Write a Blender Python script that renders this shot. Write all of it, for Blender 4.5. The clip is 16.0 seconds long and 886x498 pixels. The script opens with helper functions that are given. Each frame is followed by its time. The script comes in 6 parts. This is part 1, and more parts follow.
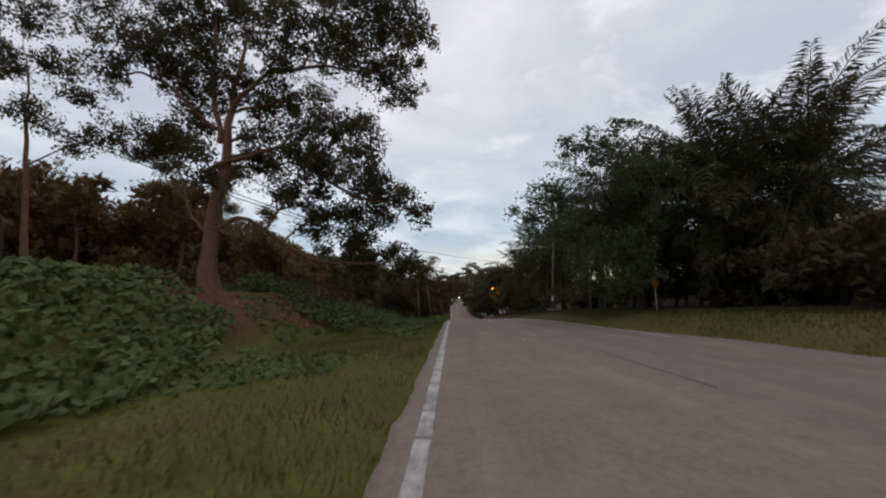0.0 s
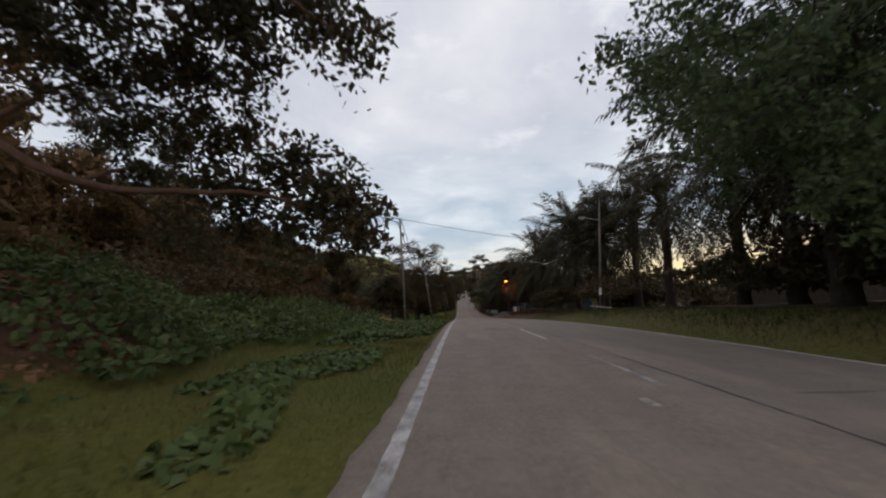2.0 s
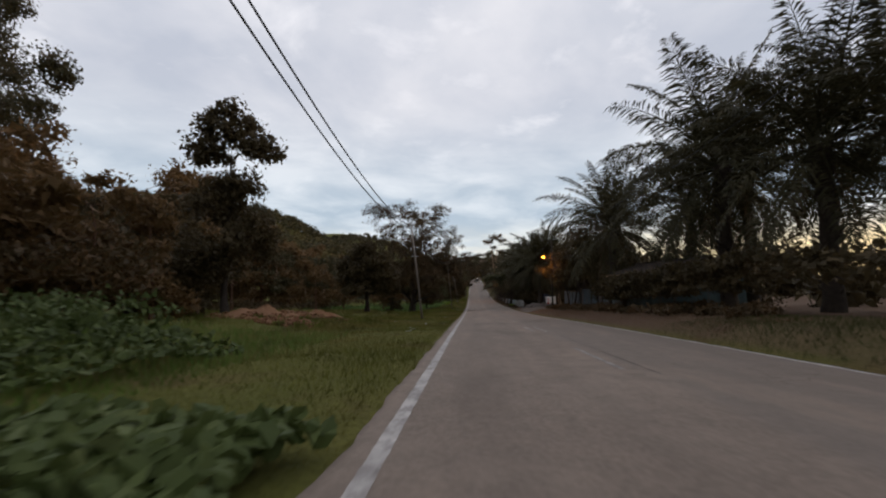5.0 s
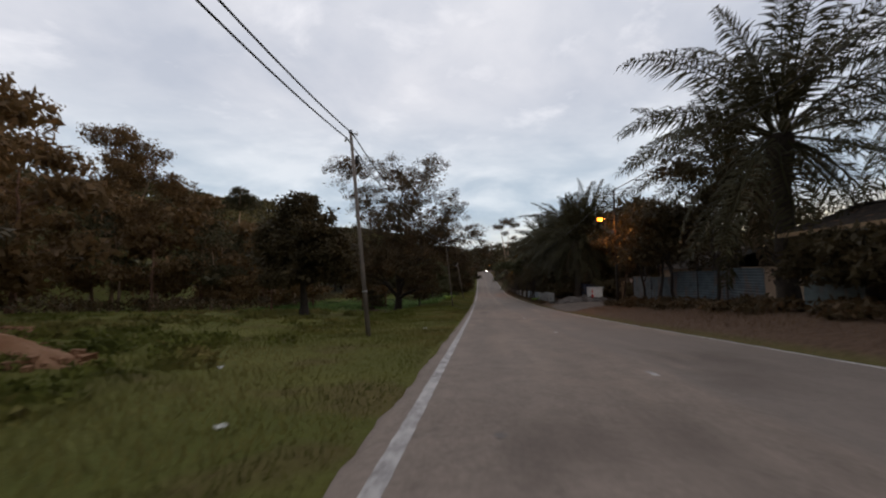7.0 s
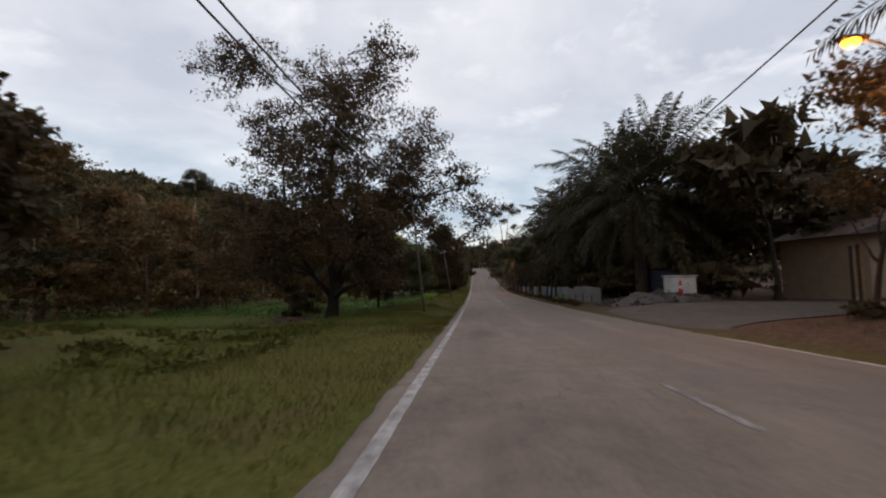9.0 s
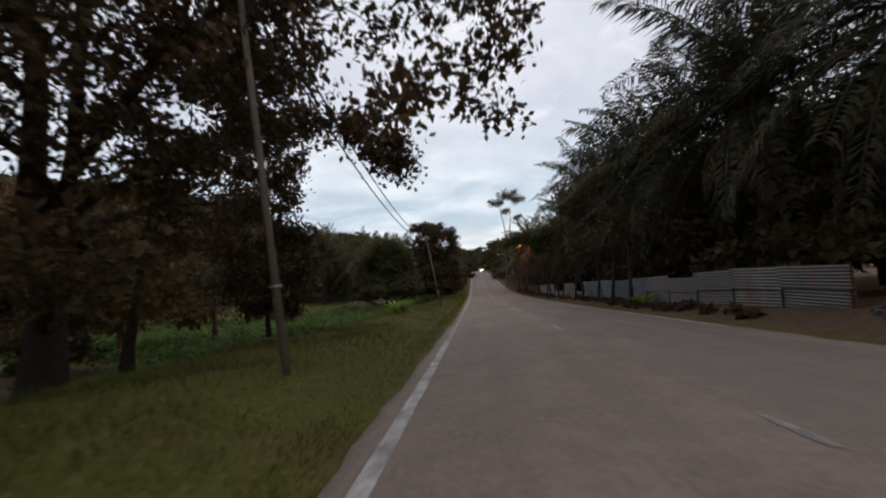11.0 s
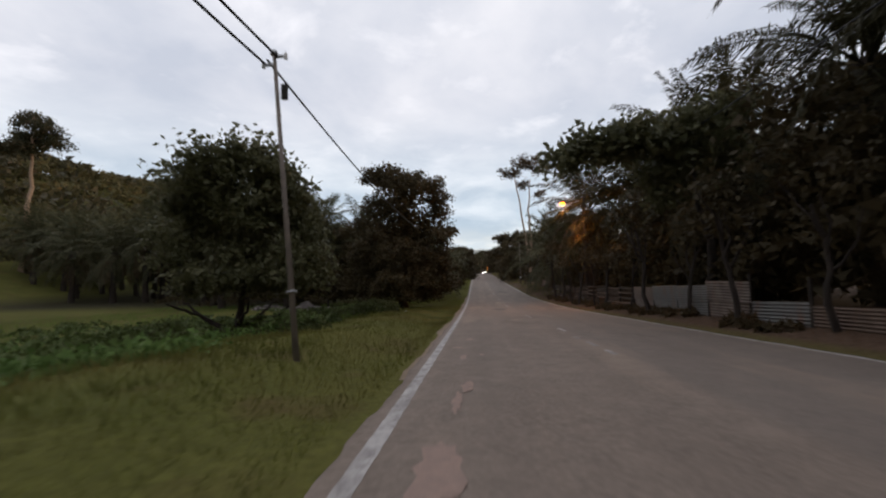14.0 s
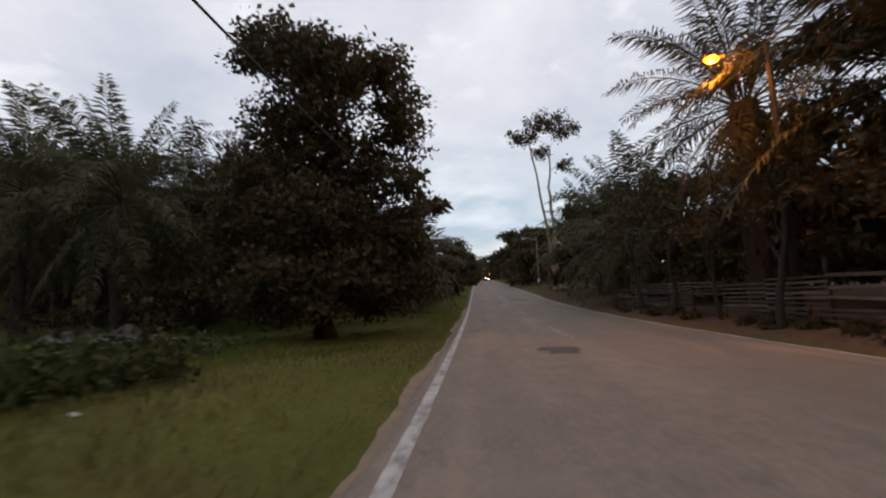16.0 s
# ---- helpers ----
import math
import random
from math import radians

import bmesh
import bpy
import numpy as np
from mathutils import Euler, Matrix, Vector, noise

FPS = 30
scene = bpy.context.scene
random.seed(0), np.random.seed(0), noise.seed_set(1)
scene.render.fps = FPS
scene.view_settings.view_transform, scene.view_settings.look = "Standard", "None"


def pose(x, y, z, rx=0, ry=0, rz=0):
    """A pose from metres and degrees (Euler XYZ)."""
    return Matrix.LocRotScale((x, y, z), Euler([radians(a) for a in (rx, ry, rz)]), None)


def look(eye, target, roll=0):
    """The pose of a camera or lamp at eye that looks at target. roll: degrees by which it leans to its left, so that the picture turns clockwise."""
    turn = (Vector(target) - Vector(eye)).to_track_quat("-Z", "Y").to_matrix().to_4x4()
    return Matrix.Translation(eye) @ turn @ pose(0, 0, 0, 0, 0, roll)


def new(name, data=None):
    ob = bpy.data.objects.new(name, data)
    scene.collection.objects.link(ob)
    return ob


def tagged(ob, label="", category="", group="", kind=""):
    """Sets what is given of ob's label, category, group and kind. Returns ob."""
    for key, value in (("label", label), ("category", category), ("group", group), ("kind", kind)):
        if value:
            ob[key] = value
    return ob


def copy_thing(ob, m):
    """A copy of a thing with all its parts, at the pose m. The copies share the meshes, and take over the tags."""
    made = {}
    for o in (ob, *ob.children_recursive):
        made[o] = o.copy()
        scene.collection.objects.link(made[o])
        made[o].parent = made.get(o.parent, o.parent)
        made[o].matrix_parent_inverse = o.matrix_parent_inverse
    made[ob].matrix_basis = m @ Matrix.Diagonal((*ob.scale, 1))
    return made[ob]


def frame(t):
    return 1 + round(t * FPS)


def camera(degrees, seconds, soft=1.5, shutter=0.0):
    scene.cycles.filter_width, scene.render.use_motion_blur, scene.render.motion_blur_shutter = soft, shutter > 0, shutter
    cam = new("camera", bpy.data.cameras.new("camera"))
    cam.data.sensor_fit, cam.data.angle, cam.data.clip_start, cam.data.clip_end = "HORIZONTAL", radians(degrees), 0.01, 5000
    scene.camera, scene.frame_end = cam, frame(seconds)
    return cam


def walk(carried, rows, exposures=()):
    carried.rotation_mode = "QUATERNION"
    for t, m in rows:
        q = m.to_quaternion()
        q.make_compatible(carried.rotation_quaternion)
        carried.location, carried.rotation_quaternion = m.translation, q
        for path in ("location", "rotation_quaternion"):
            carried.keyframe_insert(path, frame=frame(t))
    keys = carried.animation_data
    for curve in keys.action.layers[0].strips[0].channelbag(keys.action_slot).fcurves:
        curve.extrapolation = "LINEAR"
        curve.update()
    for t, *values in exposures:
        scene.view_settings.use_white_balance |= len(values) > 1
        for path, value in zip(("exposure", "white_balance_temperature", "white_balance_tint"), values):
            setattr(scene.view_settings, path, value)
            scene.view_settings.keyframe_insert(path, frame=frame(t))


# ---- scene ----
ROWS = [
    (0, 0.306, 2.109, 1.182, 0.96, 6.84, -1.70),
    (0.5, 0.401, 5.785, 1.149, 0.74, 6.85, -2.03),
    (1, 0.464, 9.446, 1.113, 2.09, 6.61, -5.35),
    (1.5, 0.531, 13.312, 1.071, 1.79, 6.53, -2.99),
    (2, 0.574, 17.615, 1.021, 1.87, 6.33, -1.86),
    (2.5, 0.588, 21.700, 0.970, 2.60, 6.07, -2.52),
    (3, 0.560, 25.843, 0.914, 3.58, 5.61, -3.06),
    (3.5, 0.579, 30.486, 0.834, 3.66, 5.39, -4.36),
    (4, 0.617, 35.163, 0.730, 3.40, 5.18, -3.10),
    (4.2, 0.655, 37.024, 0.682, 3.42, 5.05, -2.17),
    (6.3, 0.759, 57.947, -0.089, 3.78, 3.80, 0.35),
    (6.5, 0.749, 59.960, -0.177, 4.32, 3.81, -2.59),
    (7, 0.695, 65.123, -0.410, 4.76, 3.80, -0.77),
    (7.5, 0.747, 69.999, -0.639, 4.23, 3.65, -1.89),
    (8, 0.866, 75.200, -0.892, 3.94, 3.95, -1.97),
    (8.2, 0.879, 77.430, -1.004, 4.14, 3.63, -0.68),
    (10.3, 0.716, 98.804, -1.982, 4.01, 4.29, -1.93),
    (10.5, 0.730, 100.681, -2.054, 3.60, 4.46, 0.62),
    (11, 0.808, 105.271, -2.219, 3.84, 4.50, -3.61),
    (11.5, 0.800, 109.856, -2.370, 3.50, 4.04, 1.49),
    (12, 0.772, 114.263, -2.502, 4.65, 4.18, -3.55),
    (12.5, 0.809, 119.132, -2.633, 4.37, 4.37, -4.98),
    (13, 0.924, 124.308, -2.758, 3.63, 4.28, 0.60),
    (13.5, 0.962, 129.904, -2.883, 3.71, 4.82, -1.24),
    (14, 0.868, 135.596, -3.001, 4.19, 5.03, -1.39),
    (14.5, 0.726, 140.670, -3.096, 4.67, 4.80, 0.46),
    (15, 0.665, 145.539, -3.180, 5.09, 5.18, -3.22),
    (15.5, 0.627, 150.487, -3.257, 4.84, 5.83, -4.70),
    (16, 0.672, 155.639, -3.330, 4.27, 6.28, -2.28),
]
cam = camera(91.4, 16.0, soft=2.1, shutter=0.22)


def heading(x, y, z, yaw, pitch, roll):
    """The camera's pose from its place and its yaw, pitch and lean in degrees."""
    a, b = radians(yaw), radians(pitch)
    ahead = Vector((-math.sin(a) * math.cos(b), math.cos(a) * math.cos(b), math.sin(b)))
    eye = Vector((x, y, z))
    return look(eye, eye + ahead, roll)


walk(cam, [(row[0], heading(*row[1:])) for row in ROWS],
     [(0.0, 0.0), (3.0, 0.0), (7.5, 0.0), (9.0, 0.1), (10.5, 0.28), (11.5, 0.05), (13.0, 0.14), (14.5, 0.14), (16.0, 0.1)])

# ---- world and light ----
SUN_ELEVATION, SUN_AZIMUTH = radians(4.0), radians(62.0)  # low over the plantation, clockwise from +y
world = bpy.data.worlds.new("dusk_sky")
scene.world = world
world.use_nodes = True
wt = world.node_tree
wt.nodes.clear()


def wnode(kind, **props):
    n = wt.nodes.new(kind)
    for k, v in props.items():
        setattr(n, k, v)
    return n


w_out = wnode("ShaderNodeOutputWorld")
w_bg = wnode("ShaderNodeBackground")
w_sky = wnode("ShaderNodeTexSky", sky_type="NISHITA", sun_disc=False)
w_sky.sun_elevation, w_sky.sun_rotation = SUN_ELEVATION, SUN_AZIMUTH
w_sky.dust_density, w_sky.air_density = 2.0, 1.2
w_co = wnode("ShaderNodeTexCoord")
w_sep = wnode("ShaderNodeSeparateXYZ")
wt.links.new(w_co.outputs["Generated"], w_sep.inputs[0])
# clouds lie on a flat layer: divide by the height so that they crowd towards the horizon
w_h = wnode("ShaderNodeMath", operation="MAXIMUM")
wt.links.new(w_sep.outputs["Z"], w_h.inputs[0])
w_h.inputs[1].default_value = 0.0
w_h2 = wnode("ShaderNodeMath", operation="ADD")
wt.links.new(w_h.outputs[0], w_h2.inputs[0])
w_h2.inputs[1].default_value = 0.14
w_dx = wnode("ShaderNodeMath", operation="DIVIDE")
w_dy = wnode("ShaderNodeMath", operation="DIVIDE")
wt.links.new(w_sep.outputs["X"], w_dx.inputs[0])
wt.links.new(w_sep.outputs["Y"], w_dy.inputs[0])
wt.links.new(w_h2.outputs[0], w_dx.inputs[1])
wt.links.new(w_h2.outputs[0], w_dy.inputs[1])
w_cmb = wnode("ShaderNodeCombineXYZ")
wt.links.new(w_dx.outputs[0], w_cmb.inputs[0])
wt.links.new(w_dy.outputs[0], w_cmb.inputs[1])


def cloud_noise(scale, detail, low, high):
    n = wnode("ShaderNodeTexNoise")
    n.inputs["Scale"].default_value, n.inputs["Detail"].default_value = scale, detail
    n.inputs["Roughness"].default_value, n.inputs["Distortion"].default_value = 0.55, 0.3
    wt.links.new(w_cmb.outputs[0], n.inputs["Vector"])
    r = wnode("ShaderNodeMapRange")
    r.inputs["From Min"].default_value, r.inputs["From Max"].default_value = low, high
    wt.links.new(n.outputs["Fac"], r.inputs["Value"])
    return r.outputs[0]


def wmix(fac, a, b):
    m = wnode("ShaderNodeMix", data_type="RGBA")
    for sock, v in ((m.inputs[0], fac), (m.inputs[6], a), (m.inputs[7], b)):
        if isinstance(v, (int, float)):
            sock.default_value = v
        elif isinstance(v, tuple):
            sock.default_value = (*v, 1)
        else:
            wt.links.new(v, sock)
    return m.outputs[2]


w_grey = wmix(cloud_noise(1.1, 9, 0.36, 0.64), (5.2, 5.55, 6.45), (7.85, 7.85, 8.35))
w_grey = wmix(cloud_noise(3.0, 7, 0.54, 0.80), w_grey, (9.4, 9.3, 9.75))
# further off the layer is seen edge on: slate blue with pale streaks
w_far = wnode("ShaderNodeMapRange", interpolation_type="SMOOTHSTEP")
w_far.inputs["From Min"].default_value, w_far.inputs["From Max"].default_value = 0.14, 0.42
wt.links.new(w_sep.outputs["Z"], w_far.inputs["Value"])
w_slate = wmix(cloud_noise(1.5, 7, 0.40, 0.62), (4.55, 5.5, 6.5), (7.3, 7.9, 8.55))
w_grey = wmix(w_far.outputs[0], w_slate, w_grey)
# the break of clear evening sky low over the horizon, yellow on the sun's side
w_low = wnode("ShaderNodeMapRange", interpolation_type="SMOOTHSTEP")
w_low.inputs["From Min"].default_value, w_low.inputs["From Max"].default_value = 0.03, 0.16
wt.links.new(w_sep.outputs["Z"], w_low.inputs["Value"])
w_side = wnode("ShaderNodeVectorMath", operation="DOT_PRODUCT")
wt.links.new(w_co.outputs["Generated"], w_side.inputs[0])
w_side.inputs[1].default_value = (math.sin(SUN_AZIMUTH), math.cos(SUN_AZIMUTH), 0.0)
w_toward = wnode("ShaderNodeMapRange", interpolation_type="SMOOTHSTEP")
w_toward.inputs["From Min"].default_value, w_toward.inputs["From Max"].default_value = 0.35, 0.95
wt.links.new(w_side.outputs["Value"], w_toward.inputs["Value"])
w_pale = wmix(cloud_noise(2.2, 5, 0.4, 0.6), (8.6, 8.5, 8.0), (6.2, 7.0, 7.6))
w_yellow = wmix(0.72, w_sky.outputs[0], (13.0, 10.6, 5.6))
w_glow = wmix(w_toward.outputs[0], w_pale, w_yellow)
w_all = wmix(w_low.outputs[0], w_glow, w_grey)
wt.links.new(w_all, w_bg.inputs["Color"])
w_bg.inputs["Strength"].default_value = 0.105
wt.links.new(w_bg.outputs[0], w_out.inputs["Surface"])

sun = new("sun", bpy.data.lights.new("sun", "SUN"))
sun.data.energy, sun.data.angle, sun.data.color = 0.9, radians(14), (1.0, 0.72, 0.45)
sun_way = Vector((math.sin(SUN_AZIMUTH) * math.cos(SUN_ELEVATION), math.cos(SUN_AZIMUTH) * math.cos(SUN_ELEVATION), math.sin(SUN_ELEVATION)))
sun.matrix_world = look(sun_way * 50, (0, 0, 0))


# ---- materials ----
class Mat:
    """A small builder round one node material."""

    def __init__(self, name, rough=0.8, metal=0.0, spec=0.3):
        self.m = bpy.data.materials.new(name)
        self.m.use_nodes = True
        self.t = self.m.node_tree
        self.b = self.t.nodes["Principled BSDF"]
        self.b.inputs["Roughness"].default_value = rough
        self.b.inputs["Metallic"].default_value = metal
        self.b.inputs["Specular IOR Level"].default_value = spec
        self.geo = self.t.nodes.new("ShaderNodeNewGeometry")
        self.info = self.t.nodes.new("ShaderNodeObjectInfo")
        self.where = self.geo.outputs["Position"]

    def link(self, v, sock):
        if isinstance(v, (int, float)):
            sock.default_value = v
        elif isinstance(v, tuple):
            sock.default_value = (*v, 1) if len(v) == 3 and sock.type == "RGBA" else v
        else:
            self.t.links.new(v, sock)

    def scaled(self, sx, sy, sz, src=None):
        n = self.t.nodes.new("ShaderNodeVectorMath")
        n.operation = "MULTIPLY"
        self.link(src or self.where, n.inputs[0])
        n.inputs[1].default_value = (sx, sy, sz)
        return n.outputs[0]

    def noise(self, scale, detail=4, low=0.3, high=0.7, where=None, rough=0.55):
        n = self.t.nodes.new("ShaderNodeTexNoise")
        n.inputs["Scale"].default_value, n.inputs["Detail"].default_value = scale, detail
        n.inputs["Roughness"].default_value = rough
        self.link(where or self.where, n.inputs["Vector"])
        return self.span(n.outputs["Fac"], low, high)

    def span(self, v, low, high, lo=0.0, hi=1.0):
        r = self.t.nodes.new("ShaderNodeMapRange")
        self.link(v, r.inputs["Value"])
        r.inputs["From Min"].default_value, r.inputs["From Max"].default_value = low, high
        r.inputs["To Min"].default_value, r.inputs["To Max"].default_value = lo, hi
        return r.outputs[0]

    def mix(self, fac, a, b, blend="MIX"):
        m = self.t.nodes.new("ShaderNodeMix")
        m.data_type, m.blend_type = "RGBA", blend
        self.link(fac, m.inputs[0]), self.link(a, m.inputs[6]), self.link(b, m.inputs[7])
        return m.outputs[2]

    def maths(self, op, a, b):
        m = self.t.nodes.new("ShaderNodeMath")
        m.operation = op
        self.link(a, m.inputs[0]), self.link(b, m.inputs[1])
        return m.outputs[0]

    def xyz(self, axis):
        s = self.t.nodes.new("ShaderNodeSeparateXYZ")
        self.link(self.where, s.inputs[0])
        return s.outputs[axis]

    def colour(self, v):
        self.link(v, self.b.inputs["Base Color"])
        return self

    def bump(self, height, strength=0.3, distance=0.02):
        n = self.t.nodes.new("ShaderNodeBump")
        n.inputs["Strength"].default_value, n.inputs["Distance"].default_value = strength, distance
        self.link(height, n.inputs["Height"])
        self.link(n.outputs[0], self.b.inputs["Normal"])
        return self


def plain(name, c1, c2, scale=6.0, rough=0.7, metal=0.0, bump=0.2, spec=0.3, fine=60.0):
    k = Mat(name, rough, metal, spec)
    col = k.mix(k.noise(scale, 5, 0.3, 0.7), c1, c2)
    f = k.noise(fine, 3, 0.3, 0.7)
    col = k.mix(k.maths("MULTIPLY", f, 0.35), col, tuple(0.55 * c for c in c1))
    k.colour(col).bump(f, bump, 0.01)
    return k.m


def leafy(name, c1, c2, c3, rough=0.6, through_light=0.3, spec=0.2, patches=0.0, sward=0.0):
    """Leaves: each one its own tint, some light goes through the blade."""
    k = Mat(name, rough, 0.0, spec)
    r = k.geo.outputs["Random Per Island"]
    col = k.mix(k.span(r, 0.0, 0.75), c1, c2)
    col = k.mix(k.span(r, 0.82, 1.0), col, c3)
    col = k.mix(k.noise(0.7, 3, 0.35, 0.65), col, c1)
    col = k.mix(k.maths("MULTIPLY", k.info.outputs["Random"], 0.35), col, c2)
    if patches:
        col = k.mix(k.maths("MULTIPLY", k.noise(0.22, 4, 0.46, 0.66), patches), col, c3)
        col = k.mix(k.maths("MULTIPLY", k.noise(0.5, 4, 0.50, 0.70), patches), col, tuple(0.6 * v for v in c1))
    k.colour(col)
    if sward:
        # blades stand close in a sward: their shading leans towards that of a lawn
        up_ = k.t.nodes.new("ShaderNodeMix")
        up_.data_type = "VECTOR"
        up_.inputs[0].default_value = sward
        k.link(k.geo.outputs["Normal"], up_.inputs[4])
        up_.inputs[5].default_value = (0.0, 0.0, 1.0)
        k.link(up_.outputs[1], k.b.inputs["Normal"])
    tr = k.t.nodes.new("ShaderNodeBsdfTranslucent")
    k.link(col, tr.inputs["Color"])
    mx = k.t.nodes.new("ShaderNodeMixShader")
    mx.inputs[0].default_value = through_light
    out = k.t.nodes["Material Output"]
    k.t.links.new(k.b.outputs[0], mx.inputs[1])
    k.t.links.new(tr.outputs[0], mx.inputs[2])
    k.t.links.new(mx.outputs[0], out.inputs["Surface"])
    return k.m


def make_asphalt():
    k = Mat("worn_asphalt", 0.84, 0.0, 0.25)
    x = k.xyz("X")
    grit = k.noise(95.0, 3, 0.25, 0.75)
    speck = k.noise(17.0, 4, 0.38, 0.66)
    blot = k.noise(0.55, 6, 0.3, 0.7)
    patchy = k.noise(2.6, 6, 0.36, 0.66)
    streak = k.noise(1.0, 5, 0.35, 0.7, k.scaled(2.6, 0.12, 1.0))
    col = k.mix(blot, (0.231, 0.176, 0.140), (0.300, 0.235, 0.191))
    col = k.mix(k.maths("MULTIPLY", patchy, 0.68), col, (0.162, 0.125, 0.102))
    col = k.mix(k.maths("MULTIPLY", streak, 0.5), col, (0.150, 0.116, 0.094))
    col = k.mix(k.maths("MULTIPLY", speck, 0.5), col, (0.337, 0.269, 0.217))
    col = k.mix(k.maths("MULTIPLY", grit, 0.40), col, (0.090, 0.072, 0.058))
    far_lane = k.span(x, 3.35, 3.65, 0.0, 0.35)
    col = k.mix(far_lane, col, (0.149, 0.130, 0.117))
    # wheel tracks polished darker
    for centre in (0.95, 2.35, 4.9, 6.3):
        off = k.maths("ABSOLUTE", k.maths("SUBTRACT", x, centre), 0.0)
        track = k.maths("MULTIPLY", k.span(off, 0.45, 0.05), k.noise(0.7, 4, 0.35, 0.7, k.scaled(1.0, 0.25, 1.0)))
        col = k.mix(k.maths("MULTIPLY", track, 0.32), col, (0.126, 0.101, 0.083))
    stain = k.noise(0.33, 4, 0.60, 0.72, k.scaled(1.0, 0.45, 1.0))
    col = k.mix(k.maths("MULTIPLY", stain, 0.6), col, (0.099, 0.076, 0.062))
    dust = k.noise(0.8, 5, 0.55, 0.75, k.scaled(1.0, 0.2, 1.0))
    col = k.mix(k.maths("MULTIPLY", dust, 0.55), col, (0.329, 0.249, 0.191))
    # hairline cracks in some stretches
    warp = k.t.nodes.new("ShaderNodeTexNoise")
    warp.inputs["Scale"].default_value = 1.6
    k.link(k.where, warp.inputs["Vector"])
    bent = k.t.nodes.new("ShaderNodeVectorMath")
    bent.operation = "MULTIPLY_ADD"
    k.link(warp.outputs["Color"], bent.inputs[0])
    bent.inputs[1].default_value = (0.9, 0.9, 0.0)
    k.link(k.where, bent.inputs[2])
    cell = k.t.nodes.new("ShaderNodeTexVoronoi")
    cell.feature = "DISTANCE_TO_EDGE"
    cell.inputs["Scale"].default_value = 0.75
    k.link(bent.outputs[0], cell.inputs["Vector"])
    crack = k.maths("MULTIPLY", k.span(cell.outputs["Distance"], 0.013, 0.004), k.noise(0.22, 3, 0.54, 0.66))
    col = k.mix(k.maths("MULTIPLY", crack, 0.5), col, (0.071, 0.056, 0.045))
    k.colour(col).bump(k.maths("SUBTRACT", grit, crack), 0.5, 0.006)
    return k.m


def make_paint(name, c, wear_low, wear_high):
    """Road paint worn through to the asphalt."""
    k = Mat(name, 0.7, 0.0, 0.3)
    worn = k.noise(5.5, 8, wear_low, wear_high, k.scaled(1.0, 0.5, 1.0), 0.7)
    grime = k.noise(1.2, 5, 0.35, 0.7)
    col = k.mix(grime, c, tuple(0.62 * v for v in c))
    col = k.mix(worn, col, (0.17, 0.15, 0.14))
    k.colour(col).bump(worn, 0.2, 0.004)
    return k.m


def make_ground():
    k = Mat("verge_ground", 0.95, 0.0, 0.1)
    x, y = k.xyz("X"), k.xyz("Y")
    grass = k.mix(k.noise(0.35, 6, 0.35, 0.65), (0.092, 0.098, 0.022), (0.140, 0.128, 0.034))
    grass = k.mix(k.noise(9.0, 5, 0.35, 0.7), grass, (0.080, 0.078, 0.020))
    soil = k.mix(k.noise(2.5, 6, 0.3, 0.7), (0.080, 0.038, 0.025), (0.135, 0.068, 0.045))
    litter = k.mix(k.noise(6.0, 6, 0.3, 0.7), (0.070, 0.042, 0.028), (0.130, 0.085, 0.058))
    bare = k.noise(0.5, 6, 0.55, 0.66)
    col = k.mix(k.maths("MULTIPLY", bare, 0.35), grass, soil)
    # dry trodden strip beside the right-hand edge, leaf litter under the palms
    right = k.span(x, 7.3, 7.8)
    # before y = 44 a thin share of litter stands in for tree shade
    far_on = k.span(y, 44.0, 66.0, 0.3, 1.0)
    col = k.mix(k.maths("MULTIPLY", right, far_on), col, litter)
    col = k.mix(k.span(x, 11.5, 14.0), col, litter)
    # dim floor of the plantation below the hill: shade put into the colour
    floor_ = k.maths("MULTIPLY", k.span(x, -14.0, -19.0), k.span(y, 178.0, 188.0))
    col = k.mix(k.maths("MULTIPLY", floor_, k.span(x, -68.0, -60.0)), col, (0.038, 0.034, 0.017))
    # cut red bank under the big tree
    cut = k.maths("MULTIPLY", k.maths("MULTIPLY", k.span(x, -6.2, -7.2), k.span(x, -13.5, -12.5)), k.maths("MULTIPLY", k.span(y, 15.0, 17.0), k.span(y, 31.0, 28.0)))
    col = k.mix(cut, col, soil)
    k.colour(col).bump(k.noise(14.0, 5, 0.2, 0.8), 0.6, 0.05)
    return k.m


M_ASPHALT = make_asphalt()
M_LINE = make_paint("worn_white_paint", (0.54, 0.50, 0.47), 0.42, 0.68)
M_LINE_FAINT = make_paint("faded_white_paint", (0.42, 0.38, 0.35), 0.36, 0.57)
M_LINE_YELLOW = make_paint("faded_yellow_paint", (0.50, 0.42, 0.30), 0.40, 0.62)
M_PINK = plain("pinkish_filler", (0.36, 0.245, 0.195), (0.27, 0.195, 0.165), 9.0, 0.85)
M_TAR = plain("dark_tar_patch", (0.060, 0.050, 0.046), (0.10, 0.085, 0.078), 5.0, 0.75)
M_STAIN = plain("oily_asphalt_stain", (0.140, 0.118, 0.103), (0.165, 0.138, 0.120), 5.0, 0.75)
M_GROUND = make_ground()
M_SOIL = plain("red_soil", (0.175, 0.080, 0.036), (0.270, 0.150, 0.085), 1.3, 0.95, bump=1.0, fine=14.0)
M_LITTER = plain("reddish_leaf_litter", (0.115, 0.062, 0.040), (0.060, 0.036, 0.024), 3.0, 0.95, bump=0.9, fine=22.0)
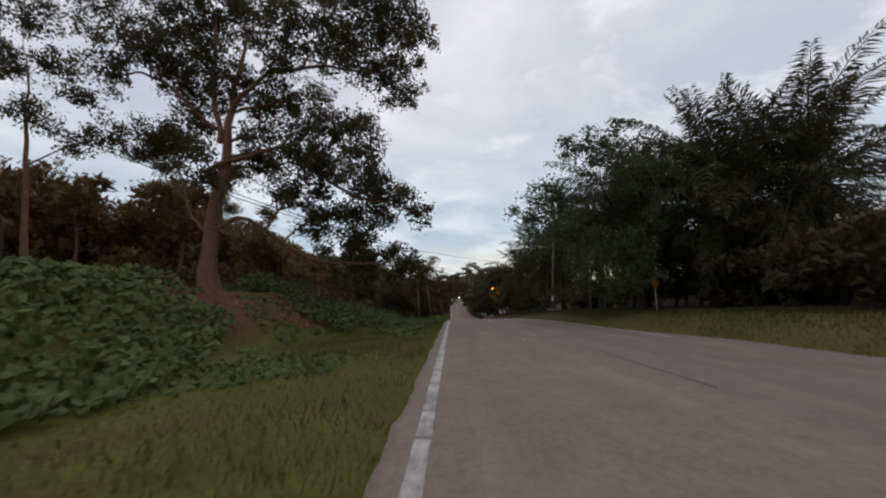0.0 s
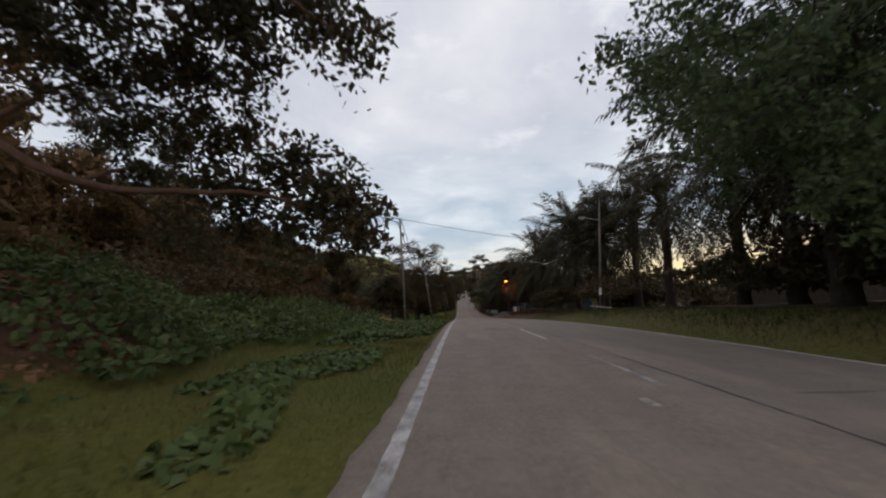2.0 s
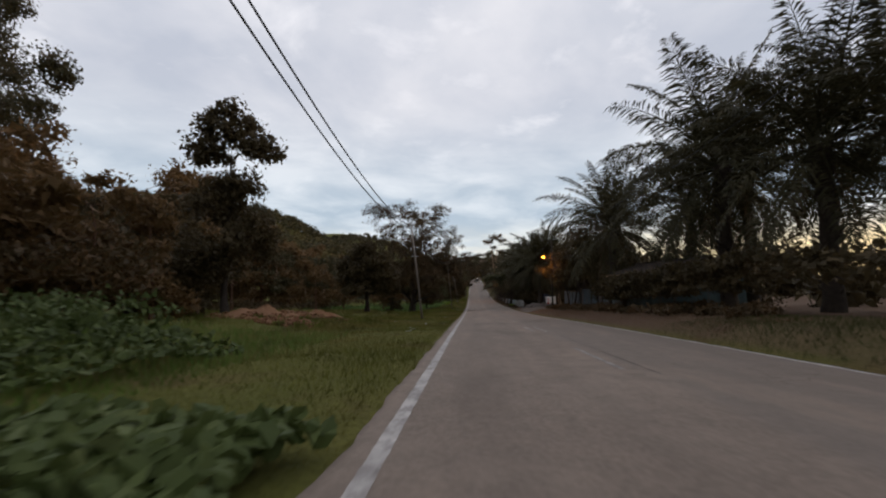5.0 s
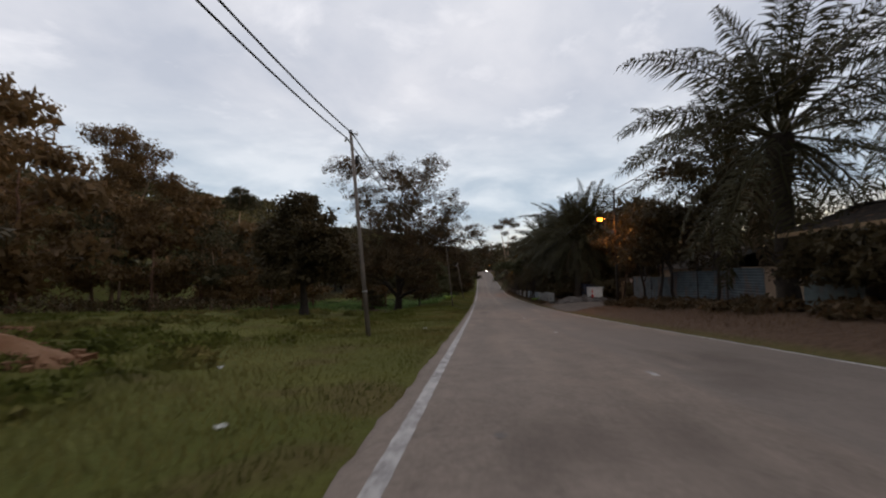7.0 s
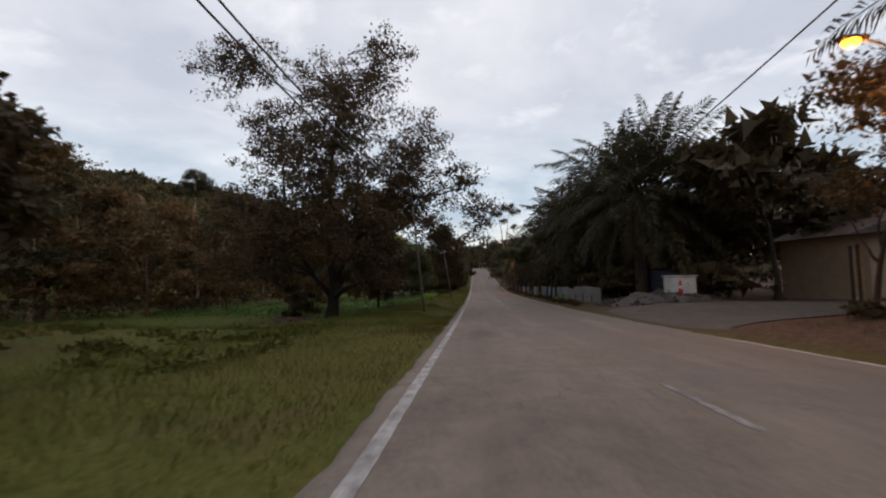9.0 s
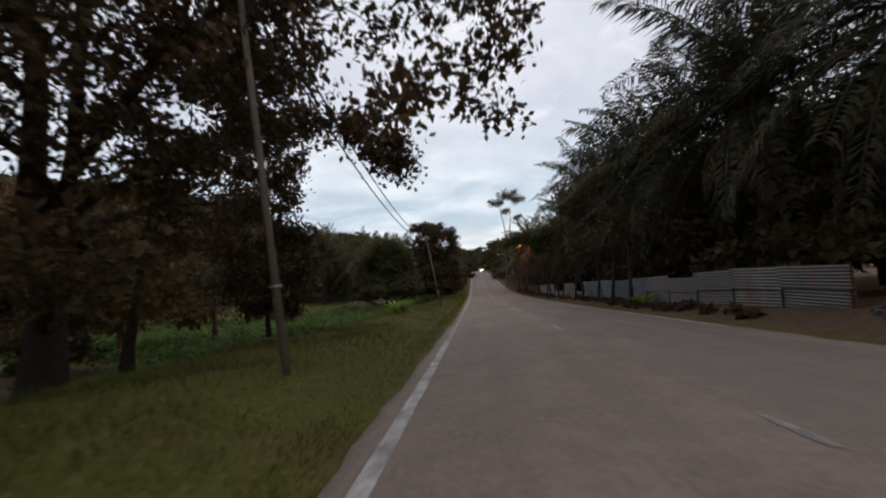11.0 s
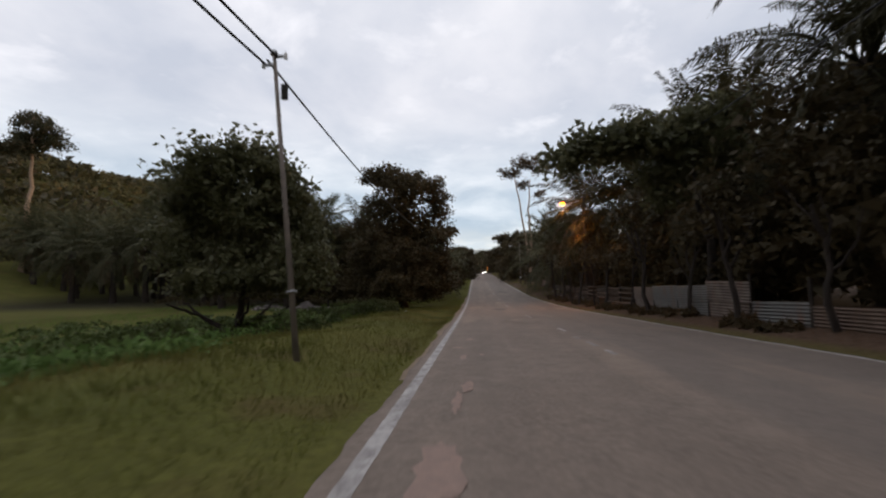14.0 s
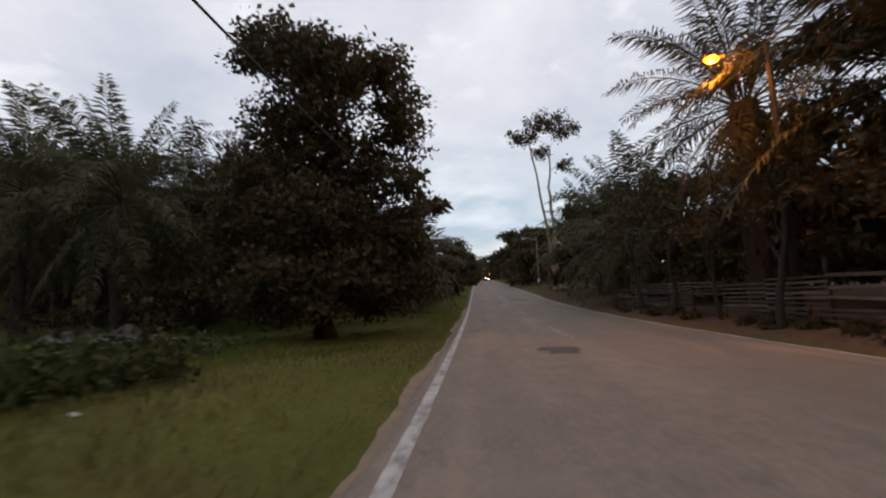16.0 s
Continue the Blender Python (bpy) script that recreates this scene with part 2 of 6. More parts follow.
M_GRAVEL = plain("grey_gravel", (0.068, 0.058, 0.052), (0.120, 0.102, 0.090), 3.0, 0.9, bump=0.9, fine=18.0)
M_SANDY = plain("pale_sandy_dirt", (0.27, 0.20, 0.14), (0.19, 0.14, 0.10), 3.0, 0.95, bump=0.6, fine=24.0)
M_SAND = plain("trodden_dirt", (0.135, 0.105, 0.085), (0.085, 0.068, 0.056), 1.5, 0.95, bump=0.5, fine=20.0)
M_BARK = plain("brown_bark", (0.190, 0.098, 0.062), (0.095, 0.054, 0.038), 4.0, 0.95, bump=0.9, fine=18.0)
M_BARK_DARK = plain("dark_bark", (0.050, 0.038, 0.030), (0.025, 0.020, 0.017), 4.0, 0.95, bump=0.9, fine=18.0)
M_BARK_PALE = plain("pale_bark", (0.36, 0.25, 0.17), (0.24, 0.16, 0.11), 2.0, 0.9, bump=0.4, fine=14.0)
M_PALM_BARK = plain("palm_trunk_stubs", (0.055, 0.041, 0.030), (0.026, 0.021, 0.017), 6.0, 0.95, bump=1.0, fine=22.0)
M_LEAF_GUM = leafy("olive_leaves", (0.036, 0.038, 0.017), (0.085, 0.064, 0.030), (0.160, 0.096, 0.048))
M_LEAF_RUST = leafy("rusty_leaves", (0.092, 0.058, 0.024), (0.160, 0.091, 0.037), (0.205, 0.118, 0.050))
M_LEAF_HILL = leafy("hill_leaves", (0.076, 0.070, 0.027), (0.140, 0.108, 0.040), (0.200, 0.128, 0.052))
M_LEAF_DARK = leafy("dark_leaves", (0.044, 0.034, 0.017), (0.088, 0.065, 0.031), (0.125, 0.087, 0.042), 0.55, 0.3, 0.16)
M_LEAF_BRIGHT = leafy("fresh_leaves", (0.052, 0.075, 0.030), (0.098, 0.122, 0.052), (0.150, 0.155, 0.076), 0.5, 0.4)
M_LEAF_OLIVE = leafy("large_olive_leaves", (0.066, 0.068, 0.032), (0.130, 0.122, 0.058), (0.195, 0.165, 0.088), 0.5, 0.35)
M_LEAF_BROWN = leafy("brown_leaves", (0.050, 0.038, 0.018), (0.115, 0.068, 0.032), (0.175, 0.092, 0.046))
M_LEAF_PLANT = leafy("broad_weed_leaves", (0.048, 0.068, 0.020), (0.112, 0.142, 0.044), (0.185, 0.210, 0.088), 0.6, 0.2, 0.16)
M_LEAF_MEADOW = leafy("meadow_weed_leaves", (0.070, 0.120, 0.028), (0.125, 0.190, 0.048), (0.175, 0.220, 0.078), 0.65, 0.3, 0.12, 0.0, 0.4)
M_LEAF_BANANA = leafy("pale_green_leaves", (0.150, 0.230, 0.035), (0.230, 0.290, 0.060), (0.300, 0.310, 0.110), 0.5, 0.4)
M_FROND = leafy("palm_fronds", (0.034, 0.032, 0.016), (0.064, 0.056, 0.026), (0.102, 0.078, 0.038), 0.55, 0.25, 0.12)
M_FROND_PALE = leafy("grey_green_fronds", (0.050, 0.052, 0.026), (0.105, 0.097, 0.047), (0.170, 0.128, 0.066), 0.55, 0.3, 0.14)
M_FROND_DRY = leafy("dry_palm_fronds", (0.085, 0.060, 0.036), (0.130, 0.088, 0.052), (0.180, 0.120, 0.070), 0.7)
M_GRASS = leafy("grass_blades", (0.083, 0.093, 0.017), (0.156, 0.156, 0.032), (0.215, 0.160, 0.054), 0.75, 0.3, 0.06, 0.8, 0.7)
M_GRASS_LUSH = leafy("lush_grass_blades", (0.085, 0.150, 0.026), (0.150, 0.230, 0.045), (0.210, 0.250, 0.070), 0.7, 0.35, 0.06, 0.5, 0.7)
# grass green darkened to hold the shade of the overhanging trees
M_GRASS_SHADED = leafy("shaded_grass_blades", (0.038, 0.046, 0.013), (0.060, 0.067, 0.020), (0.082, 0.076, 0.031), 0.7, 0.25, 0.06, 0.5, 0.7)
M_GRASS_DRY = leafy("dry_grass_blades", (0.105, 0.060, 0.032), (0.150, 0.090, 0.048), (0.180, 0.120, 0.070), 0.7, 0.2, 0.1, 0.4, 0.6)
M_CONCRETE = plain("weathered_concrete", (0.30, 0.27, 0.24), (0.20, 0.18, 0.16), 3.0, 0.9)
M_POLE = plain("weathered_pole", (0.20, 0.16, 0.13), (0.12, 0.10, 0.085), 2.5, 0.85)
M_STEEL = plain("galvanised_steel", (0.42, 0.42, 0.42), (0.30, 0.30, 0.30), 5.0, 0.5, 0.6)
M_WIRE = plain("black_cable", (0.020, 0.020, 0.022), (0.030, 0.030, 0.030), 9.0, 0.6)
M_WHITE = plain("chalky_white_paint", (0.72, 0.70, 0.66), (0.55, 0.52, 0.48), 3.0, 0.75)
M_YELLOW = plain("sign_yellow", (0.32, 0.135, 0.03), (0.24, 0.10, 0.03), 5.0, 0.5)
M_RED = plain("red_plastic", (0.50, 0.06, 0.045), (0.38, 0.05, 0.04), 4.0, 0.5)
M_DARK = plain("dark_void", (0.02, 0.018, 0.016), (0.03, 0.026, 0.022), 4.0, 0.8)
M_PLASTIC = plain("litter_white", (0.56, 0.55, 0.50), (0.42, 0.41, 0.37), 9.0, 0.6)


def sheeting(name, c1, c2, rust, rough=0.55, metal=0.25, spec=0.4):
    """Painted zinc sheet with rust runs; the tint changes from sheet to sheet."""
    k = Mat(name, rough, metal, spec)
    col = k.mix(k.info.outputs["Random"], c1, c2)
    col = k.mix(k.noise(2.2, 6, 0.35, 0.7), col, tuple(0.6 * v for v in c1))
    run = k.noise(1.6, 7, 0.52, 0.72, k.scaled(1.6, 1.6, 0.5))
    col = k.mix(k.maths("MULTIPLY", run, rust), col, (0.16, 0.085, 0.05))
    k.colour(col).bump(k.noise(30.0, 3), 0.15, 0.01)
    return k.m


M_ZINC_BLUE = sheeting("faded_blue_zinc", (0.095, 0.125, 0.145), (0.140, 0.160, 0.170), 0.9)
M_ZINC_GREY = sheeting("grey_zinc", (0.20, 0.19, 0.175), (0.13, 0.13, 0.125), 0.85)
M_ZINC_RUST = sheeting("rusty_zinc", (0.150, 0.100, 0.072), (0.185, 0.150, 0.125), 0.9)
M_ZINC_TEAL = sheeting("teal_zinc", (0.10, 0.15, 0.155), (0.14, 0.18, 0.18), 0.6)
M_ROOF = sheeting("dark_roof_sheet", (0.040, 0.034, 0.029), (0.060, 0.050, 0.043), 0.6, 0.9, 0.0, 0.1)
M_TIMBER = plain("raw_timber", (0.34, 0.23, 0.13), (0.24, 0.16, 0.09), 4.0, 0.85)
M_OLD_BOARD = plain("weathered_dark_board", (0.060, 0.044, 0.034), (0.105, 0.080, 0.062), 3.0, 0.9, bump=0.5)
M_BLUE = plain("dark_blue_steel", (0.020, 0.028, 0.060), (0.030, 0.038, 0.072), 2.0, 0.5)
M_PLASTER = plain("beige_plaster", (0.42, 0.30, 0.21), (0.32, 0.23, 0.16), 2.0, 0.9)


def glowing(name, c, strength):
    k = Mat(name, 0.4)
    k.b.inputs["Base Color"].default_value = (*c, 1)
    k.b.inputs["Emission Color"].default_value = (*c, 1)
    k.b.inputs["Emission Strength"].default_value = strength
    return k.m


M_SODIUM = glowing("lit_sodium_glass", (1.0, 0.20, 0.012), 14.0)
M_TUBE = glowing("lit_tube_glass", (0.95, 1.0, 0.92), 8.0)
M_DEAD = plain("unlit_lamp_glass", (0.55, 0.56, 0.56), (0.45, 0.45, 0.45), 6.0, 0.3)
M_HEADLIGHT = glowing("lit_headlight", (1.0, 0.92, 0.8), 30.0)


# ---- shapes ----
def ss(a, b, v):
    t = np.clip((np.asarray(v, float) - a) / (b - a), 0, 1)
    return t * t * (3 - 2 * t)


KNOT_Y = [-30, 0, 25, 50, 80, 120, 160, 200, 300, 360, 430, 1200]
KNOT_SLOPE = [-0.0082, -0.0082, -0.0138, -0.0406, -0.0513, -0.0247, -0.0118, 0.0487, 0.048, 0.03, 0.0, 0.0]
_ys = np.arange(-130.0, 1201.0)
_sl = np.interp(_ys, KNOT_Y, KNOT_SLOPE)
_zs = np.concatenate([[0], np.cumsum((_sl[1:] + _sl[:-1]) / 2)])
_zs -= _zs[130]


def road_z(y):
    return np.interp(y, _ys, _zs)


def ripple(x, y):
    return 0.5 * np.sin(0.9 * x + 1.3 * np.sin(0.37 * y)) + 0.5 * np.sin(0.71 * y + 1.1 * np.sin(0.53 * x))


def flare(y):
    """Extra width of the surfacing at an old lay-by on the far side."""
    return 0.95 * ss(2, 8, y) * (1 - ss(14, 23, y))


def ground_z(x, y):
    """Height of the open ground, road included (the road bed lies a hand's width under its surface)."""
    x, y = np.asarray(x, float), np.asarray(y, float)
    z = road_z(y)
    u, v = -0.45 - x, x - 7.34 - flare(y)
    left = u > 0
    bank = 2.25 * ss(5.0, 9.5, u + 0.5 * ripple(x, y)) * (1 - 0.5 * ss(27, 38, y)) * (1 - 0.75 * ss(44, 60, y)) * (1 - ss(60, 72, y)) * (1 - 0.5 * ss(14, 40, u))
    field = 0.4 * ss(6, 12, u) * ss(58, 70, y) * (1 - ss(97, 108, y)) - 0.35 * ss(3.5, 9.5, u) * ss(100, 112, y) * (1 - ss(150, 175, y))
    heap = 0.25 * np.exp(-(((x + 10.5) / 3.2) ** 2) - ((y - 71) / 3.0) ** 2)
    hill = (44 + 5 * np.sin(y / 47.0) + 3 * np.sin(y / 19.0)) * ss(55, 175, u)
    verge = -0.05 - 0.08 * ss(0, 1.5, u) + 0.05 * ripple(2 * x, 2 * y) * ss(0.5, 3, u)
    verge = verge + 0.33 * ss(0.6, 2.2, u) * (1 - ss(3.5, 9.5, u)) * ss(102, 108, y) * (1 - ss(160, 172, y))
    zl = z + verge + bank + field + heap + hill
    rise = (0.75 - 0.2 * ss(96, 112, y)) * (1 - np.exp(-np.maximum(v, 0) / 1.6)) * (1 - 0.8 * np.exp(-(((y - 103.5) / 4.5) ** 4)))
    tip = 0.3 * np.exp(-(((x - 11.8) / 2.6) ** 2) - ((y - 112.5) / 3.0) ** 2)
    zr_ = z - 0.04 + rise + tip + 0.03 * ripple(2 * x, 2 * y) * ss(0.5, 2, v)
    out = np.where(left, zl, np.where(v > 0, zr_, z - 0.12))
    far = 52 * ss(560, 900, y) * (1 - ss(120, 320, x)) * (0.8 + 0.2 * np.sin(x / 60.0))
    return out + far


def mesh_of(name, verts, faces, material, smooth=False):
    """A mesh from an array of corners and an array (or list) of faces of one size."""
    me = bpy.data.meshes.new(name)
    verts, faces = np.asarray(verts, np.float32), np.asarray(faces, np.int32)
    n, k = faces.shape
    me.vertices.add(len(verts))
    me.vertices.foreach_set("co", verts.ravel())
    me.loops.add(n * k)
    me.loops.foreach_set("vertex_index", faces.ravel())
    me.polygons.add(n)
    me.polygons.foreach_set("loop_start", np.arange(0, n * k, k, dtype=np.int32))
    me.polygons.foreach_set("use_smooth", np.full(n, smooth, dtype=bool))
    me.update(calc_edges=True)
    me.materials.append(material)
    return me


def piece(name, me, parent=None, m=None, label=""):
    ob = new(name, me)
    if parent is not None:
        ob.parent = parent
    if m is not None:
        ob.matrix_basis = m
    return tagged(ob, label) if label else ob


def thing(name, at, label, category, group="", kind=""):
    ob = new(name)
    ob.empty_display_size = 0.2
    ob.matrix_basis = at if isinstance(at, Matrix) else Matrix.Translation(at)
    return tagged(ob, label, category, group, kind)


def part(name, bm, material, parent, label="", m=None, smooth=False):
    me = bpy.data.meshes.new(name)
    for f in bm.faces:
        f.smooth = smooth
    bm.to_mesh(me)
    bm.free()
    me.materials.append(material)
    return piece(name, me, parent, m, label)


def box(bm, size, at=(0, 0, 0), turn=None, bevel=0.0):
    m = Matrix.Translation(at) @ (turn or Matrix()) @ Matrix.Diagonal((*size, 1))
    made = bmesh.ops.create_cube(bm, size=1.0, matrix=m)
    if bevel:
        edges = {e for v in made["verts"] for e in v.link_edges}
        bmesh.ops.bevel(bm, geom=list(edges), offset=bevel, segments=1, affect="EDGES")
    return bm


def boxed(size, at=(0, 0, 0), turn=None, bevel=0.0):
    return box(bmesh.new(), size, at, turn, bevel)


def rod(bm, a, b, r0, r1, sides=10):
    a, b = Vector(a), Vector(b)
    m = Matrix.Translation((a + b) / 2) @ (b - a).to_track_quat("Z", "Y").to_matrix().to_4x4()
    bmesh.ops.create_cone(bm, cap_ends=True, segments=sides, radius1=r0, radius2=r1, depth=(b - a).length, matrix=m)
    return bm


class Tubes:
    """Collects tapered tubes along bent lines into one mesh."""

    def __init__(self):
        self.v, self.f = [], []

    def add(self, pts, radii, sides=6):
        pts = np.asarray(pts, float)
        way = np.gradient(pts, axis=0)
        way /= np.linalg.norm(way, axis=1)[:, None] + 1e-9
        side = np.cross(way, (0.31, 0.87, 0.38))
        side /= np.linalg.norm(side, axis=1)[:, None] + 1e-9
        other = np.cross(way, side)
        a = np.linspace(0, 2 * np.pi, sides, endpoint=False)
        ring = np.cos(a)[None, :, None] * side[:, None] + np.sin(a)[None, :, None] * other[:, None]
        ring = pts[:, None] + ring * np.asarray(radii, float)[:, None, None]
        start = sum(len(x) for x in self.v)
        self.v.append(ring.reshape(-1, 3))
        n = len(pts)
        i, j = np.meshgrid(np.arange(n - 1), np.arange(sides), indexing="ij")
        j2 = (j + 1) % sides
        self.f.append(np.stack([i * sides + j, i * sides + j2, (i + 1) * sides + j2, (i + 1) * sides + j], -1).reshape(-1, 4) + start)

    def mesh(self, name, material):
        return mesh_of(name, np.concatenate(self.v), np.concatenate(self.f), material, True)


def unit(v):
    return v / (np.linalg.norm(v, axis=-1, keepdims=True) + 1e-9)


def blades(rng, at, way, length, width, slim=False):
    """Leaves as diamonds bent along the midrib, or as slim triangles where they stay small. Corners and faces."""
    n = len(at)
    flat = unit(np.cross(way, rng.normal(size=(n, 3))))
    l, w = length[:, None], width[:, None]
    if slim:
        v = np.stack([at - flat * w * 0.9, at + flat * w * 0.9, at + way * l], 1)
        return v.reshape(-1, 3), np.arange(3 * n).reshape(n, 3)
    lift = np.cross(flat, way) * w * 0.25
    v = np.stack([at, at + way * l * 0.45 + flat * w + lift, at + way * l, at + way * l * 0.45 - flat * w + lift], 1)
    return v.reshape(-1, 3), np.arange(4 * n).reshape(n, 4)


def bezier(a, b, c, n):
    t = np.linspace(0, 1, n)[:, None]
    return (1 - t) ** 2 * a + 2 * t * (1 - t) * b + t**2 * c


def smooth_line(pts, n):
    """n points along a line that bends softly through the given ones."""
    k = np.arange(len(pts), dtype=float)
    t = np.linspace(0, len(pts) - 1, n)
    q = np.stack([np.interp(t, k, pts[:, i]) for i in range(3)], 1)
    q[1:-1] = (q[:-2] + 2 * q[1:-1] + q[2:]) / 4
    return q


def wobble(rng, pts, amount):
    k = len(pts)
    off = np.cumsum(rng.normal(size=(k, 3)), 0) * amount
    off -= np.linspace(0, 1, k)[:, None] * off[-1]
    off[0] = 0
    return pts + off


def gauss(rng, n):
    """Normal scatter with its far strays pulled in."""
    return np.clip(rng.normal(size=(n, 3)), -1.7, 1.7)


def crown_and_limbs(seed, base, lobes, trunk_r, fork, leaf, dens, per, top=None, droop=0.3, clump=0.5, twig=0.012, limbs_r=0.45, fill=0.0, fill_leaf=0.55, twigs=True, depth=0.0, slim=False, limbs=()):
    """Wood and leaves of a tree whose crown fills the lobes (x, y, z, half width, half height), all from its base.
    Every limb leaves the nearest wood that already stands, so that boughs branch and thin outwards."""
    rng = np.random.default_rng(seed)
    base = np.asarray(base, float)
    L = np.array(lobes, float)
    C = L[:, :3] - base
    # spread the lobes before and behind the trunk, so that the crown is as deep as it is wide
    reach = np.abs(C[:, 0]).max()
    C[:, 1] += depth * np.sqrt(np.maximum(0, reach**2 - C[:, 0] ** 2)) * np.where(np.arange(len(C)) % 2, 1, -1) * rng.uniform(0.5, 1.0, len(C))
    R = np.stack([L[:, 3], L[:, 3] * 0.95, L[:, 4]], 1)
    high = C[C[:, 2] > np.percentile(C[:, 2], 50)]
    top = np.array(top, float) if top is not None else np.array([*(0.6 * high.mean(0)[:2]), C[:, 2].max() * 0.85])
    trunk = wobble(rng, bezier(np.zeros(3), np.array([0.1 * top[0], 0.1 * top[1], 0.55 * top[2]]), top, 14), 0.007 * top[2])
    s = np.linspace(0, 1, 14)
    radii = trunk_r * (1 - 0.85 * s) + trunk_r * 0.55 * np.exp(-s * 16)
    wood = Tubes()
    wood.add(np.vstack([trunk[0] - (0, 0, 0.4), trunk]), np.r_[radii[0] * 1.25, radii], 10 if twigs else 7)
    fine = np.linspace(0, 13, 40)
    line = np.stack([np.interp(fine, np.arange(14), trunk[:, i]) for i in range(3)], 1)
    k = line[:, 2] >= fork
    spots = np.column_stack([line[k], np.interp(fine, np.arange(14), radii)[k] * limbs_r, np.zeros(k.sum())])
    if not len(spots):
        spots = np.array([[*trunk[-1], radii[-1], 0.0]])
    for pts, r0 in limbs:
        bough = wobble(rng, smooth_line(np.array(pts, float) - base, 16), 0.05)
        rr = np.linspace(r0, 0.3 * r0, 16)
        wood.add(bough, rr, 8)
        gone = np.r_[0, np.cumsum(np.linalg.norm(np.diff(bough, axis=0), axis=1))]
        spots = np.vstack([spots, np.column_stack([bough, rr * 0.8, 0.4 * gone])[3:]])
    V, Fc, start = [], [], 0
    near = np.array([np.min(np.linalg.norm(spots[:, :3] - c, axis=1)) for c in C])
    for i in np.argsort(near):
        c, r = C[i], R[i]
        away = np.linalg.norm(spots[:, :3] - c, axis=1)
        cost = away + 0.45 * spots[:, 4] + 1.3 * np.maximum(0, spots[:, 2] - c[2] + 0.25 * away)
        j = int(np.argmin(cost))
        a, ra, out = spots[j, :3], max(0.02, min(spots[j, 3], 0.05 + 0.03 * away[j])), away[j]
        mid = (a + c) / 2 + np.array([0, 0, 0.14 * out]) + rng.normal(size=3) * 0.08 * out
        limb = wobble(rng, bezier(a, mid, c, 10), 0.03 * out / 3)
        lr = np.linspace(ra, max(0.3 * ra, 0.012), 10)
        wood.add(limb if twigs else limb[::3], lr if twigs else lr[::3], 7 if twigs else 5)
        spots = np.vstack([spots, np.column_stack([limb, lr * 0.8, spots[j, 4] + np.linspace(0, out, 10)])[3:]])
        n = max(3, int(dens * (r[0] * r[0] + 2 * r[0] * r[2])))
        p = unit(rng.normal(size=(n, 3))) * (rng.uniform(0.25, 1.0, n) ** 0.55)[:, None]
        p = c + p * r * rng.uniform(0.85, 1.12, n)[:, None]
        if twigs:
            p = np.vstack([p, limb[[5, 6, 7, 8]] + gauss(rng, 4) * 0.28 * min(1.0, out / 4)])
            n += 4
        for q in p[:: 2 if n < 60 else 3] if twigs else ():
            b = limb[4 + rng.integers(0, 6)]
            wood.add(wobble(rng, bezier(b, (b + q) / 2 + (0, 0, 0.15 * np.linalg.norm(q - b)), q, 4), 0.04), (twig * 2.2, twig * 1.6, twig, twig * 0.5), 4)
        m = rng.integers(int(per * 0.5), int(per * 1.5) + 1, n)
        at = np.repeat(p, m, 0) + gauss(rng, m.sum()) * clump * np.repeat(rng.uniform(0.5, 1.25, n), m)[:, None] * (1, 1, 0.7)
        way = unit(rng.normal(size=(len(at), 3)) + (0, 0, -droop))
        ln = leaf * rng.uniform(0.6, 1.3, len(at))
        wide = ln * rng.uniform(0.22, 0.36, len(at))
        k = int(fill * 26 * (r[0] * r[0] + 2 * r[0] * r[2]))
        if k:
            inner = c + unit(rng.normal(size=(k, 3))) * (rng.uniform(0, 1, k) ** 0.5)[:, None] * r * 0.78
            at, way = np.vstack([at, inner]), np.vstack([way, unit(rng.normal(size=(k, 3)) + (0, 0, -0.2))])
            big = fill_leaf * rng.uniform(0.6, 1.2, k)
            ln, wide = np.r_[ln, big], np.r_[wide, big * 0.36]
        v, f = blades(rng, at, way, ln, wide, slim)
        V.append(v), Fc.append(f + start)
        start += len(v)
    return wood, np.concatenate(V), np.concatenate(Fc)


def tree(name, label, base, lobes, trunk_r, fork, leaf, dens, per, leaves, bark, seed, group="", **more):
    ob = thing(name, base, label, "tree", group)
    wood, v, f = crown_and_limbs(seed, base, lobes, trunk_r, fork, leaf, dens, per, **more)
    piece("trunk", wood.mesh("trunk", bark), ob)
    piece("crown", mesh_of("crown", v, f, leaves), ob)
    return ob


def up(x, y, dz=0.0):
    return (x, y, float(ground_z(x, y)) + dz)


# ---- ground, road and marks ----
def grid_sheet(name, xs, ys, material):
    X, Y = np.meshgrid(xs, ys, indexing="ij")
    v = np.stack([X, Y, ground_z(X, Y)], -1).reshape(-1, 3)
    i, j = np.meshgrid(np.arange(len(xs) - 1), np.arange(len(ys) - 1), indexing="ij")
    n = len(ys)
    f = np.stack([i * n + j, (i + 1) * n + j, (i + 1) * n + j + 1, i * n + j + 1], -1).reshape(-1, 4)
    return mesh_of(name, v, f, material, True)


GX = np.r_[-900, -600, -420, -320, np.arange(-260, -60, 10), np.arange(-60, -24, 3), np.arange(-24, -0.5, 0.5), -0.4, -0.1, 3.3, 6.9, 7.34, np.arange(7.6, 16, 0.3), np.arange(16, 40, 3), np.arange(40, 120, 12), 160, 260, 420, 900]
GY = np.r_[-120, -80, -50, -30, np.arange(-20, 0, 2), np.arange(0, 180, 0.7), np.arange(180, 300, 4), np.arange(300, 620, 16), np.arange(620, 1120, 30)]
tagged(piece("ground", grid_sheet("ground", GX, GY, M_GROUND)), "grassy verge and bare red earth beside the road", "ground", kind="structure")


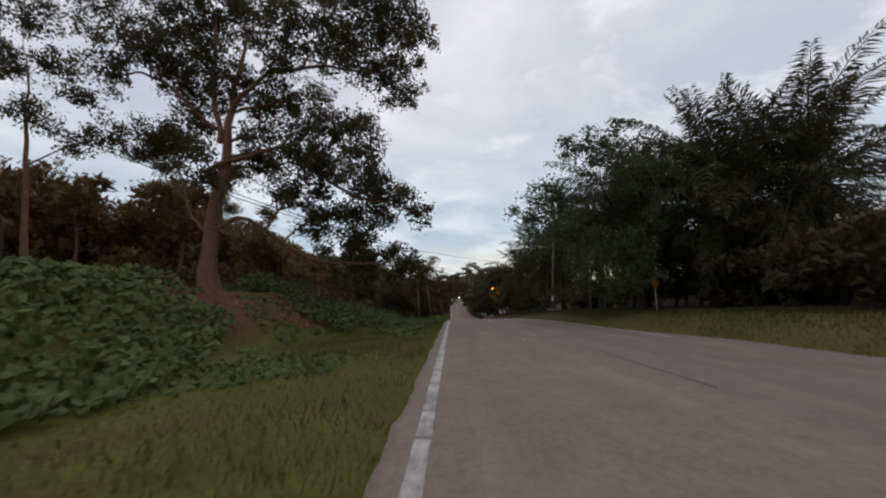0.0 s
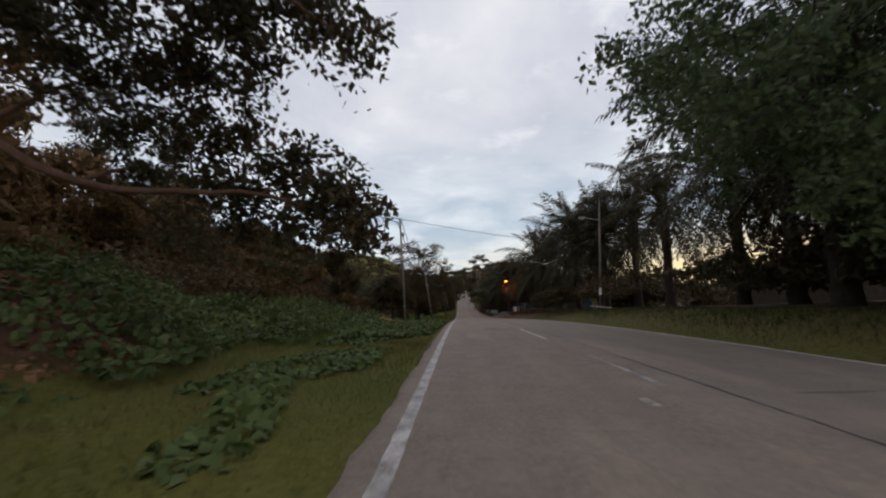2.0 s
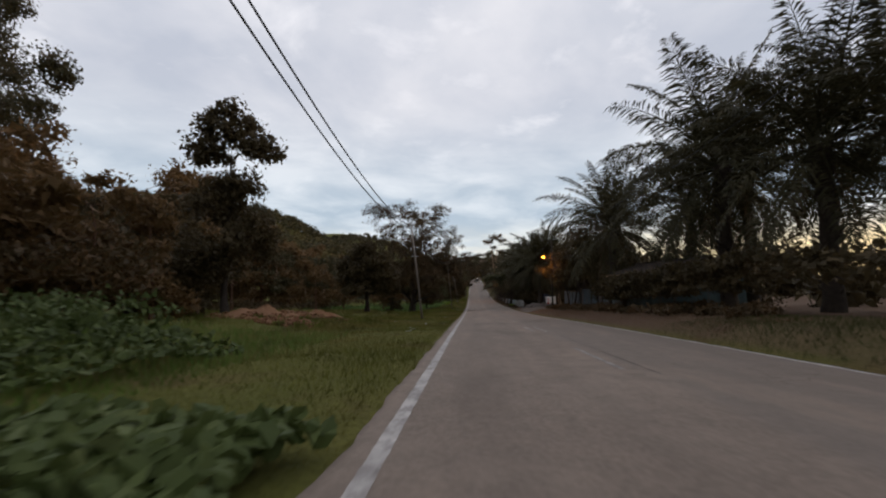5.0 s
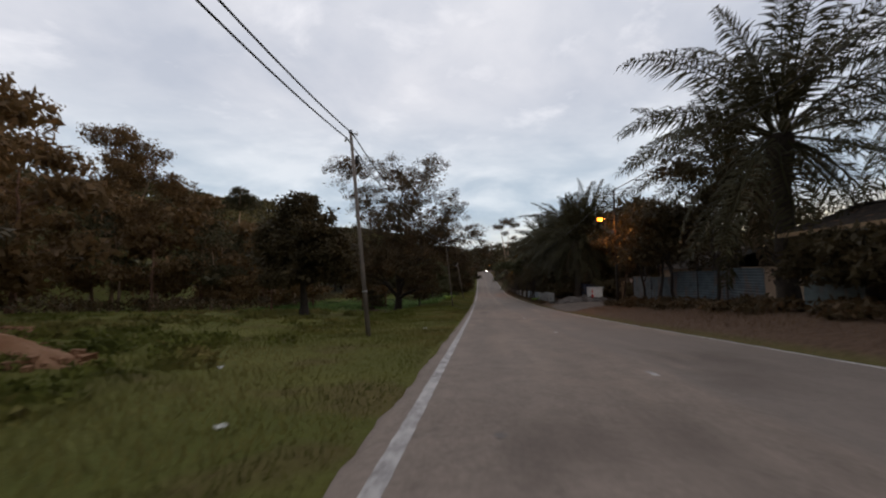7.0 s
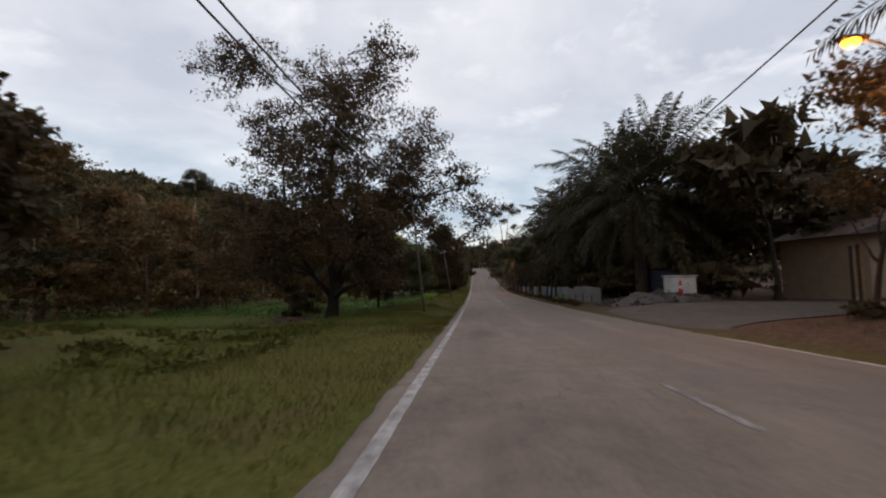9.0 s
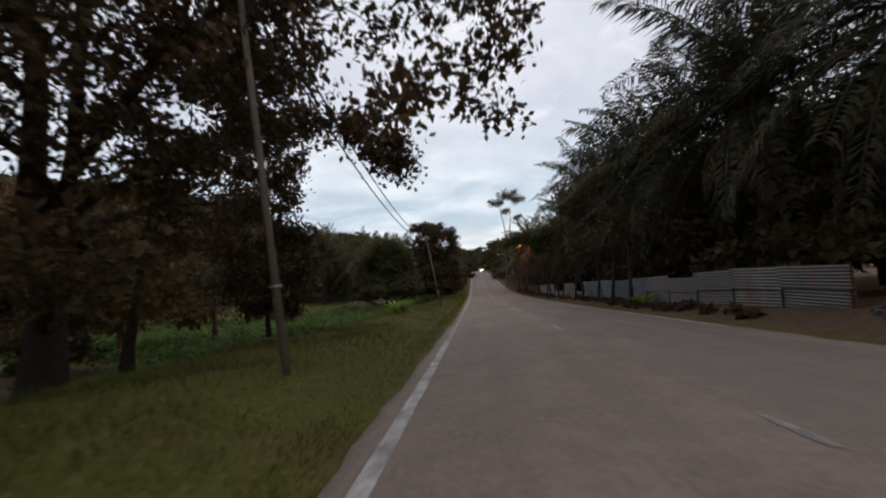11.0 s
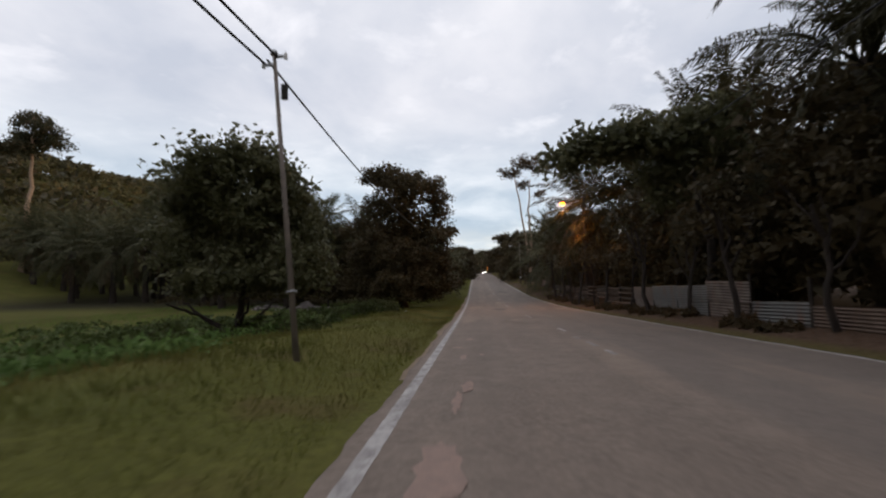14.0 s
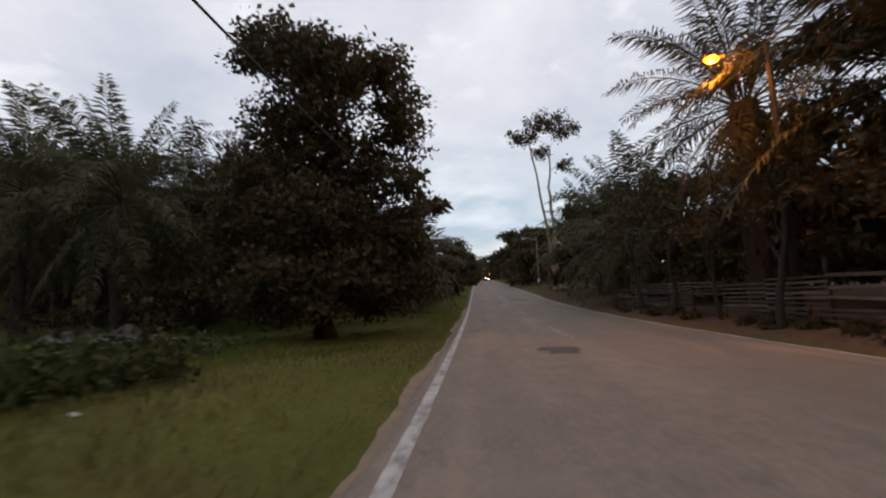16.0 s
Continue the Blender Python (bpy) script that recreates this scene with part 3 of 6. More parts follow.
def strip(xs_of, ys, lift, material, name):
    """A sheet that follows the road's profile: xs_of(y) gives its two edges."""
    rows = []
    for y in ys:
        a, b = xs_of(y)
        z = float(road_z(y)) + lift
        rows += [(a, y, z), (b, y, z)]
    f = [(2 * i, 2 * i + 1, 2 * i + 3, 2 * i + 2) for i in range(len(ys) - 1)]
    return mesh_of(name, rows, f, material)


def left_edge(y):
    return -0.31 + 0.08 * float(ss(118, 130, y)) + 0.022 * math.sin(y * 1.7) + 0.015 * math.sin(y * 4.3 + 1) + 0.014 * math.sin(y * 9.1)


def right_edge(y):
    return 7.36 + float(flare(y)) + 0.04 * math.sin(y * 1.3 + 2) + 0.05 * math.sin(y * 3.9)


def road_sheet():
    ys = np.r_[np.arange(-60, 0, 2), np.arange(0, 190, 0.25), np.arange(190, 440, 3)]
    v, f = [], []
    for y in ys:
        z = float(road_z(y))
        a, b = left_edge(y), right_edge(y)
        v += [(a - 0.05, y, z - 0.16), (a, y, z - 0.012), (a + 0.12, y, z), (3.4, y, z + 0.02), (b - 0.12, y, z), (b, y, z - 0.012), (b + 0.05, y, z - 0.16)]
    for i in range(len(ys) - 1):
        for j in range(6):
            f.append((7 * i + j, 7 * i + j + 1, 7 * i + j + 8, 7 * i + j + 7))
    return mesh_of("road", v, f, M_ASPHALT, True)


road = tagged(piece("road", road_sheet()), "worn grey two-lane asphalt road with faded lines", "road", kind="structure")


def mark(name, x, w, y0, y1, material, jag=0.012, step=0.12, lift=0.006):
    rng = random.Random(int(y0 * 97 + x * 31))
    ys = np.arange(y0, y1 + 1e-6, step if y1 - y0 < 80 else 0.3)
    lean = rng.uniform(-0.01, 0.01)
    zoff = lift + 0.02 * max(0.0, 1 - abs(x - 3.4) / 3.4)
    me = strip(lambda y: (x - w / 2 + rng.uniform(-jag, jag) + lean, x + w / 2 + rng.uniform(-jag, jag) + lean), ys, zoff, material, name)
    return piece(name, me, road)


LEFT_BREAKS = [-30, 6.2, 7.22, 26, 41, 57.5, 66, 81, 96, 107.5, 117, 121.6, 128, 137, 150, 190]
for a, b in zip(LEFT_BREAKS, LEFT_BREAKS[1:]):
    faint = 116 < (a + b) / 2 < 136
    mark("edge_line", 0.0, 0.15 if not faint else 0.13, a + 0.06, b, M_LINE_FAINT if faint else M_LINE, 0.006)
mark("edge_line", 0.0, 0.14, 190.2, 420, M_LINE, 0.01, 3.0)
for a, b in ((-30, 6), (16, 98), (117, 420)):
    mark("edge_line", 7.19, 0.12, a, b, M_LINE_FAINT if a < 0 else M_LINE, 0.016)
for y0, length, mat_, x in ((16.4, 0.5, M_LINE_YELLOW, 2.63), (22.5, 0.4, M_LINE_YELLOW, 2.66), (17.4, 1.4, M_LINE_FAINT, 3.25), (23.6, 3.3, M_LINE_FAINT, 3.24), (31.2, 5.5, M_LINE, 3.22), (43.3, 0.5, M_LINE, 3.24), (44.2, 2.0, M_LINE_FAINT, 3.3),
                            (52.5, 3.5, M_LINE_FAINT, 3.3), (62.4, 3.3, M_LINE_FAINT, 3.2), (62.0, 3.6, M_LINE_FAINT, 3.66), (71.9, 0.4, M_LINE, 3.3), (80.2, 0.5, M_LINE, 3.26), (90.0, 2.0, M_LINE_FAINT, 3.25), (102.4, 0.3, M_LINE_FAINT, 3.3), (108.5, 0.8, M_LINE_FAINT, 3.22), (118.4, 1.2, M_LINE_YELLOW, 3.25),
                            (123.6, 0.5, M_LINE_FAINT, 3.2), (131.0, 1.6, M_LINE_YELLOW, 3.35), (134.1, 2.0, M_LINE, 3.42), (127.3, 0.9, M_LINE_FAINT, 3.56), (129.4, 0.7, M_LINE_FAINT, 3.24), (144.0, 0.7, M_LINE_FAINT, 3.44), (145.3, 0.9, M_LINE_FAINT, 3.44), (146.8, 0.6, M_LINE_FAINT, 3.42), (149.0, 1.1, M_LINE, 3.5), (156, 2.2, M_LINE_FAINT, 3.4)):
    mark("centre_dash", x, 0.10, y0, y0 + length, mat_, 0.016, 0.1)
for y0 in np.arange(168, 400, 12.0):
    mark("centre_dash", 3.24, 0.10, y0, y0 + 4.0, M_LINE_FAINT, 0.01, 1.0)
# the long joint between the two lanes' surfacing
for a, c in ((8.0, 13.5), (15.2, 19.0), (21.0, 30.5), (31.4, 39.0), (42.0, 47.5), (52.0, 60.0)):
    mark("lane_joint", 3.75, 0.024, a, c, M_STAIN if a < 20 else M_TAR, 0.012, 0.2, 0.008)


def blotch(name, x, y, rx, ry, material, seed, lift=0.009):
    rng = random.Random(seed)
    n = 22
    v = [(x, y, float(road_z(y)) + lift + 0.02 * max(0.0, 1 - abs(x - 3.4) / 3.4))]
    for i in range(n):
        a = 2 * math.pi * i / n
        k = rng.uniform(0.6, 1.15)
        px, py = x + rx * k * math.cos(a), y + ry * k * math.sin(a)
        v.append((px, py, float(road_z(py)) + lift + 0.02 * max(0.0, 1 - abs(px - 3.4) / 3.4)))
    f = [(0, 1 + i, 1 + (i + 1) % n) for i in range(n)]
    return piece(name, mesh_of(name, v, f, material), road)


for i, (x, y, rx, ry) in enumerate(((0.79, 129.3, 0.10, 0.55), (0.80, 132.9, 0.09, 0.5), (0.78, 133.9, 0.06, 0.3), (0.74, 136.4, 0.09, 0.7), (0.77, 137.4, 0.05, 0.3), (0.57, 138.7, 0.2, 0.75), (0.62, 140.6, 0.06, 0.5), (0.73, 141.4, 0.09, 0.4), (0.42, 145.5, 0.16, 0.12), (0.60, 144.0, 0.07, 0.4), (0.66, 147.2, 0.1, 0.3), (0.95, 144.3, 0.05, 0.12))):
    blotch("filler_patch", x, y, rx, ry, M_PINK, 40 + i)
for i, (x, y, rx, ry) in enumerate(((2.5, 165.6, 0.5, 0.7), (1.6, 133.0, 0.07, 0.12), (2.6, 132.2, 0.14, 0.14),
                                 (0.9, 66.0, 0.1, 0.1), (0.85, 69.0, 0.06, 0.1), (2.2, 9.6, 0.1, 0.08), (1.7, 13.0, 0.07, 0.06), (4.6, 20.6, 0.5, 0.06), (4.9, 23.0, 0.6, 0.05), (5.2, 15.5, 0.4, 0.07), (1.3, 40.2, 0.08, 0.08), (2.0, 118.9, 0.07, 0.08))):
    blotch("tar_patch", x, y, rx, ry, M_TAR if y > 160 else M_STAIN, 80 + i, 0.007)

# dirt side track on the far side of the zinc fence
def side_track():
    xs, ys = np.arange(7.3, 40, 0.8), np.arange(98.5, 109.6, 0.55)
    X, Y = np.meshgrid(xs, ys, indexing="ij")
    wob = 0.5 * np.sin(X * 0.9) * (np.abs(Y - 104) > 3.5)
    v = np.stack([X, Y + wob, ground_z(X, Y + wob) + 0.03], -1).reshape(-1, 3)
    n = len(ys)
    i, j = np.meshgrid(np.arange(len(xs) - 1), np.arange(n - 1), indexing="ij")
    f = np.stack([i * n + j, (i + 1) * n + j, (i + 1) * n + j + 1, i * n + j + 1], -1).reshape(-1, 4)
    return mesh_of("side_track", v, f, M_SAND, True)


def dirt_edge(y):
    k = left_edge(y)
    return k - 0.08 - 0.09 * max(0.0, math.sin(0.55 * y) + 0.4 * math.sin(1.9 * y) + 0.35) * min(1.0, (y - 142) / 8), k + 0.02


DIRT_Y = np.arange(142.0, 190.0, 0.25)
tagged(piece("dirt_strip", strip(dirt_edge, DIRT_Y, -0.022, M_SANDY, "dirt_strip")), "bare sandy strip along the broken asphalt edge", "dirt", kind="structure")
soil_rubble = [(11.2, 111.6, 2.9, 2.6, 0.26), (13.4, 113.6, 2.6, 2.6, 0.32), (9.6, 113.6, 1.3, 1.6, 0.18)]
tagged(piece("side_track", side_track()), "trodden brown dirt side track joining the road", "track", kind="structure")

SOIL = [(-11.2, 69.2, 3.6, 2.6, 0.26), (-9.8, 73.0, 3.2, 1.5, 0.24), (-14.5, 75.0, 3.6, 2.6, 0.25), (-8.6, 66.8, 1.6, 1.8, 0.16),
        (-9.6, 112.6, 3.6, 3.4, 0.05), (-12.8, 117.5, 3.0, 3.4, 0.05), (-8.4, 120.6, 2.4, 2.4, 0.05), (-8.8, 152.6, 3.0, 2.2, 0.05), (-6.4, 119.4, 2.4, 3.2, 0.06)]


def on_soil(x, y):
    """True where bare soil shows and no grass grows."""
    x, y = np.asarray(x, float), np.asarray(y, float)
    out = np.zeros(x.shape, bool)
    for cx, cy, rx, ry, h in SOIL:
        out |= ((x - cx) / rx) ** 2 + ((y - cy) / ry) ** 2 < 0.58 + 0.34 * ripple(1.7 * x, 2.3 * y)
    return out


def soil_mound(seed, x, y, rx, ry, h, material, label, name="soil_heap"):
    """A low heap with a ragged foot lying on the ground."""
    rng = np.random.default_rng(seed)
    na, nr = 72, 22
    a = np.linspace(0, 2 * np.pi, na, endpoint=False)
    edge = 0.86 + 0.09 * np.sin(3 * a + seed) + 0.06 * np.sin(7 * a + 2 * seed) + rng.uniform(-0.03, 0.03, na)
    q = np.linspace(0, 1, nr)[:, None]
    X, Y = x + rx * q * edge * np.cos(a), y + ry * q * edge * np.sin(a)
    lump = h * (1 - q**2) * (1 + 1.1 * ripple(1.6 * X + seed, 2.1 * Y) + 0.8 * ripple(4.3 * X, 4.9 * Y + seed)) + rng.uniform(-0.5, 0.5, X.shape) * h * 0.6 * (1 - q)
    Z = ground_z(X, Y) + 0.035 * (1 - q) - 0.03 * q + lump
    v = np.stack([X, Y, Z], -1).reshape(-1, 3)
    i, j = np.meshgrid(np.arange(nr - 1), np.arange(na), indexing="ij")
    j2 = (j + 1) % na
    f = np.stack([i * na + j, (i + 1) * na + j, (i + 1) * na + j2, i * na + j2], -1).reshape(-1, 4)
    return tagged(piece(name, mesh_of(name, v, f, material, True)), label, "soil", "bare soil on the verge", kind="structure")


for i, (x, y, rx, ry, h) in enumerate(SOIL):
    soil_mound(i, x, y, rx, ry, h, M_LITTER if h < 0.1 else M_SOIL, "heap of dug red soil on the grass" if h > 0.1 else "trodden earth with reddish leaf litter under the trees")

for i, (x, y, rx, ry, h) in enumerate(soil_rubble):
    soil_mound(30 + i, x, y, rx, ry, h, M_GRAVEL, "grey heap of gravel and rubble beside the side track", "gravel_heap")

for i, (x, y, rx, ry) in enumerate(((3.28, 157.35, 0.26, 0.13), (3.5, 157.1, 0.16, 0.07), (2.95, 157.6, 0.12, 0.06))):
    blotch("filler_patch", x, y, rx, ry, M_GRAVEL if i else M_CONCRETE, 60 + i)

# ---- trees on the left ----
GUM = [(-19.7, 27.4, 19.8, 2.8, 1.5), (-14.3, 24.7, 17.1, 1.8, 1.4), (-12.5, 27.6, 19.0, 2.0, 1.5), (-7.0, 21.9, 15.2, 1.8, 1.0), (-5.3, 25.3, 17.4, 2.3, 1.4), (-2.2, 23.8, 16.3, 1.5, 1.2),
       (-1.3, 26.5, 16.8, 1.0, 0.9), (-8.1, 22.5, 13.7, 1.2, 0.8), (-6.8, 27.0, 16.6, 1.7, 1.1), (-3.5, 24.9, 14.4, 1.8, 1.0), (-2.7, 27.2, 14.2, 1.4, 0.9), (-16.2, 24.5, 15.7, 1.2, 1.0),
       (-18.1, 24.2, 14.9, 1.3, 0.8), (-16.1, 26.4, 15.3, 1.3, 1.1), (-15.3, 27.7, 14.4, 1.5, 1.3), (-13.4, 23.8, 14.9, 1.3, 1.2), (-18.6, 27.6, 11.8, 1.9, 1.1), (-16.2, 27.3, 10.9, 1.6, 1.3),
       (-12.0, 22.5, 8.0, 0.8, 1.1), (-14.2, 25.3, 11.6, 1.0, 0.9), (-11.0, 25.9, 14.1, 1.2, 1.1), (-10.6, 27.4, 13.0, 1.3, 1.0), (-7.9, 25.7, 12.9, 1.4, 1.0), (-5.1, 22.3, 10.3, 1.3, 0.9),
       (-4.2, 24.6, 10.0, 1.2, 1.0), (-7.7, 24.6, 10.5, 1.1, 0.7), (-10.1, 24.6, 10.4, 1.0, 0.8), (-11.0, 27.5, 9.4, 1.2, 0.9), (-6.2, 23.6, 8.2, 1.3, 0.9), (-4.3, 22.8, 7.9, 1.2, 0.9),
       (-3.3, 24.6, 7.1, 1.3, 0.9), (-13.4, 22.8, 18.7, 2.3, 1.2), (-11.2, 25.8, 21.7, 2.6, 1.3), (-7.1, 26.3, 21.4, 2.6, 1.3), (-3.0, 22.6, 17.2, 1.6, 1.0), (-11.8, 24.3, 14.0, 1.0, 1.1),
       (-11.5, 23.7, 17.9, 1.5, 1.1), (-7.6, 22.5, 8.8, 0.7, 0.5), (-7.5, 24.0, 7.1, 0.7, 0.6)]
LOW_BOUGH = [(-1.2, 25.2, 5.8, 0.8, 0.7), (-2.5, 25.9, 7.0, 1.0, 0.9), (-4.1, 26.6, 8.3, 1.2, 1.0), (-3.3, 25.2, 5.8, 0.9, 0.6), (-5.1, 25.9, 6.5, 1.0, 0.8), (-6.8, 26.6, 8.1, 1.2, 1.0), (-7.2, 25.2, 6.5, 0.9, 0.7), (-9.1, 25.9, 7.7, 0.9, 0.9), (-10.6, 26.6, 9.9, 1.2, 1.0), (-7.2, 25.2, 9.4, 1.1, 0.9),
       (-7.2, 26.5, 6.1, 0.9, 0.7), (-6.7, 27.5, 6.6, 1.0, 0.8), (-4.6, 26.5, 6.0, 0.7, 0.6), (-7.9, 28, 5.7, 1.1, 0.8), (-5.4, 27, 5.1, 1.0, 0.7), (-4.7, 28, 5.2, 1.0, 0.7),
       (-3.1, 27, 4.1, 0.9, 0.6), (-1.9, 26.6, 3.5, 0.7, 0.5), (-1.3, 26.4, 3.0, 0.4, 0.4), (-1.4, 26.4, 2.3, 0.4, 0.3), (-2.4, 27, 2.9, 0.7, 0.5), (-4.3, 28, 3.6, 1.0, 0.7),
       (-5.4, 27.5, 4.0, 0.9, 0.7), (-7.4, 28.2, 4.4, 0.7, 0.6), (-4.9, 27.8, 2.7, 0.9, 0.6), (-3.3, 27.2, 2.4, 0.8, 0.5), (-6.5, 28.5, 2.8, 0.8, 0.5)]
GUM_LIMBS = [([(-12.1, 24.6, 10.1), (-12.4, 24.2, 13.7), (-12.1, 23.8, 17.4)], 0.17),
             ([(-11.6, 24.6, 11.8), (-9.3, 24.3, 14.0), (-6.1, 24.0, 14.0), (-3.1, 24.2, 13.5)], 0.15),
             ([(-12.3, 24.6, 8.8), (-10.1, 24.1, 9.1), (-8.3, 23.7, 9.6), (-6.7, 23.8, 8.2), (-5.0, 24.0, 7.0), (-2.1, 24.3, 6.1)], 0.15),
             ([(-12.1, 24.6, 5.4), (-10.9, 24.9, 6.3), (-7.6, 25.8, 3.6), (-5.2, 26.6, 3.4), (-3.0, 26.8, 3.2)], 0.14),
             ([(-12.3, 24.6, 10.9), (-15.1, 25.0, 13.7), (-17.0, 25.2, 14.9), (-19.5, 25.4, 15.0)], 0.12),
             ([(-12.3, 24.6, 4.6), (-14.0, 25.4, 6.2), (-14.7, 25.8, 8.3), (-15.6, 26.0, 10.2)], 0.1)]
tree("gum_tree", "tall spreading gum tree with rust-brown trunk on the red bank", up(-12.3, 24.6, -0.1), [(x, y, z, 1.3 * w, 1.3 * h) for x, y, z, w, h in GUM] + LOW_BOUGH, 0.44, 4.0, 0.18, 4.0, 54, M_LEAF_GUM, M_BARK, 3, clump=0.3, limbs_r=0.5, fill=0.12, fill_leaf=0.28, limbs=GUM_LIMBS, top=(1.5, 0.2, 14.6))
tree("gum_tree", "slender pale gum tree with thin crown behind the bank", up(-25.5, 27.5, -0.1),
     [(-25.6, 27, 20.2, 2.3, 1.7), (-26.7, 27, 16.4, 1.7, 1.5), (-21.6, 27, 14.7, 1.7, 1.0), (-25.0, 27, 13.4, 1.5, 1.3), (-21.4, 27, 11.5, 1.5, 0.8), (-29.8, 27, 18.8, 2.0, 2.0), (-23.9, 27, 16.7, 1.3, 1.0)], 0.24, 5.0, 0.22, 2.2, 60, M_LEAF_GUM, M_BARK, 5, clump=0.4)
tree("mango_tree", "dark round-crowned mango tree standing on the verge", up(-11.0, 93.3, -0.1),
     [(-11.1, 93.3, 4.4, 1.7, 0.9), (-12.7, 93, 3.1, 1.8, 1.2), (-9.9, 93, 3.0, 1.8, 1.2), (-13.6, 93.3, 1.4, 1.6, 1.5), (-8.8, 93.3, 1.4, 1.6, 1.5), (-11.0, 92.3, 1.5, 2.5, 1.7), (-11.9, 93.3, -0.2, 2.3, 0.6), (-8.3, 93.3, -0.1, 1.2, 0.8), (-11, 94.6, 1.5, 2.2, 1.7)],
     0.26, 1.5, 0.26, 4.5, 46, M_LEAF_DARK, M_BARK_DARK, 7, depth=0.42, clump=0.3, fill=1.1, fill_leaf=0.42)
DURIAN_STEMS = [([(-8.6, 114.2, -2.4), (-7.4, 113.6, -0.2), (-6.6, 113.0, 3.0), (-6.4, 112.6, 6.5)], 0.2), ([(-8.7, 114.2, -2.6), (-10.4, 114.0, -0.4), (-11.6, 113.6, 3.2), (-11.8, 113.4, 7.5)], 0.18),
                ([(-8.4, 114.0, 0.0), (-5.4, 113.0, 2.0), (-2.8, 112.6, 3.6), (0.0, 112.6, 4.0)], 0.13)]
tree("durian_tree", "big dark durian tree with brownish leaves beside the pole", up(-8.7, 114.2, -0.1),
     [(-14.2, 112, 11.4, 2.0, 1.7), (-9.3, 112, 12.2, 2.6, 1.8), (-4.4, 112, 11.0, 2.2, 1.7), (-11.8, 112, 8.6, 3.1, 2.1), (-6.0, 112, 8.8, 3.1, 2.1), (-2.4, 112, 7.2, 2.2, 2.4), (-8.0, 112.5, 5.1, 4.6, 2.6),
      (-2.2, 112, 3.6, 2.4, 2.0), (-6.3, 112, 1.2, 4.6, 1.8), (-12.8, 112, 3.2, 2.6, 2.1), (0.2, 112.5, 4.3, 1.2, 1.2), (1.5, 113, 2.9, 0.8, 1.1), (-11.5, 112.5, -0.2, 2.6, 1.3), (-14.4, 113, 1.2, 1.8, 1.4),
      (-8.0, 112.5, 3.0, 3.7, 1.7), (-9.5, 112, 6.8, 3.3, 1.7), (-4.4, 113, -1.4, 1.4, 1.1), (1.3, 112.6, 1.5, 0.6, 0.9), (-0.2, 112.6, 0.1, 0.4, 0.6), (-1.0, 112.6, 1.1, 0.6, 0.7), (0.5, 112.6, 2.2, 0.9, 0.7),
      (-7.5, 112, 11.0, 2.2, 1.5), (-12.0, 112, 11.6, 2.0, 1.3), (-4.0, 112, 6.0, 2.3, 1.7), (-9.0, 112, 2.0, 3.1, 1.5), (-4.6, 112, 3.4, 2.3, 1.7), (-6.8, 112, 7.0, 2.5, 1.5), (-13.5, 113.5, -0.4, 2.2, 1.3), (-10.5, 114.2, 0.9, 2.4, 1.3), (-7.0, 115.6, 0.2, 2.0, 1.2), (-14.6, 114, 3.4, 2.0, 1.6), (-4.4, 110.6, 2.4, 2.0, 1.3), (-3.2, 110.8, 4.9, 1.8, 1.3), (-5.0, 110.6, 0.4, 1.6, 0.9)],
     0.34, 1.0, 0.18, 3.5, 42, M_LEAF_BROWN, M_BARK_DARK, 11, depth=0.3, clump=0.32, limbs_r=0.6, fill=0.2, fill_leaf=0.22, limbs=DURIAN_STEMS)
tree("durian_tree", "dark durian tree with drooping branches over the road edge", up(-9.6, 117.6, -0.1),
     [(-1.3, 118, 2.1, 0.6, 0.6), (-2.3, 118, 2.5, 0.7, 0.5), (-1.1, 118, 1.3, 0.4, 0.5), (-1.9, 118, 1.7, 0.4, 0.4), (-3.6, 118, 3.0, 0.9, 0.5), (-5.4, 118, 2.9, 1.3, 0.6), (-7.2, 118, 2.2, 1.3, 0.8), (-8.4, 118, 1.2, 0.8, 0.5),
      (-9.8, 117.6, 3.6, 1.8, 1.0), (-7.4, 117.6, 4.6, 1.8, 1.0), (-4.6, 117.6, 4.6, 1.4, 0.9)],
     0.16, 1.4, 0.17, 3.8, 80, M_LEAF_BROWN, M_BARK_DARK, 12, clump=0.32, limbs_r=0.34, fill=0.4, fill_leaf=0.34)
tree("durian_tree", "slim durian tree with dark reddish-brown foliage", up(-7.1, 121.5, -0.1),
     [(-7.6, 121.5, 5.1, 1.1, 0.9), (-6.6, 121.5, 4.4, 0.9, 0.8), (-8.4, 121.5, 4.2, 1.0, 0.9), (-6.8, 121.5, 2.2, 1.0, 0.8), (-8.0, 121.5, 2.6, 1.0, 0.9), (-8.6, 121.5, 5.8, 1.0, 0.8), (-5.7, 121.5, 3.0, 0.6, 0.7), (-7.3, 121.5, 3.6, 0.9, 0.8), (-6.2, 121.5, 1.1, 0.7, 0.6), (-8.2, 121.5, 1.4, 0.9, 0.9), (-8.6, 121.5, -0.3, 1.1, 0.8), (-6.9, 121.5, -0.2, 1.4, 0.9), (-5.6, 121.5, -0.1, 0.6, 0.7), (-8.6, 121.5, -1.7, 0.9, 0.7),
      (-7.1, 121.5, -1.7, 1.2, 0.9), (-5.7, 121.5, -1.5, 0.8, 0.9), (-7.5, 121.5, -2.7, 0.9, 0.4), (-6.4, 121.5, -2.7, 0.6, 0.4)],
     0.09, 1.0, 0.17, 5.0, 60, M_LEAF_BROWN, M_BARK_DARK, 13, depth=0.42, clump=0.28, fill=0.5, fill_leaf=0.36)
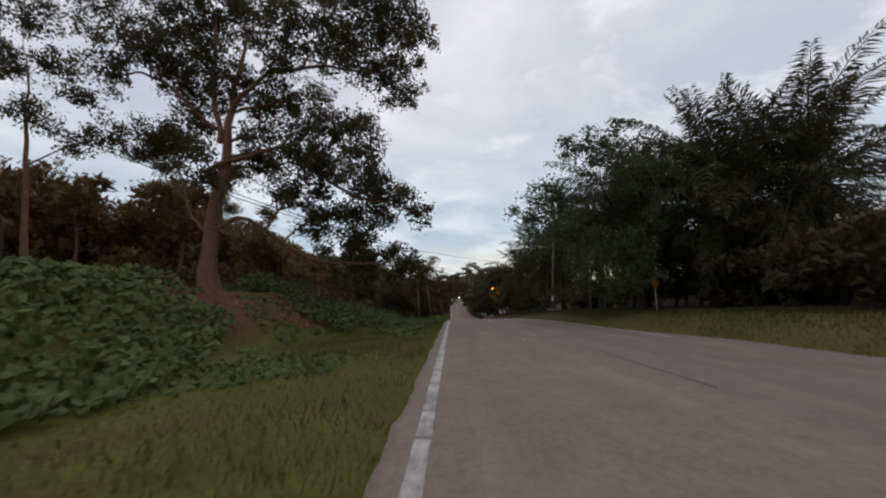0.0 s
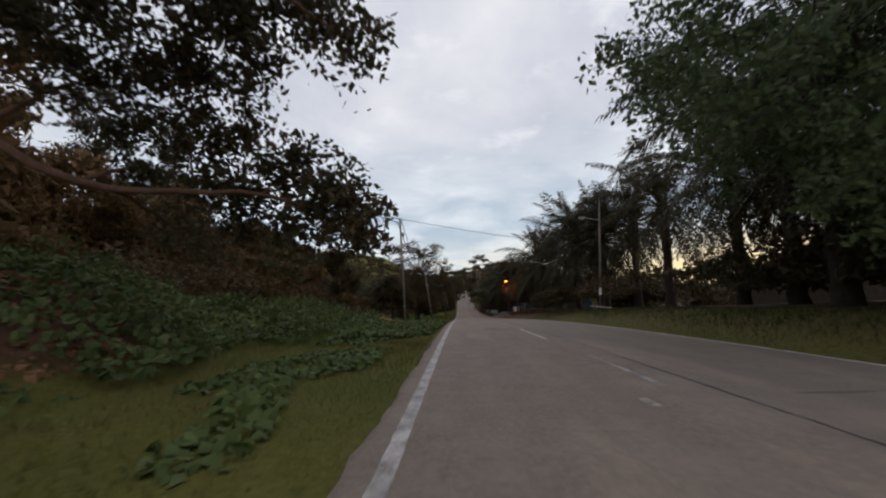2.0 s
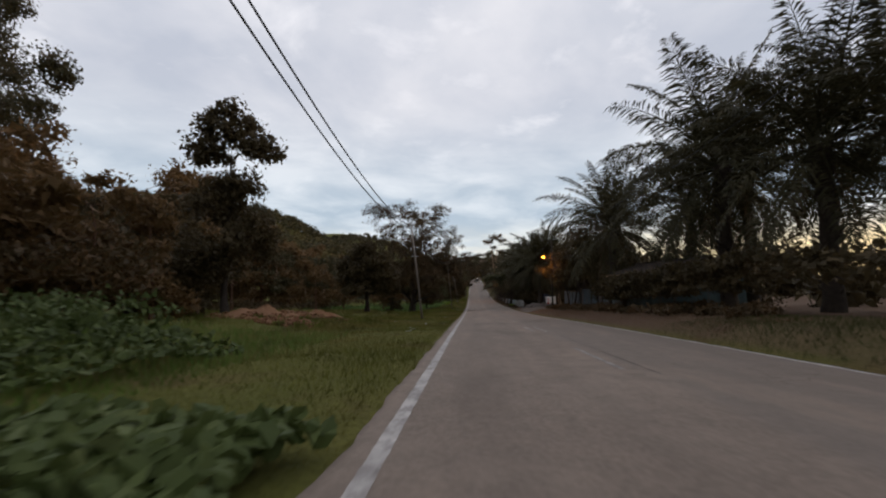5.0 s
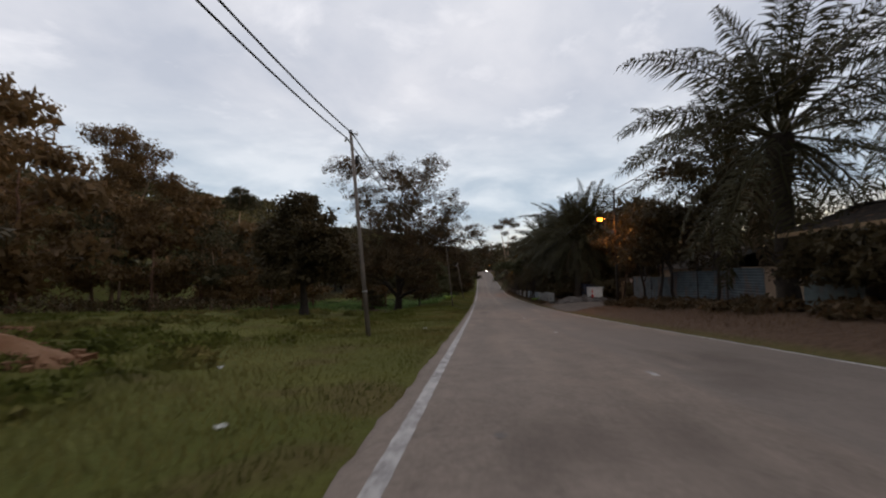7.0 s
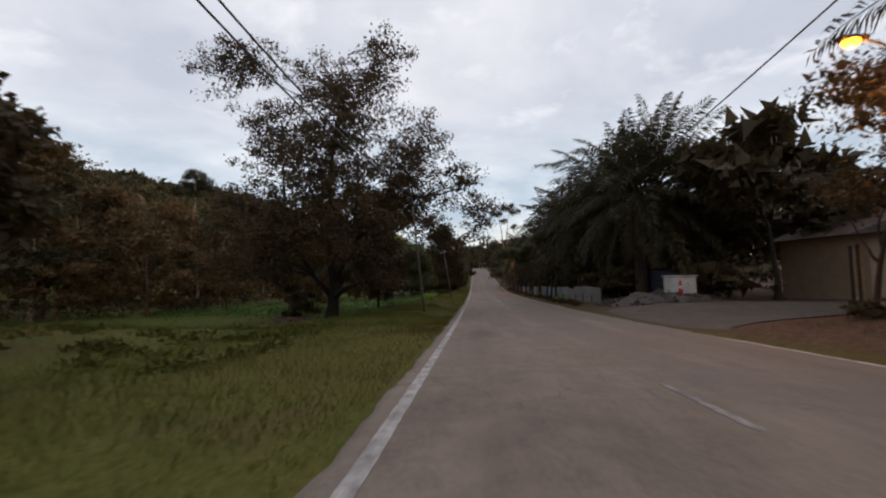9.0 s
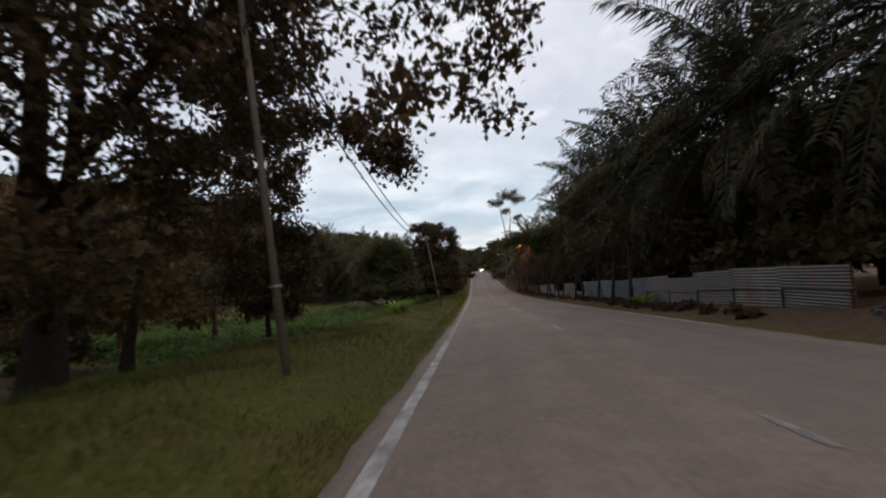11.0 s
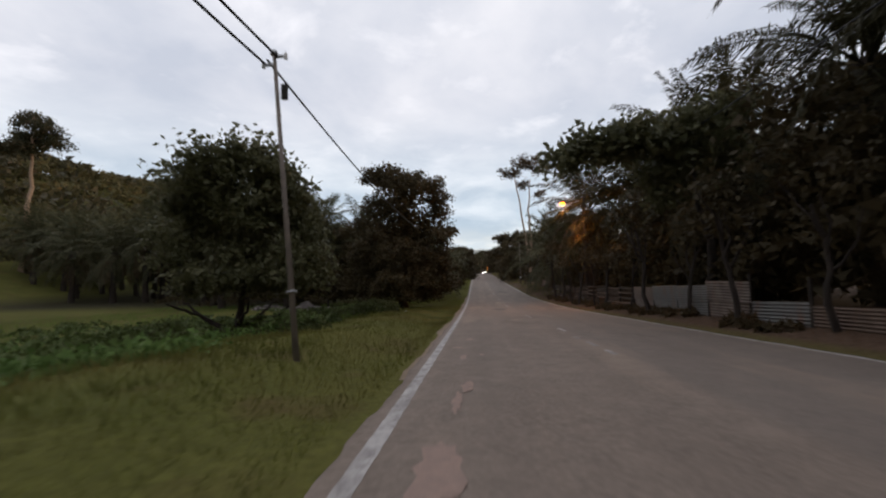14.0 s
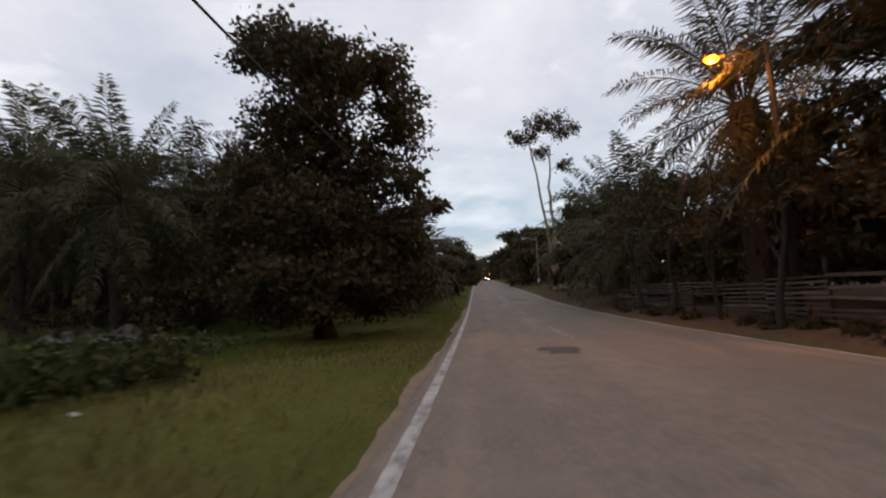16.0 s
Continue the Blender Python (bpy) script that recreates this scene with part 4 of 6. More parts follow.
RAMBUTAN_STEMS = [([(-9.1, 153.2, -4.8), (-9.1 + 1.1 * a, 153.2 + 1.1 * b, -4.2), (-9.1 + 2.6 * a, 153.2 + 2.6 * b, -3.4)], 0.13) for a, b in ((1, 0.2), (0.6, -0.8), (-0.7, -0.7), (-1, 0.1), (0.2, 0.9))]
tree("rambutan_tree", "low-branching round tree with large dark leaves on the grass", up(-9.1, 153.2, -0.1),
     [(-8.9, 153.2, 2.6, 1.5, 0.80), (-10.5, 153.2, 2.0, 1.4, 1.00), (-7.4, 153.2, 1.9, 1.3, 0.90), (-11.0, 153.2, 0.3, 1.4, 1.20), (-8.7, 153.2, 0.7, 1.8, 1.30), (-6.6, 153.2, 0.4, 1.1, 1.20), (-11.4, 153.2, -1.3, 1.2, 1.00), (-9.0, 153.2, -1.2, 2.0, 1.10), (-6.4, 153.2, -1.6, 1.1, 0.90), (-10.3, 153.2, -2.4, 1.7, 0.60), (-7.4, 153.2, -2.4, 1.7, 0.60),
      (-11.2, 152.8, -2.6, 1.1, 0.40), (-9.5, 152.4, -2.4, 1.1, 0.40), (-7.8, 152.6, -2.5, 1.1, 0.40), (-6.1, 153.0, -2.5, 0.9, 0.40), (-5.6, 153.4, -2.1, 0.6, 0.50),
      (-11.3, 153.2, 1.2, 1.2, 1.20), (-11.9, 153.2, -0.2, 1.1, 1.20), (-7.0, 153.2, 1.2, 1.1, 1.10), (-6.2, 153.2, -0.5, 1.0, 1.10), (-9.8, 152.2, 1.9, 1.3, 1.00), (-8.3, 154.2, 1.5, 1.4, 1.20)],
     0.24, 0.4, 0.25, 5.4, 46, M_LEAF_OLIVE, M_BARK_DARK, 17, depth=0.3, clump=0.34, limbs_r=0.62, fill=0.35, fill_leaf=0.3, top=(0.3, 0.0, 2.6), limbs=RAMBUTAN_STEMS)
tree("mango_tree", "tall dense black-green mango tree close to the road", up(-5.2, 172.2, -0.1),
     [(-7.6, 172, 6.3, 1.2, 0.8), (-4.7, 172, 6.7, 1.6, 0.8), (-2.5, 172, 5.6, 1.2, 0.8), (-7.5, 172, 4.2, 1.3, 1.4), (-4.8, 172, 4.0, 2.0, 1.5), (-2.3, 172, 3.3, 1.2, 1.1), (-7.2, 172, 1.1, 1.7, 1.5), (-4.1, 172, 0.9, 2.0, 1.5), (-1.8, 172, 1.2, 1.0, 0.9), (-6.9, 172, -1.4, 2.0, 1.5),
      (-3.9, 172, -2.0, 1.9, 1.5), (-2.6, 172, -0.5, 1.0, 1.1), (-6.0, 172, -3.1, 2.4, 1.0), (-3.6, 172, -3.4, 1.2, 0.9), (-5.0, 171.6, 5.3, 2.2, 1.2), (-5.0, 171.6, 2.5, 2.8, 1.5), (-5.2, 171.6, -0.4, 2.8, 1.5),
      (-8.4, 172.4, 2.4, 1.5, 1.6), (-8.7, 172.6, 0.0, 1.8, 1.7), (-8.8, 172.4, -2.2, 1.9, 1.4), (-2.0, 172.6, -0.9, 1.4, 1.3), (-1.9, 172.8, -2.6, 1.5, 1.2), (-5.2, 171.0, -2.6, 2.4, 1.4), (-2.3, 172.0, 4.6, 1.2, 1.0), (-6.2, 172.0, 6.4, 1.6, 0.9)],
     0.32, 1.2, 0.22, 4.6, 48, M_LEAF_DARK, M_BARK_DARK, 19, depth=0.4, clump=0.32, fill=1.4, fill_leaf=0.34)
tree("jungle_tree", "large-leaved dark green tree leaning over the zinc fence", up(9.7, 152.6, -0.1),
     [(4.3, 151, 1.6, 0.8, 0.6), (5.2, 151, 1.9, 0.8, 0.6), (6.1, 151, 1.9, 0.9, 0.6), (6.8, 151, 2.1, 1.0, 0.7), (7.9, 151.5, 1.4, 1.2, 0.9), (8.4, 151.5, 2.5, 1.1, 0.7), (9.6, 152, 1.9, 1.3, 1.0), (10.4, 152.4, 3.2, 1.2, 0.8), (8.0, 152, 0.4, 0.9, 0.7)],
     0.2, 1.0, 0.3, 4.6, 40, M_LEAF_OLIVE, M_BARK_DARK, 53, clump=0.36, limbs_r=0.6, fill=0.4)
# the tall lone tree with a bare pale stem in front of the hill, and the tall tree far down the road
tree("tall_gum_tree", "tall bare-stemmed tree with pale bark and high crown", up(-84, 211, -0.2),
     [(-84, 211, 31.0, 3.4, 1.9), (-87.5, 212, 28.4, 3.0, 1.6), (-80.2, 210, 28.6, 2.8, 1.5), (-84, 213, 28, 3.4, 1.6), (-89.5, 211, 26.0, 2.2, 1.2), (-78.2, 211, 26.4, 2.0, 1.1), (-83, 209, 25.2, 2.6, 1.1)], 0.62, 16.0, 0.42, 2.2, 44, M_LEAF_GUM, M_BARK_PALE, 23, clump=0.6, top=(0.2, 0.0, 30.5))
tree("tall_gum_tree", "tall twin-stemmed pale tree with flat high crown", up(10.3, 208.7, -0.2),
     [(10.3, 208.7, 18.0, 2.6, 1.1), (7.4, 208.7, 16.2, 2.0, 0.8), (12.4, 208.7, 16.6, 1.8, 0.8), (9.4, 208.7, 14.0, 1.2, 0.6), (12.2, 208.7, 12.2, 0.9, 0.7)], 0.34, 8.0, 0.3, 3.4, 36, M_LEAF_BROWN, M_BARK_PALE, 29, clump=0.42, top=(0.3, 0.0, 18.0), limbs=[([(10.3, 208.7, -2.5), (9.4, 208.7, 5.0), (8.0, 208.7, 15.4)], 0.26)])
tree("broadleaf_tree", "leafy green tree at the verge beside the palms", up(11.2, 27.4, -0.1),
     [(8.3, 27, 9.0, 2.0, 1.6), (6.5, 27, 7.0, 2.1, 1.5), (6.2, 27, 4.7, 1.9, 1.6), (9.1, 27, 5.9, 2.9, 2.3), (9.0, 27, 2.9, 2.6, 1.8), (4.6, 27, 5.9, 0.9, 0.7), (11.5, 27, 7.5, 2.4, 2.0), (11.5, 27, 4.1, 2.2, 2.3), (13.5, 28, 5.5, 2.4, 2.6), (14, 28, 2.6, 2.2, 1.8)],
     0.22, 1.4, 0.18, 3.6, 50, M_LEAF_BRIGHT, M_BARK_DARK, 31, depth=0.42, clump=0.3, fill=0.2, fill_leaf=0.24)
tree("spreading_tree", "dark spreading crown above the brown woodland", up(-14.9, 71.6, -0.1),
     [(-14.7, 71.0, 10.5, 2.0, 1.5), (-12.6, 71.0, 9.2, 1.6, 1.0), (-16.1, 71.0, 8.9, 1.5, 1.1), (-15.6, 71.6, 5.7, 1.9, 1.7), (-13.8, 71.6, 3.4, 2.3, 1.9), (-16.6, 71.6, 1.9, 2.2, 1.8), (-14.3, 71.6, 6.9, 1.5, 1.1)], 0.22, 1.0, 0.28, 4.4, 46, M_LEAF_DARK, M_BARK_DARK, 37, clump=0.36, fill=0.4)
tree("gum_tree", "high crowned gum tree above the brown hillside wood", up(-41, 79.4, -0.1),
     [(-41.8, 79.4, 26.8, 1.9, 1.5), (-43.4, 79.8, 25.4, 1.4, 0.9), (-39.8, 79.0, 25.2, 1.3, 0.9), (-41.8, 79.4, 23.0, 1.7, 1.3), (-42.6, 79.4, 20.6, 2.0, 1.2), (-39.6, 79.4, 19.2, 1.8, 1.1), (-44.6, 79.4, 17.6, 3.2, 1.5), (-40.4, 79.4, 15.6, 3.6, 1.6), (-45, 79.4, 14.0, 3.4, 1.6)], 0.36, 9.0, 0.3, 2.6, 56, M_LEAF_GUM, M_BARK_DARK, 41, clump=0.6)
tree("gum_tree", "small leaning gum tree with tufted crown", up(-33.5, 75.5, -0.1),
     [(-31.4, 74.8, 17.6, 1.3, 1.0), (-30.4, 74.8, 16.4, 1.0, 0.7), (-32.6, 75, 14.5, 1.5, 0.9)], 0.16, 8.0, 0.3, 2.6, 50, M_LEAF_GUM, M_BARK_DARK, 43, clump=0.5)
tree("gum_tree", "tall gum tree with tufted airy crown over the wood", up(-42.5, 66.5, -0.1),
     [(-43.0, 66.5, 29.0, 1.9, 1.4), (-41.0, 66.5, 26.6, 1.6, 1.0), (-45.2, 66.5, 26.4, 2.0, 1.2), (-41.4, 66.5, 23.6, 1.7, 1.0), (-44.2, 66.5, 22.8, 1.8, 1.1), (-43.0, 66.5, 19.8, 2.4, 1.3), (-40.8, 66.5, 20.6, 1.2, 0.8), (-46.0, 66.5, 19.6, 1.8, 1.1)], 0.3, 8.0, 0.28, 2.2, 50, M_LEAF_GUM, M_BARK_DARK, 44, clump=0.5)
FORKS = [([(-49.0, 119.7, 2.7), (-51.3, 119.7, 10.9), (-52.2, 119.7, 16.5)], 0.2), ([(-49.0, 119.7, 2.7), (-44.5, 119.7, 11.4), (-42.9, 119.7, 15.9)], 0.18)]
tree("gum_tree", "pale forked gum tree with rusty leaves in the clearing", up(-49.0, 119.7, -0.1),
     [(-46.9, 119.7, 18.7, 3.3, 1.7), (-50.4, 119.7, 17.2, 2.7, 1.9), (-42.9, 119.7, 16.3, 2.5, 1.9), (-49.5, 119.7, 13.8, 3.3, 2.0), (-44.7, 119.7, 13.5, 3.3, 2.0), (-41.2, 119.7, 12.4, 2.0, 1.7), (-52.6, 119.7, 12.3, 2.3, 1.9), (-46.9, 119.7, 9.4, 4.1, 2.0), (-42.9, 119.7, 8.4, 2.8, 1.9), (-50.8, 119.7, 7.9, 2.3, 1.7)], 0.3, 4.0, 0.32, 2.6, 50, M_LEAF_RUST, M_BARK_PALE, 47, depth=0.4, clump=0.5, limbs_r=0.6, limbs=FORKS, top=(0.1, 0.0, 8.0))


# ---- woodland: a few trees, repeated ----
def wood_kind(name, label, seed, h, w, leaves, bark, trunk_r, dens, leaf, low=0.2, fill=0.25, per=30, twigs=True):
    rng = np.random.default_rng(seed)
    lobes = []
    for i in range(11):
        a, r = rng.uniform(0, 6.28), w * 0.62 * rng.uniform(0.1, 1) ** 0.6
        z = h * rng.uniform(low, 0.92)
        k = 1.0 - 0.45 * abs(z / h - 0.55)
        lobes.append((r * k * math.cos(a), r * k * math.sin(a), z, w * rng.uniform(0.22, 0.4), h * rng.uniform(0.07, 0.13)))
    return tree(name, label, (0, 0, 0), lobes, trunk_r, h * 0.25, leaf, dens, per, leaves, bark, seed + 1, clump=0.5, fill=fill, fill_leaf=2.2 * leaf, twigs=twigs, slim=True)


KINDS = {
    "rust": [wood_kind("woodland_tree", "rusty-brown woodland tree below the hill", 60 + i, h, w, M_LEAF_RUST, M_BARK, 0.2, 0.9, 0.31, 0.12, 0.5, 30, False) for i, (h, w) in enumerate(((11, 6.5), (13, 7.5), (9, 6.0)))],
    "dark": [wood_kind("dark_tree", "dense dark green roadside tree", 70 + i, h, w, M_LEAF_DARK, M_BARK_DARK, 0.16, 1.0, 0.28, 0.1, 0.6, 28, False) for i, (h, w) in enumerate(((9, 7), (11, 7.5), (7, 6)))],
    "fine": [wood_kind("dark_tree", "fine-leaved dark tree beside the lane", 75 + i, h, w, M_LEAF_DARK, M_BARK_DARK, 0.15, 1.4, 0.17, 0.42, 0.8, 70) for i, (h, w) in enumerate(((9, 6.5), (8, 6)))],
    "far": [wood_kind("dark_tree", "dense dark green tree beside the road ahead", 90 + i, h, w, M_LEAF_DARK, M_BARK_DARK, 0.18, 0.7, 0.52, 0.08, 0.4, 20, False) for i, (h, w) in enumerate(((9, 7), (11, 7.5), (8, 6.5)))],
    "gum": [wood_kind("gum_tree", "airy olive gum tree in the woodland", 80 + i, h, w, M_LEAF_GUM, M_BARK_PALE, 0.2, 0.9, 0.33, 0.4, 0.15, 36, False) for i, (h, w) in enumerate(((15, 7), (12, 6)))],
}
USED = {}


def grove(kind, spots, seed, lo=0.8, hi=1.25):
    rng = random.Random(seed)
    for x, y in spots:
        i = rng.randrange(len(KINDS[kind]))
        m = Matrix.Translation(up(x, y, -0.15)) @ Matrix.Rotation(rng.uniform(0, 6.28), 4, "Z") @ Matrix.Diagonal((*[rng.uniform(lo, hi)] * 3, 1))
        if (kind, i) not in USED:
            USED[kind, i] = True
            KINDS[kind][i].matrix_basis = m
            tagged(KINDS[kind][i], group=kind + " trees")
        else:
            copy_thing(KINDS[kind][i], m @ Matrix.Diagonal([1 / s for s in KINDS[kind][i].scale] + [1]))


def scatter(seed, n, x0, x1, y0, y1, gap):
    rng = random.Random(seed)
    out = []
    for _ in range(n * 30):
        p = (rng.uniform(x0, x1), rng.uniform(y0, y1))
        if all((p[0] - q[0]) ** 2 + (p[1] - q[1]) ** 2 > gap * gap for q in out):
            out.append(p)
        if len(out) == n:
            break
    return out


grove("rust", scatter(1, 18, -38, -24, 36, 62, 4.0), 1, 1.0, 1.25)
grove("rust", scatter(51, 12, -24, -17, 50, 66, 3.2), 51, 0.62, 0.82)
grove("rust", [(-17, 60), (-20, 66.5), (-23, 62), (-15.5, 66), (-27, 68), (-31, 72)], 53, 0.6, 0.8)
grove("rust", scatter(52, 12, -50, -30, 40, 70, 4.5), 52, 0.7, 0.95)
grove("rust", scatter(2, 22, -66, -36, 76, 160, 6), 2, 1.08, 1.48)
grove("rust", [(-20, 34), (-27, 33), (-34, 31), (-38, 38), (-31, 25), (-40, 28), (-36, 18), (-46, 22)], 21, 0.9, 1.2)
grove("rust", [(-33, 72), (-37, 76), (-41, 72), (-36, 83), (-44, 80), (-40, 66), (-47, 74), (-35, 66), (-50, 84)], 54, 1.15, 1.4)
grove("dark", [(-24.5, 78.5), (-27.5, 82.5), (-22.5, 73)], 3, 1.05, 1.35)
grove("rust", [(-30, 116), (-27, 121), (-34, 124), (-24, 128), (-13, 127.5), (-15.5, 124)], 33, 0.5, 0.8)
grove("dark", [(-19.8, 76.2)], 34, 0.85, 0.9)
grove("dark", [(-12.5, 117.5)], 32, 0.4, 0.5)
grove("dark", [(-13.5, 177), (-10, 179), (-17.5, 184), (-9.5, 186), (-20.5, 187)], 35, 0.7, 0.9)
grove("gum", scatter(4, 9, -50, -30, 112, 160, 6), 4, 0.8, 1.1)
grove("far", scatter(5, 18, -18, -3.2, 178, 300, 6), 5, 0.7, 1.1)
grove("far", scatter(6, 14, -14, -3, 300, 430, 8), 6, 1.0, 1.4)
grove("far", scatter(7, 20, 11, 26, 178, 300, 6.5), 7, 0.8, 1.2)
grove("far", scatter(8, 14, 10.5, 22, 300, 430, 8), 8, 1.0, 1.4)
grove("gum", scatter(9, 12, -30, 34, 430, 520, 8), 9, 1.2, 1.7)
grove("far", scatter(10, 22, 26, 60, 10, 120, 7), 10, 0.5, 0.75)
grove("dark", [(15.5, 15.5), (18, 26), (15, 23.5), (20, 20), (16.5, 34), (20, 37), (24, 29), (19, 11), (24, 14), (22, 43)], 15, 0.55, 0.8)
grove("far", [(17, 136), (16, 120), (19, 128), (20, 150), (19, 165), (18, 112), (28, 40)], 14, 0.7, 1.0)
grove("fine", [(14.2, 91.6)], 12, 1.0, 1.2)
grove("fine", [(12.3, 94.2), (13.6, 97.2)], 16, 0.75, 0.9)
grove("dark", [(11.6, 140.5), (11.8, 147), (12.4, 154), (11.9, 162), (13, 126), (13, 133), (15.5, 157), (14, 170), (12.6, 176), (16, 146)], 13, 0.65, 0.9)


# ---- oil palms ----
def frond_mesh(seed, length, lift, sag, material, leaflets=54):
    """One pinnate frond along +x: a bent midrib and two rows of hanging leaflets, folded at the elbow."""
    rng = np.random.default_rng(seed)
    n = 9
    s = np.linspace(0, 1, n)
    ang = radians(lift) - radians(sag) * s**1.25
    step = length / (n - 1)
    px = np.r_[0, np.cumsum(np.cos(ang[:-1]) * step)]
    pz = np.r_[0, np.cumsum(np.sin(ang[:-1]) * step)]
    rib = np.stack([px, 0.06 * np.sin(s * 5 + seed), pz], 1)
    t = Tubes()
    t.add(rib, 0.05 * (1 - 0.88 * s), 3)
    q = np.repeat(np.linspace(0.12, 0.998, leaflets), 2) + rng.normal(size=2 * leaflets) * 0.004
    side = np.tile([1.0, -1.0], leaflets)
    at = np.stack([np.interp(q, s, rib[:, i]) for i in range(3)], 1)
    way = unit(np.stack([np.interp(q, s, np.gradient(rib[:, i])) for i in range(3)], 1))
    out = np.stack([0 * q, side, 0 * q], 1)
    ln = 0.84 * np.sin(np.pi * np.clip(q, 0.1, 0.95) ** 0.8) ** 0.6 * length / 4.6 * rng.uniform(0.75, 1.15, len(q)) + 0.10
    d1 = unit(out + 0.7 * way + rng.normal(size=(len(q), 3)) * 0.1 + np.outer(rng.uniform(-0.1, 0.55, len(q)), (0, 0, 1)))
    d2 = unit(out * 0.7 + 0.6 * way + rng.normal(size=(len(q), 3)) * 0.12 + (0, 0, -0.62))
    w = (0.024 * 54 / leaflets) ** 0.75 * 0.55 * unit(way + rng.normal(size=(len(q), 3)) * 0.2)
    b = at + d1 * (0.45 * ln)[:, None]
    c = b + d2 * (0.6 * ln)[:, None]
    v = np.stack([at, b + w, b - w, c], 1).reshape(-1, 3)
    i = 4 * np.arange(len(q))[:, None]
    v0, f0 = np.concatenate(t.v), np.concatenate(t.f)
    k = len(v0)
    me = bpy.data.meshes.new("frond")
    me.from_pydata(np.concatenate([v0, v]).tolist(), [], f0.tolist() + (i + [0, 1, 2] + k).tolist() + (i + [2, 1, 3] + k).tolist())
    me.materials.append(material)
    return me


POSTURES = ((4.4, 84, 30), (5.0, 68, 55), (5.3, 50, 72), (5.3, 30, 78), (5.2, 8, 72), (4.9, -20, 55), (4.4, -48, 34))
FRONDS = [[frond_mesh(100 + 7 * k + j, *way_, M_FROND) for j in range(2)] for k, way_ in enumerate(POSTURES)]
FRONDS_FAR = [[frond_mesh(200 + 7 * k + j, *way_, M_FROND_PALE, 26) for j in range(2)] for k, way_ in enumerate(POSTURES)]
FRONDS_PALE = [[frond_mesh(300 + 7 * k + j, *way_, M_FROND_PALE, 46) for j in range(2)] for k, way_ in enumerate(POSTURES)]
DRY_FROND = frond_mesh(190, 4.6, -34, 50, M_FROND_DRY)


def palm_trunk(seed, h, r):
    rng = np.random.default_rng(seed)
    t = Tubes()
    n = max(5, int(h * 2))
    s = np.linspace(0, 1, n)
    line = wobble(rng, np.stack([0 * s, 0 * s, h * s], 1), 0.04)
    t.add(np.vstack([[0, 0, -0.4], line]), np.r_[r * 1.5, r * (1.0 + 0.4 * np.exp(-s * 6) + 0.35 * (s > 0.8))], 10)
    # old leaf bases left on the stem
    for i in range(int(h * 9)):
        z, a = h * rng.uniform(0.08, 1.0), i * 2.4
        p = np.array([np.interp(z, line[:, 2], line[:, 0]), np.interp(z, line[:, 2], line[:, 1]), z])
        d = np.array([math.cos(a), math.sin(a), 0.9])
        t.add([p + d * (r * 0.7, r * 0.7, 0), p + d * (r * 1.35, r * 1.35, 0.22), p + d * (r * 1.5, r * 1.5, 0.36)], (0.07, 0.05, 0.02), 4)
    return t.mesh("trunk", M_PALM_BARK)


def palm(x, y, h, seed, size=1.4, number=42, dry=2, label="dark oil palm with drooping fronds and stubby trunk", group="oil palms", fronds=FRONDS, r=0.34):
    rng = random.Random(seed)
    ob = thing("oil_palm", up(x, y, -0.05), label, "palm tree", group)
    piece("trunk", palm_trunk(seed, h, r), ob)
    for i in range(number):
        q = (i + 0.5) / number
        k = min(6, int(q * 7.2))
        m = Matrix.Translation((0, 0, h + 0.3 - 0.6 * q)) @ Matrix.Rotation(i * 2.39996 + rng.uniform(-0.25, 0.25), 4, "Z") @ Matrix.Translation((0.26, 0, 0)) @ Matrix.Rotation(rng.uniform(-0.16, 0.16), 4, "Y") @ Matrix.Rotation(rng.uniform(-0.35, 0.35), 4, "X")
        piece("frond", fronds[k][rng.randrange(2)], ob, m @ Matrix.Diagonal((*[size * rng.uniform(0.85, 1.12)] * 3, 1)))
    for i in range(dry):
        m = Matrix.Translation((0, 0, h - 0.25)) @ Matrix.Rotation(i * 1.7 + rng.uniform(-0.4, 0.4), 4, "Z") @ Matrix.Translation((0.28, 0, 0)) @ Matrix.Rotation(rng.uniform(0.0, 0.6), 4, "Y")
        piece("dry_frond", DRY_FROND, ob, m @ Matrix.Diagonal((*[size * rng.uniform(0.6, 0.95)] * 3, 1)), "withered hanging frond")
    return ob


PALMS_A = ((15.8, 25.5, 6.0), (18.8, 24.4, 6.4), (13.0, 32.0, 6.4), (22, 27, 7.0), (17.5, 30, 6.4), (23, 34, 7.2), (16.5, 38.5, 8.2), (18.4, 45.5, 8.2))
PALMS_B = ((18.4, 55.0, 8.8), (19.9, 65.0, 9.0), (14.6, 69.2, 8.0), (18.6, 73.6, 8.6), (13.2, 83.8, 7.2), (17.6, 79.2, 8.2), (17.5, 95.5, 9.0), (16.2, 64.5, 7.4))
PALMS_C = ((11.8, 115.6, 6.8), (13.6, 117.2, 7.8), (12.2, 122.5, 7.8), (12.0, 128.0, 6.6), (14.5, 127, 7.4), (12.2, 133.5, 6.8), (12.2, 144.0, 8.2), (14.5, 139, 7.8), (14.6, 151, 8.4), (14.0, 159.5, 6.8), (12.9, 167.0, 6.2), (15, 162, 8))
for group_, size_, dry_ in ((PALMS_A, 1.4, 2), (PALMS_B, 1.4, 2), (PALMS_C, 1.3, 5)):
    for x, y, h in group_:
        palm(x, y, h, int(x * 10 + y * 7), size_, 42 if x < 20 else 30, dry_)
palm(9.9, 170.4, 7.0, 811, 0.98, 40, 3, "oil palm lit orange by the street lamp before it")
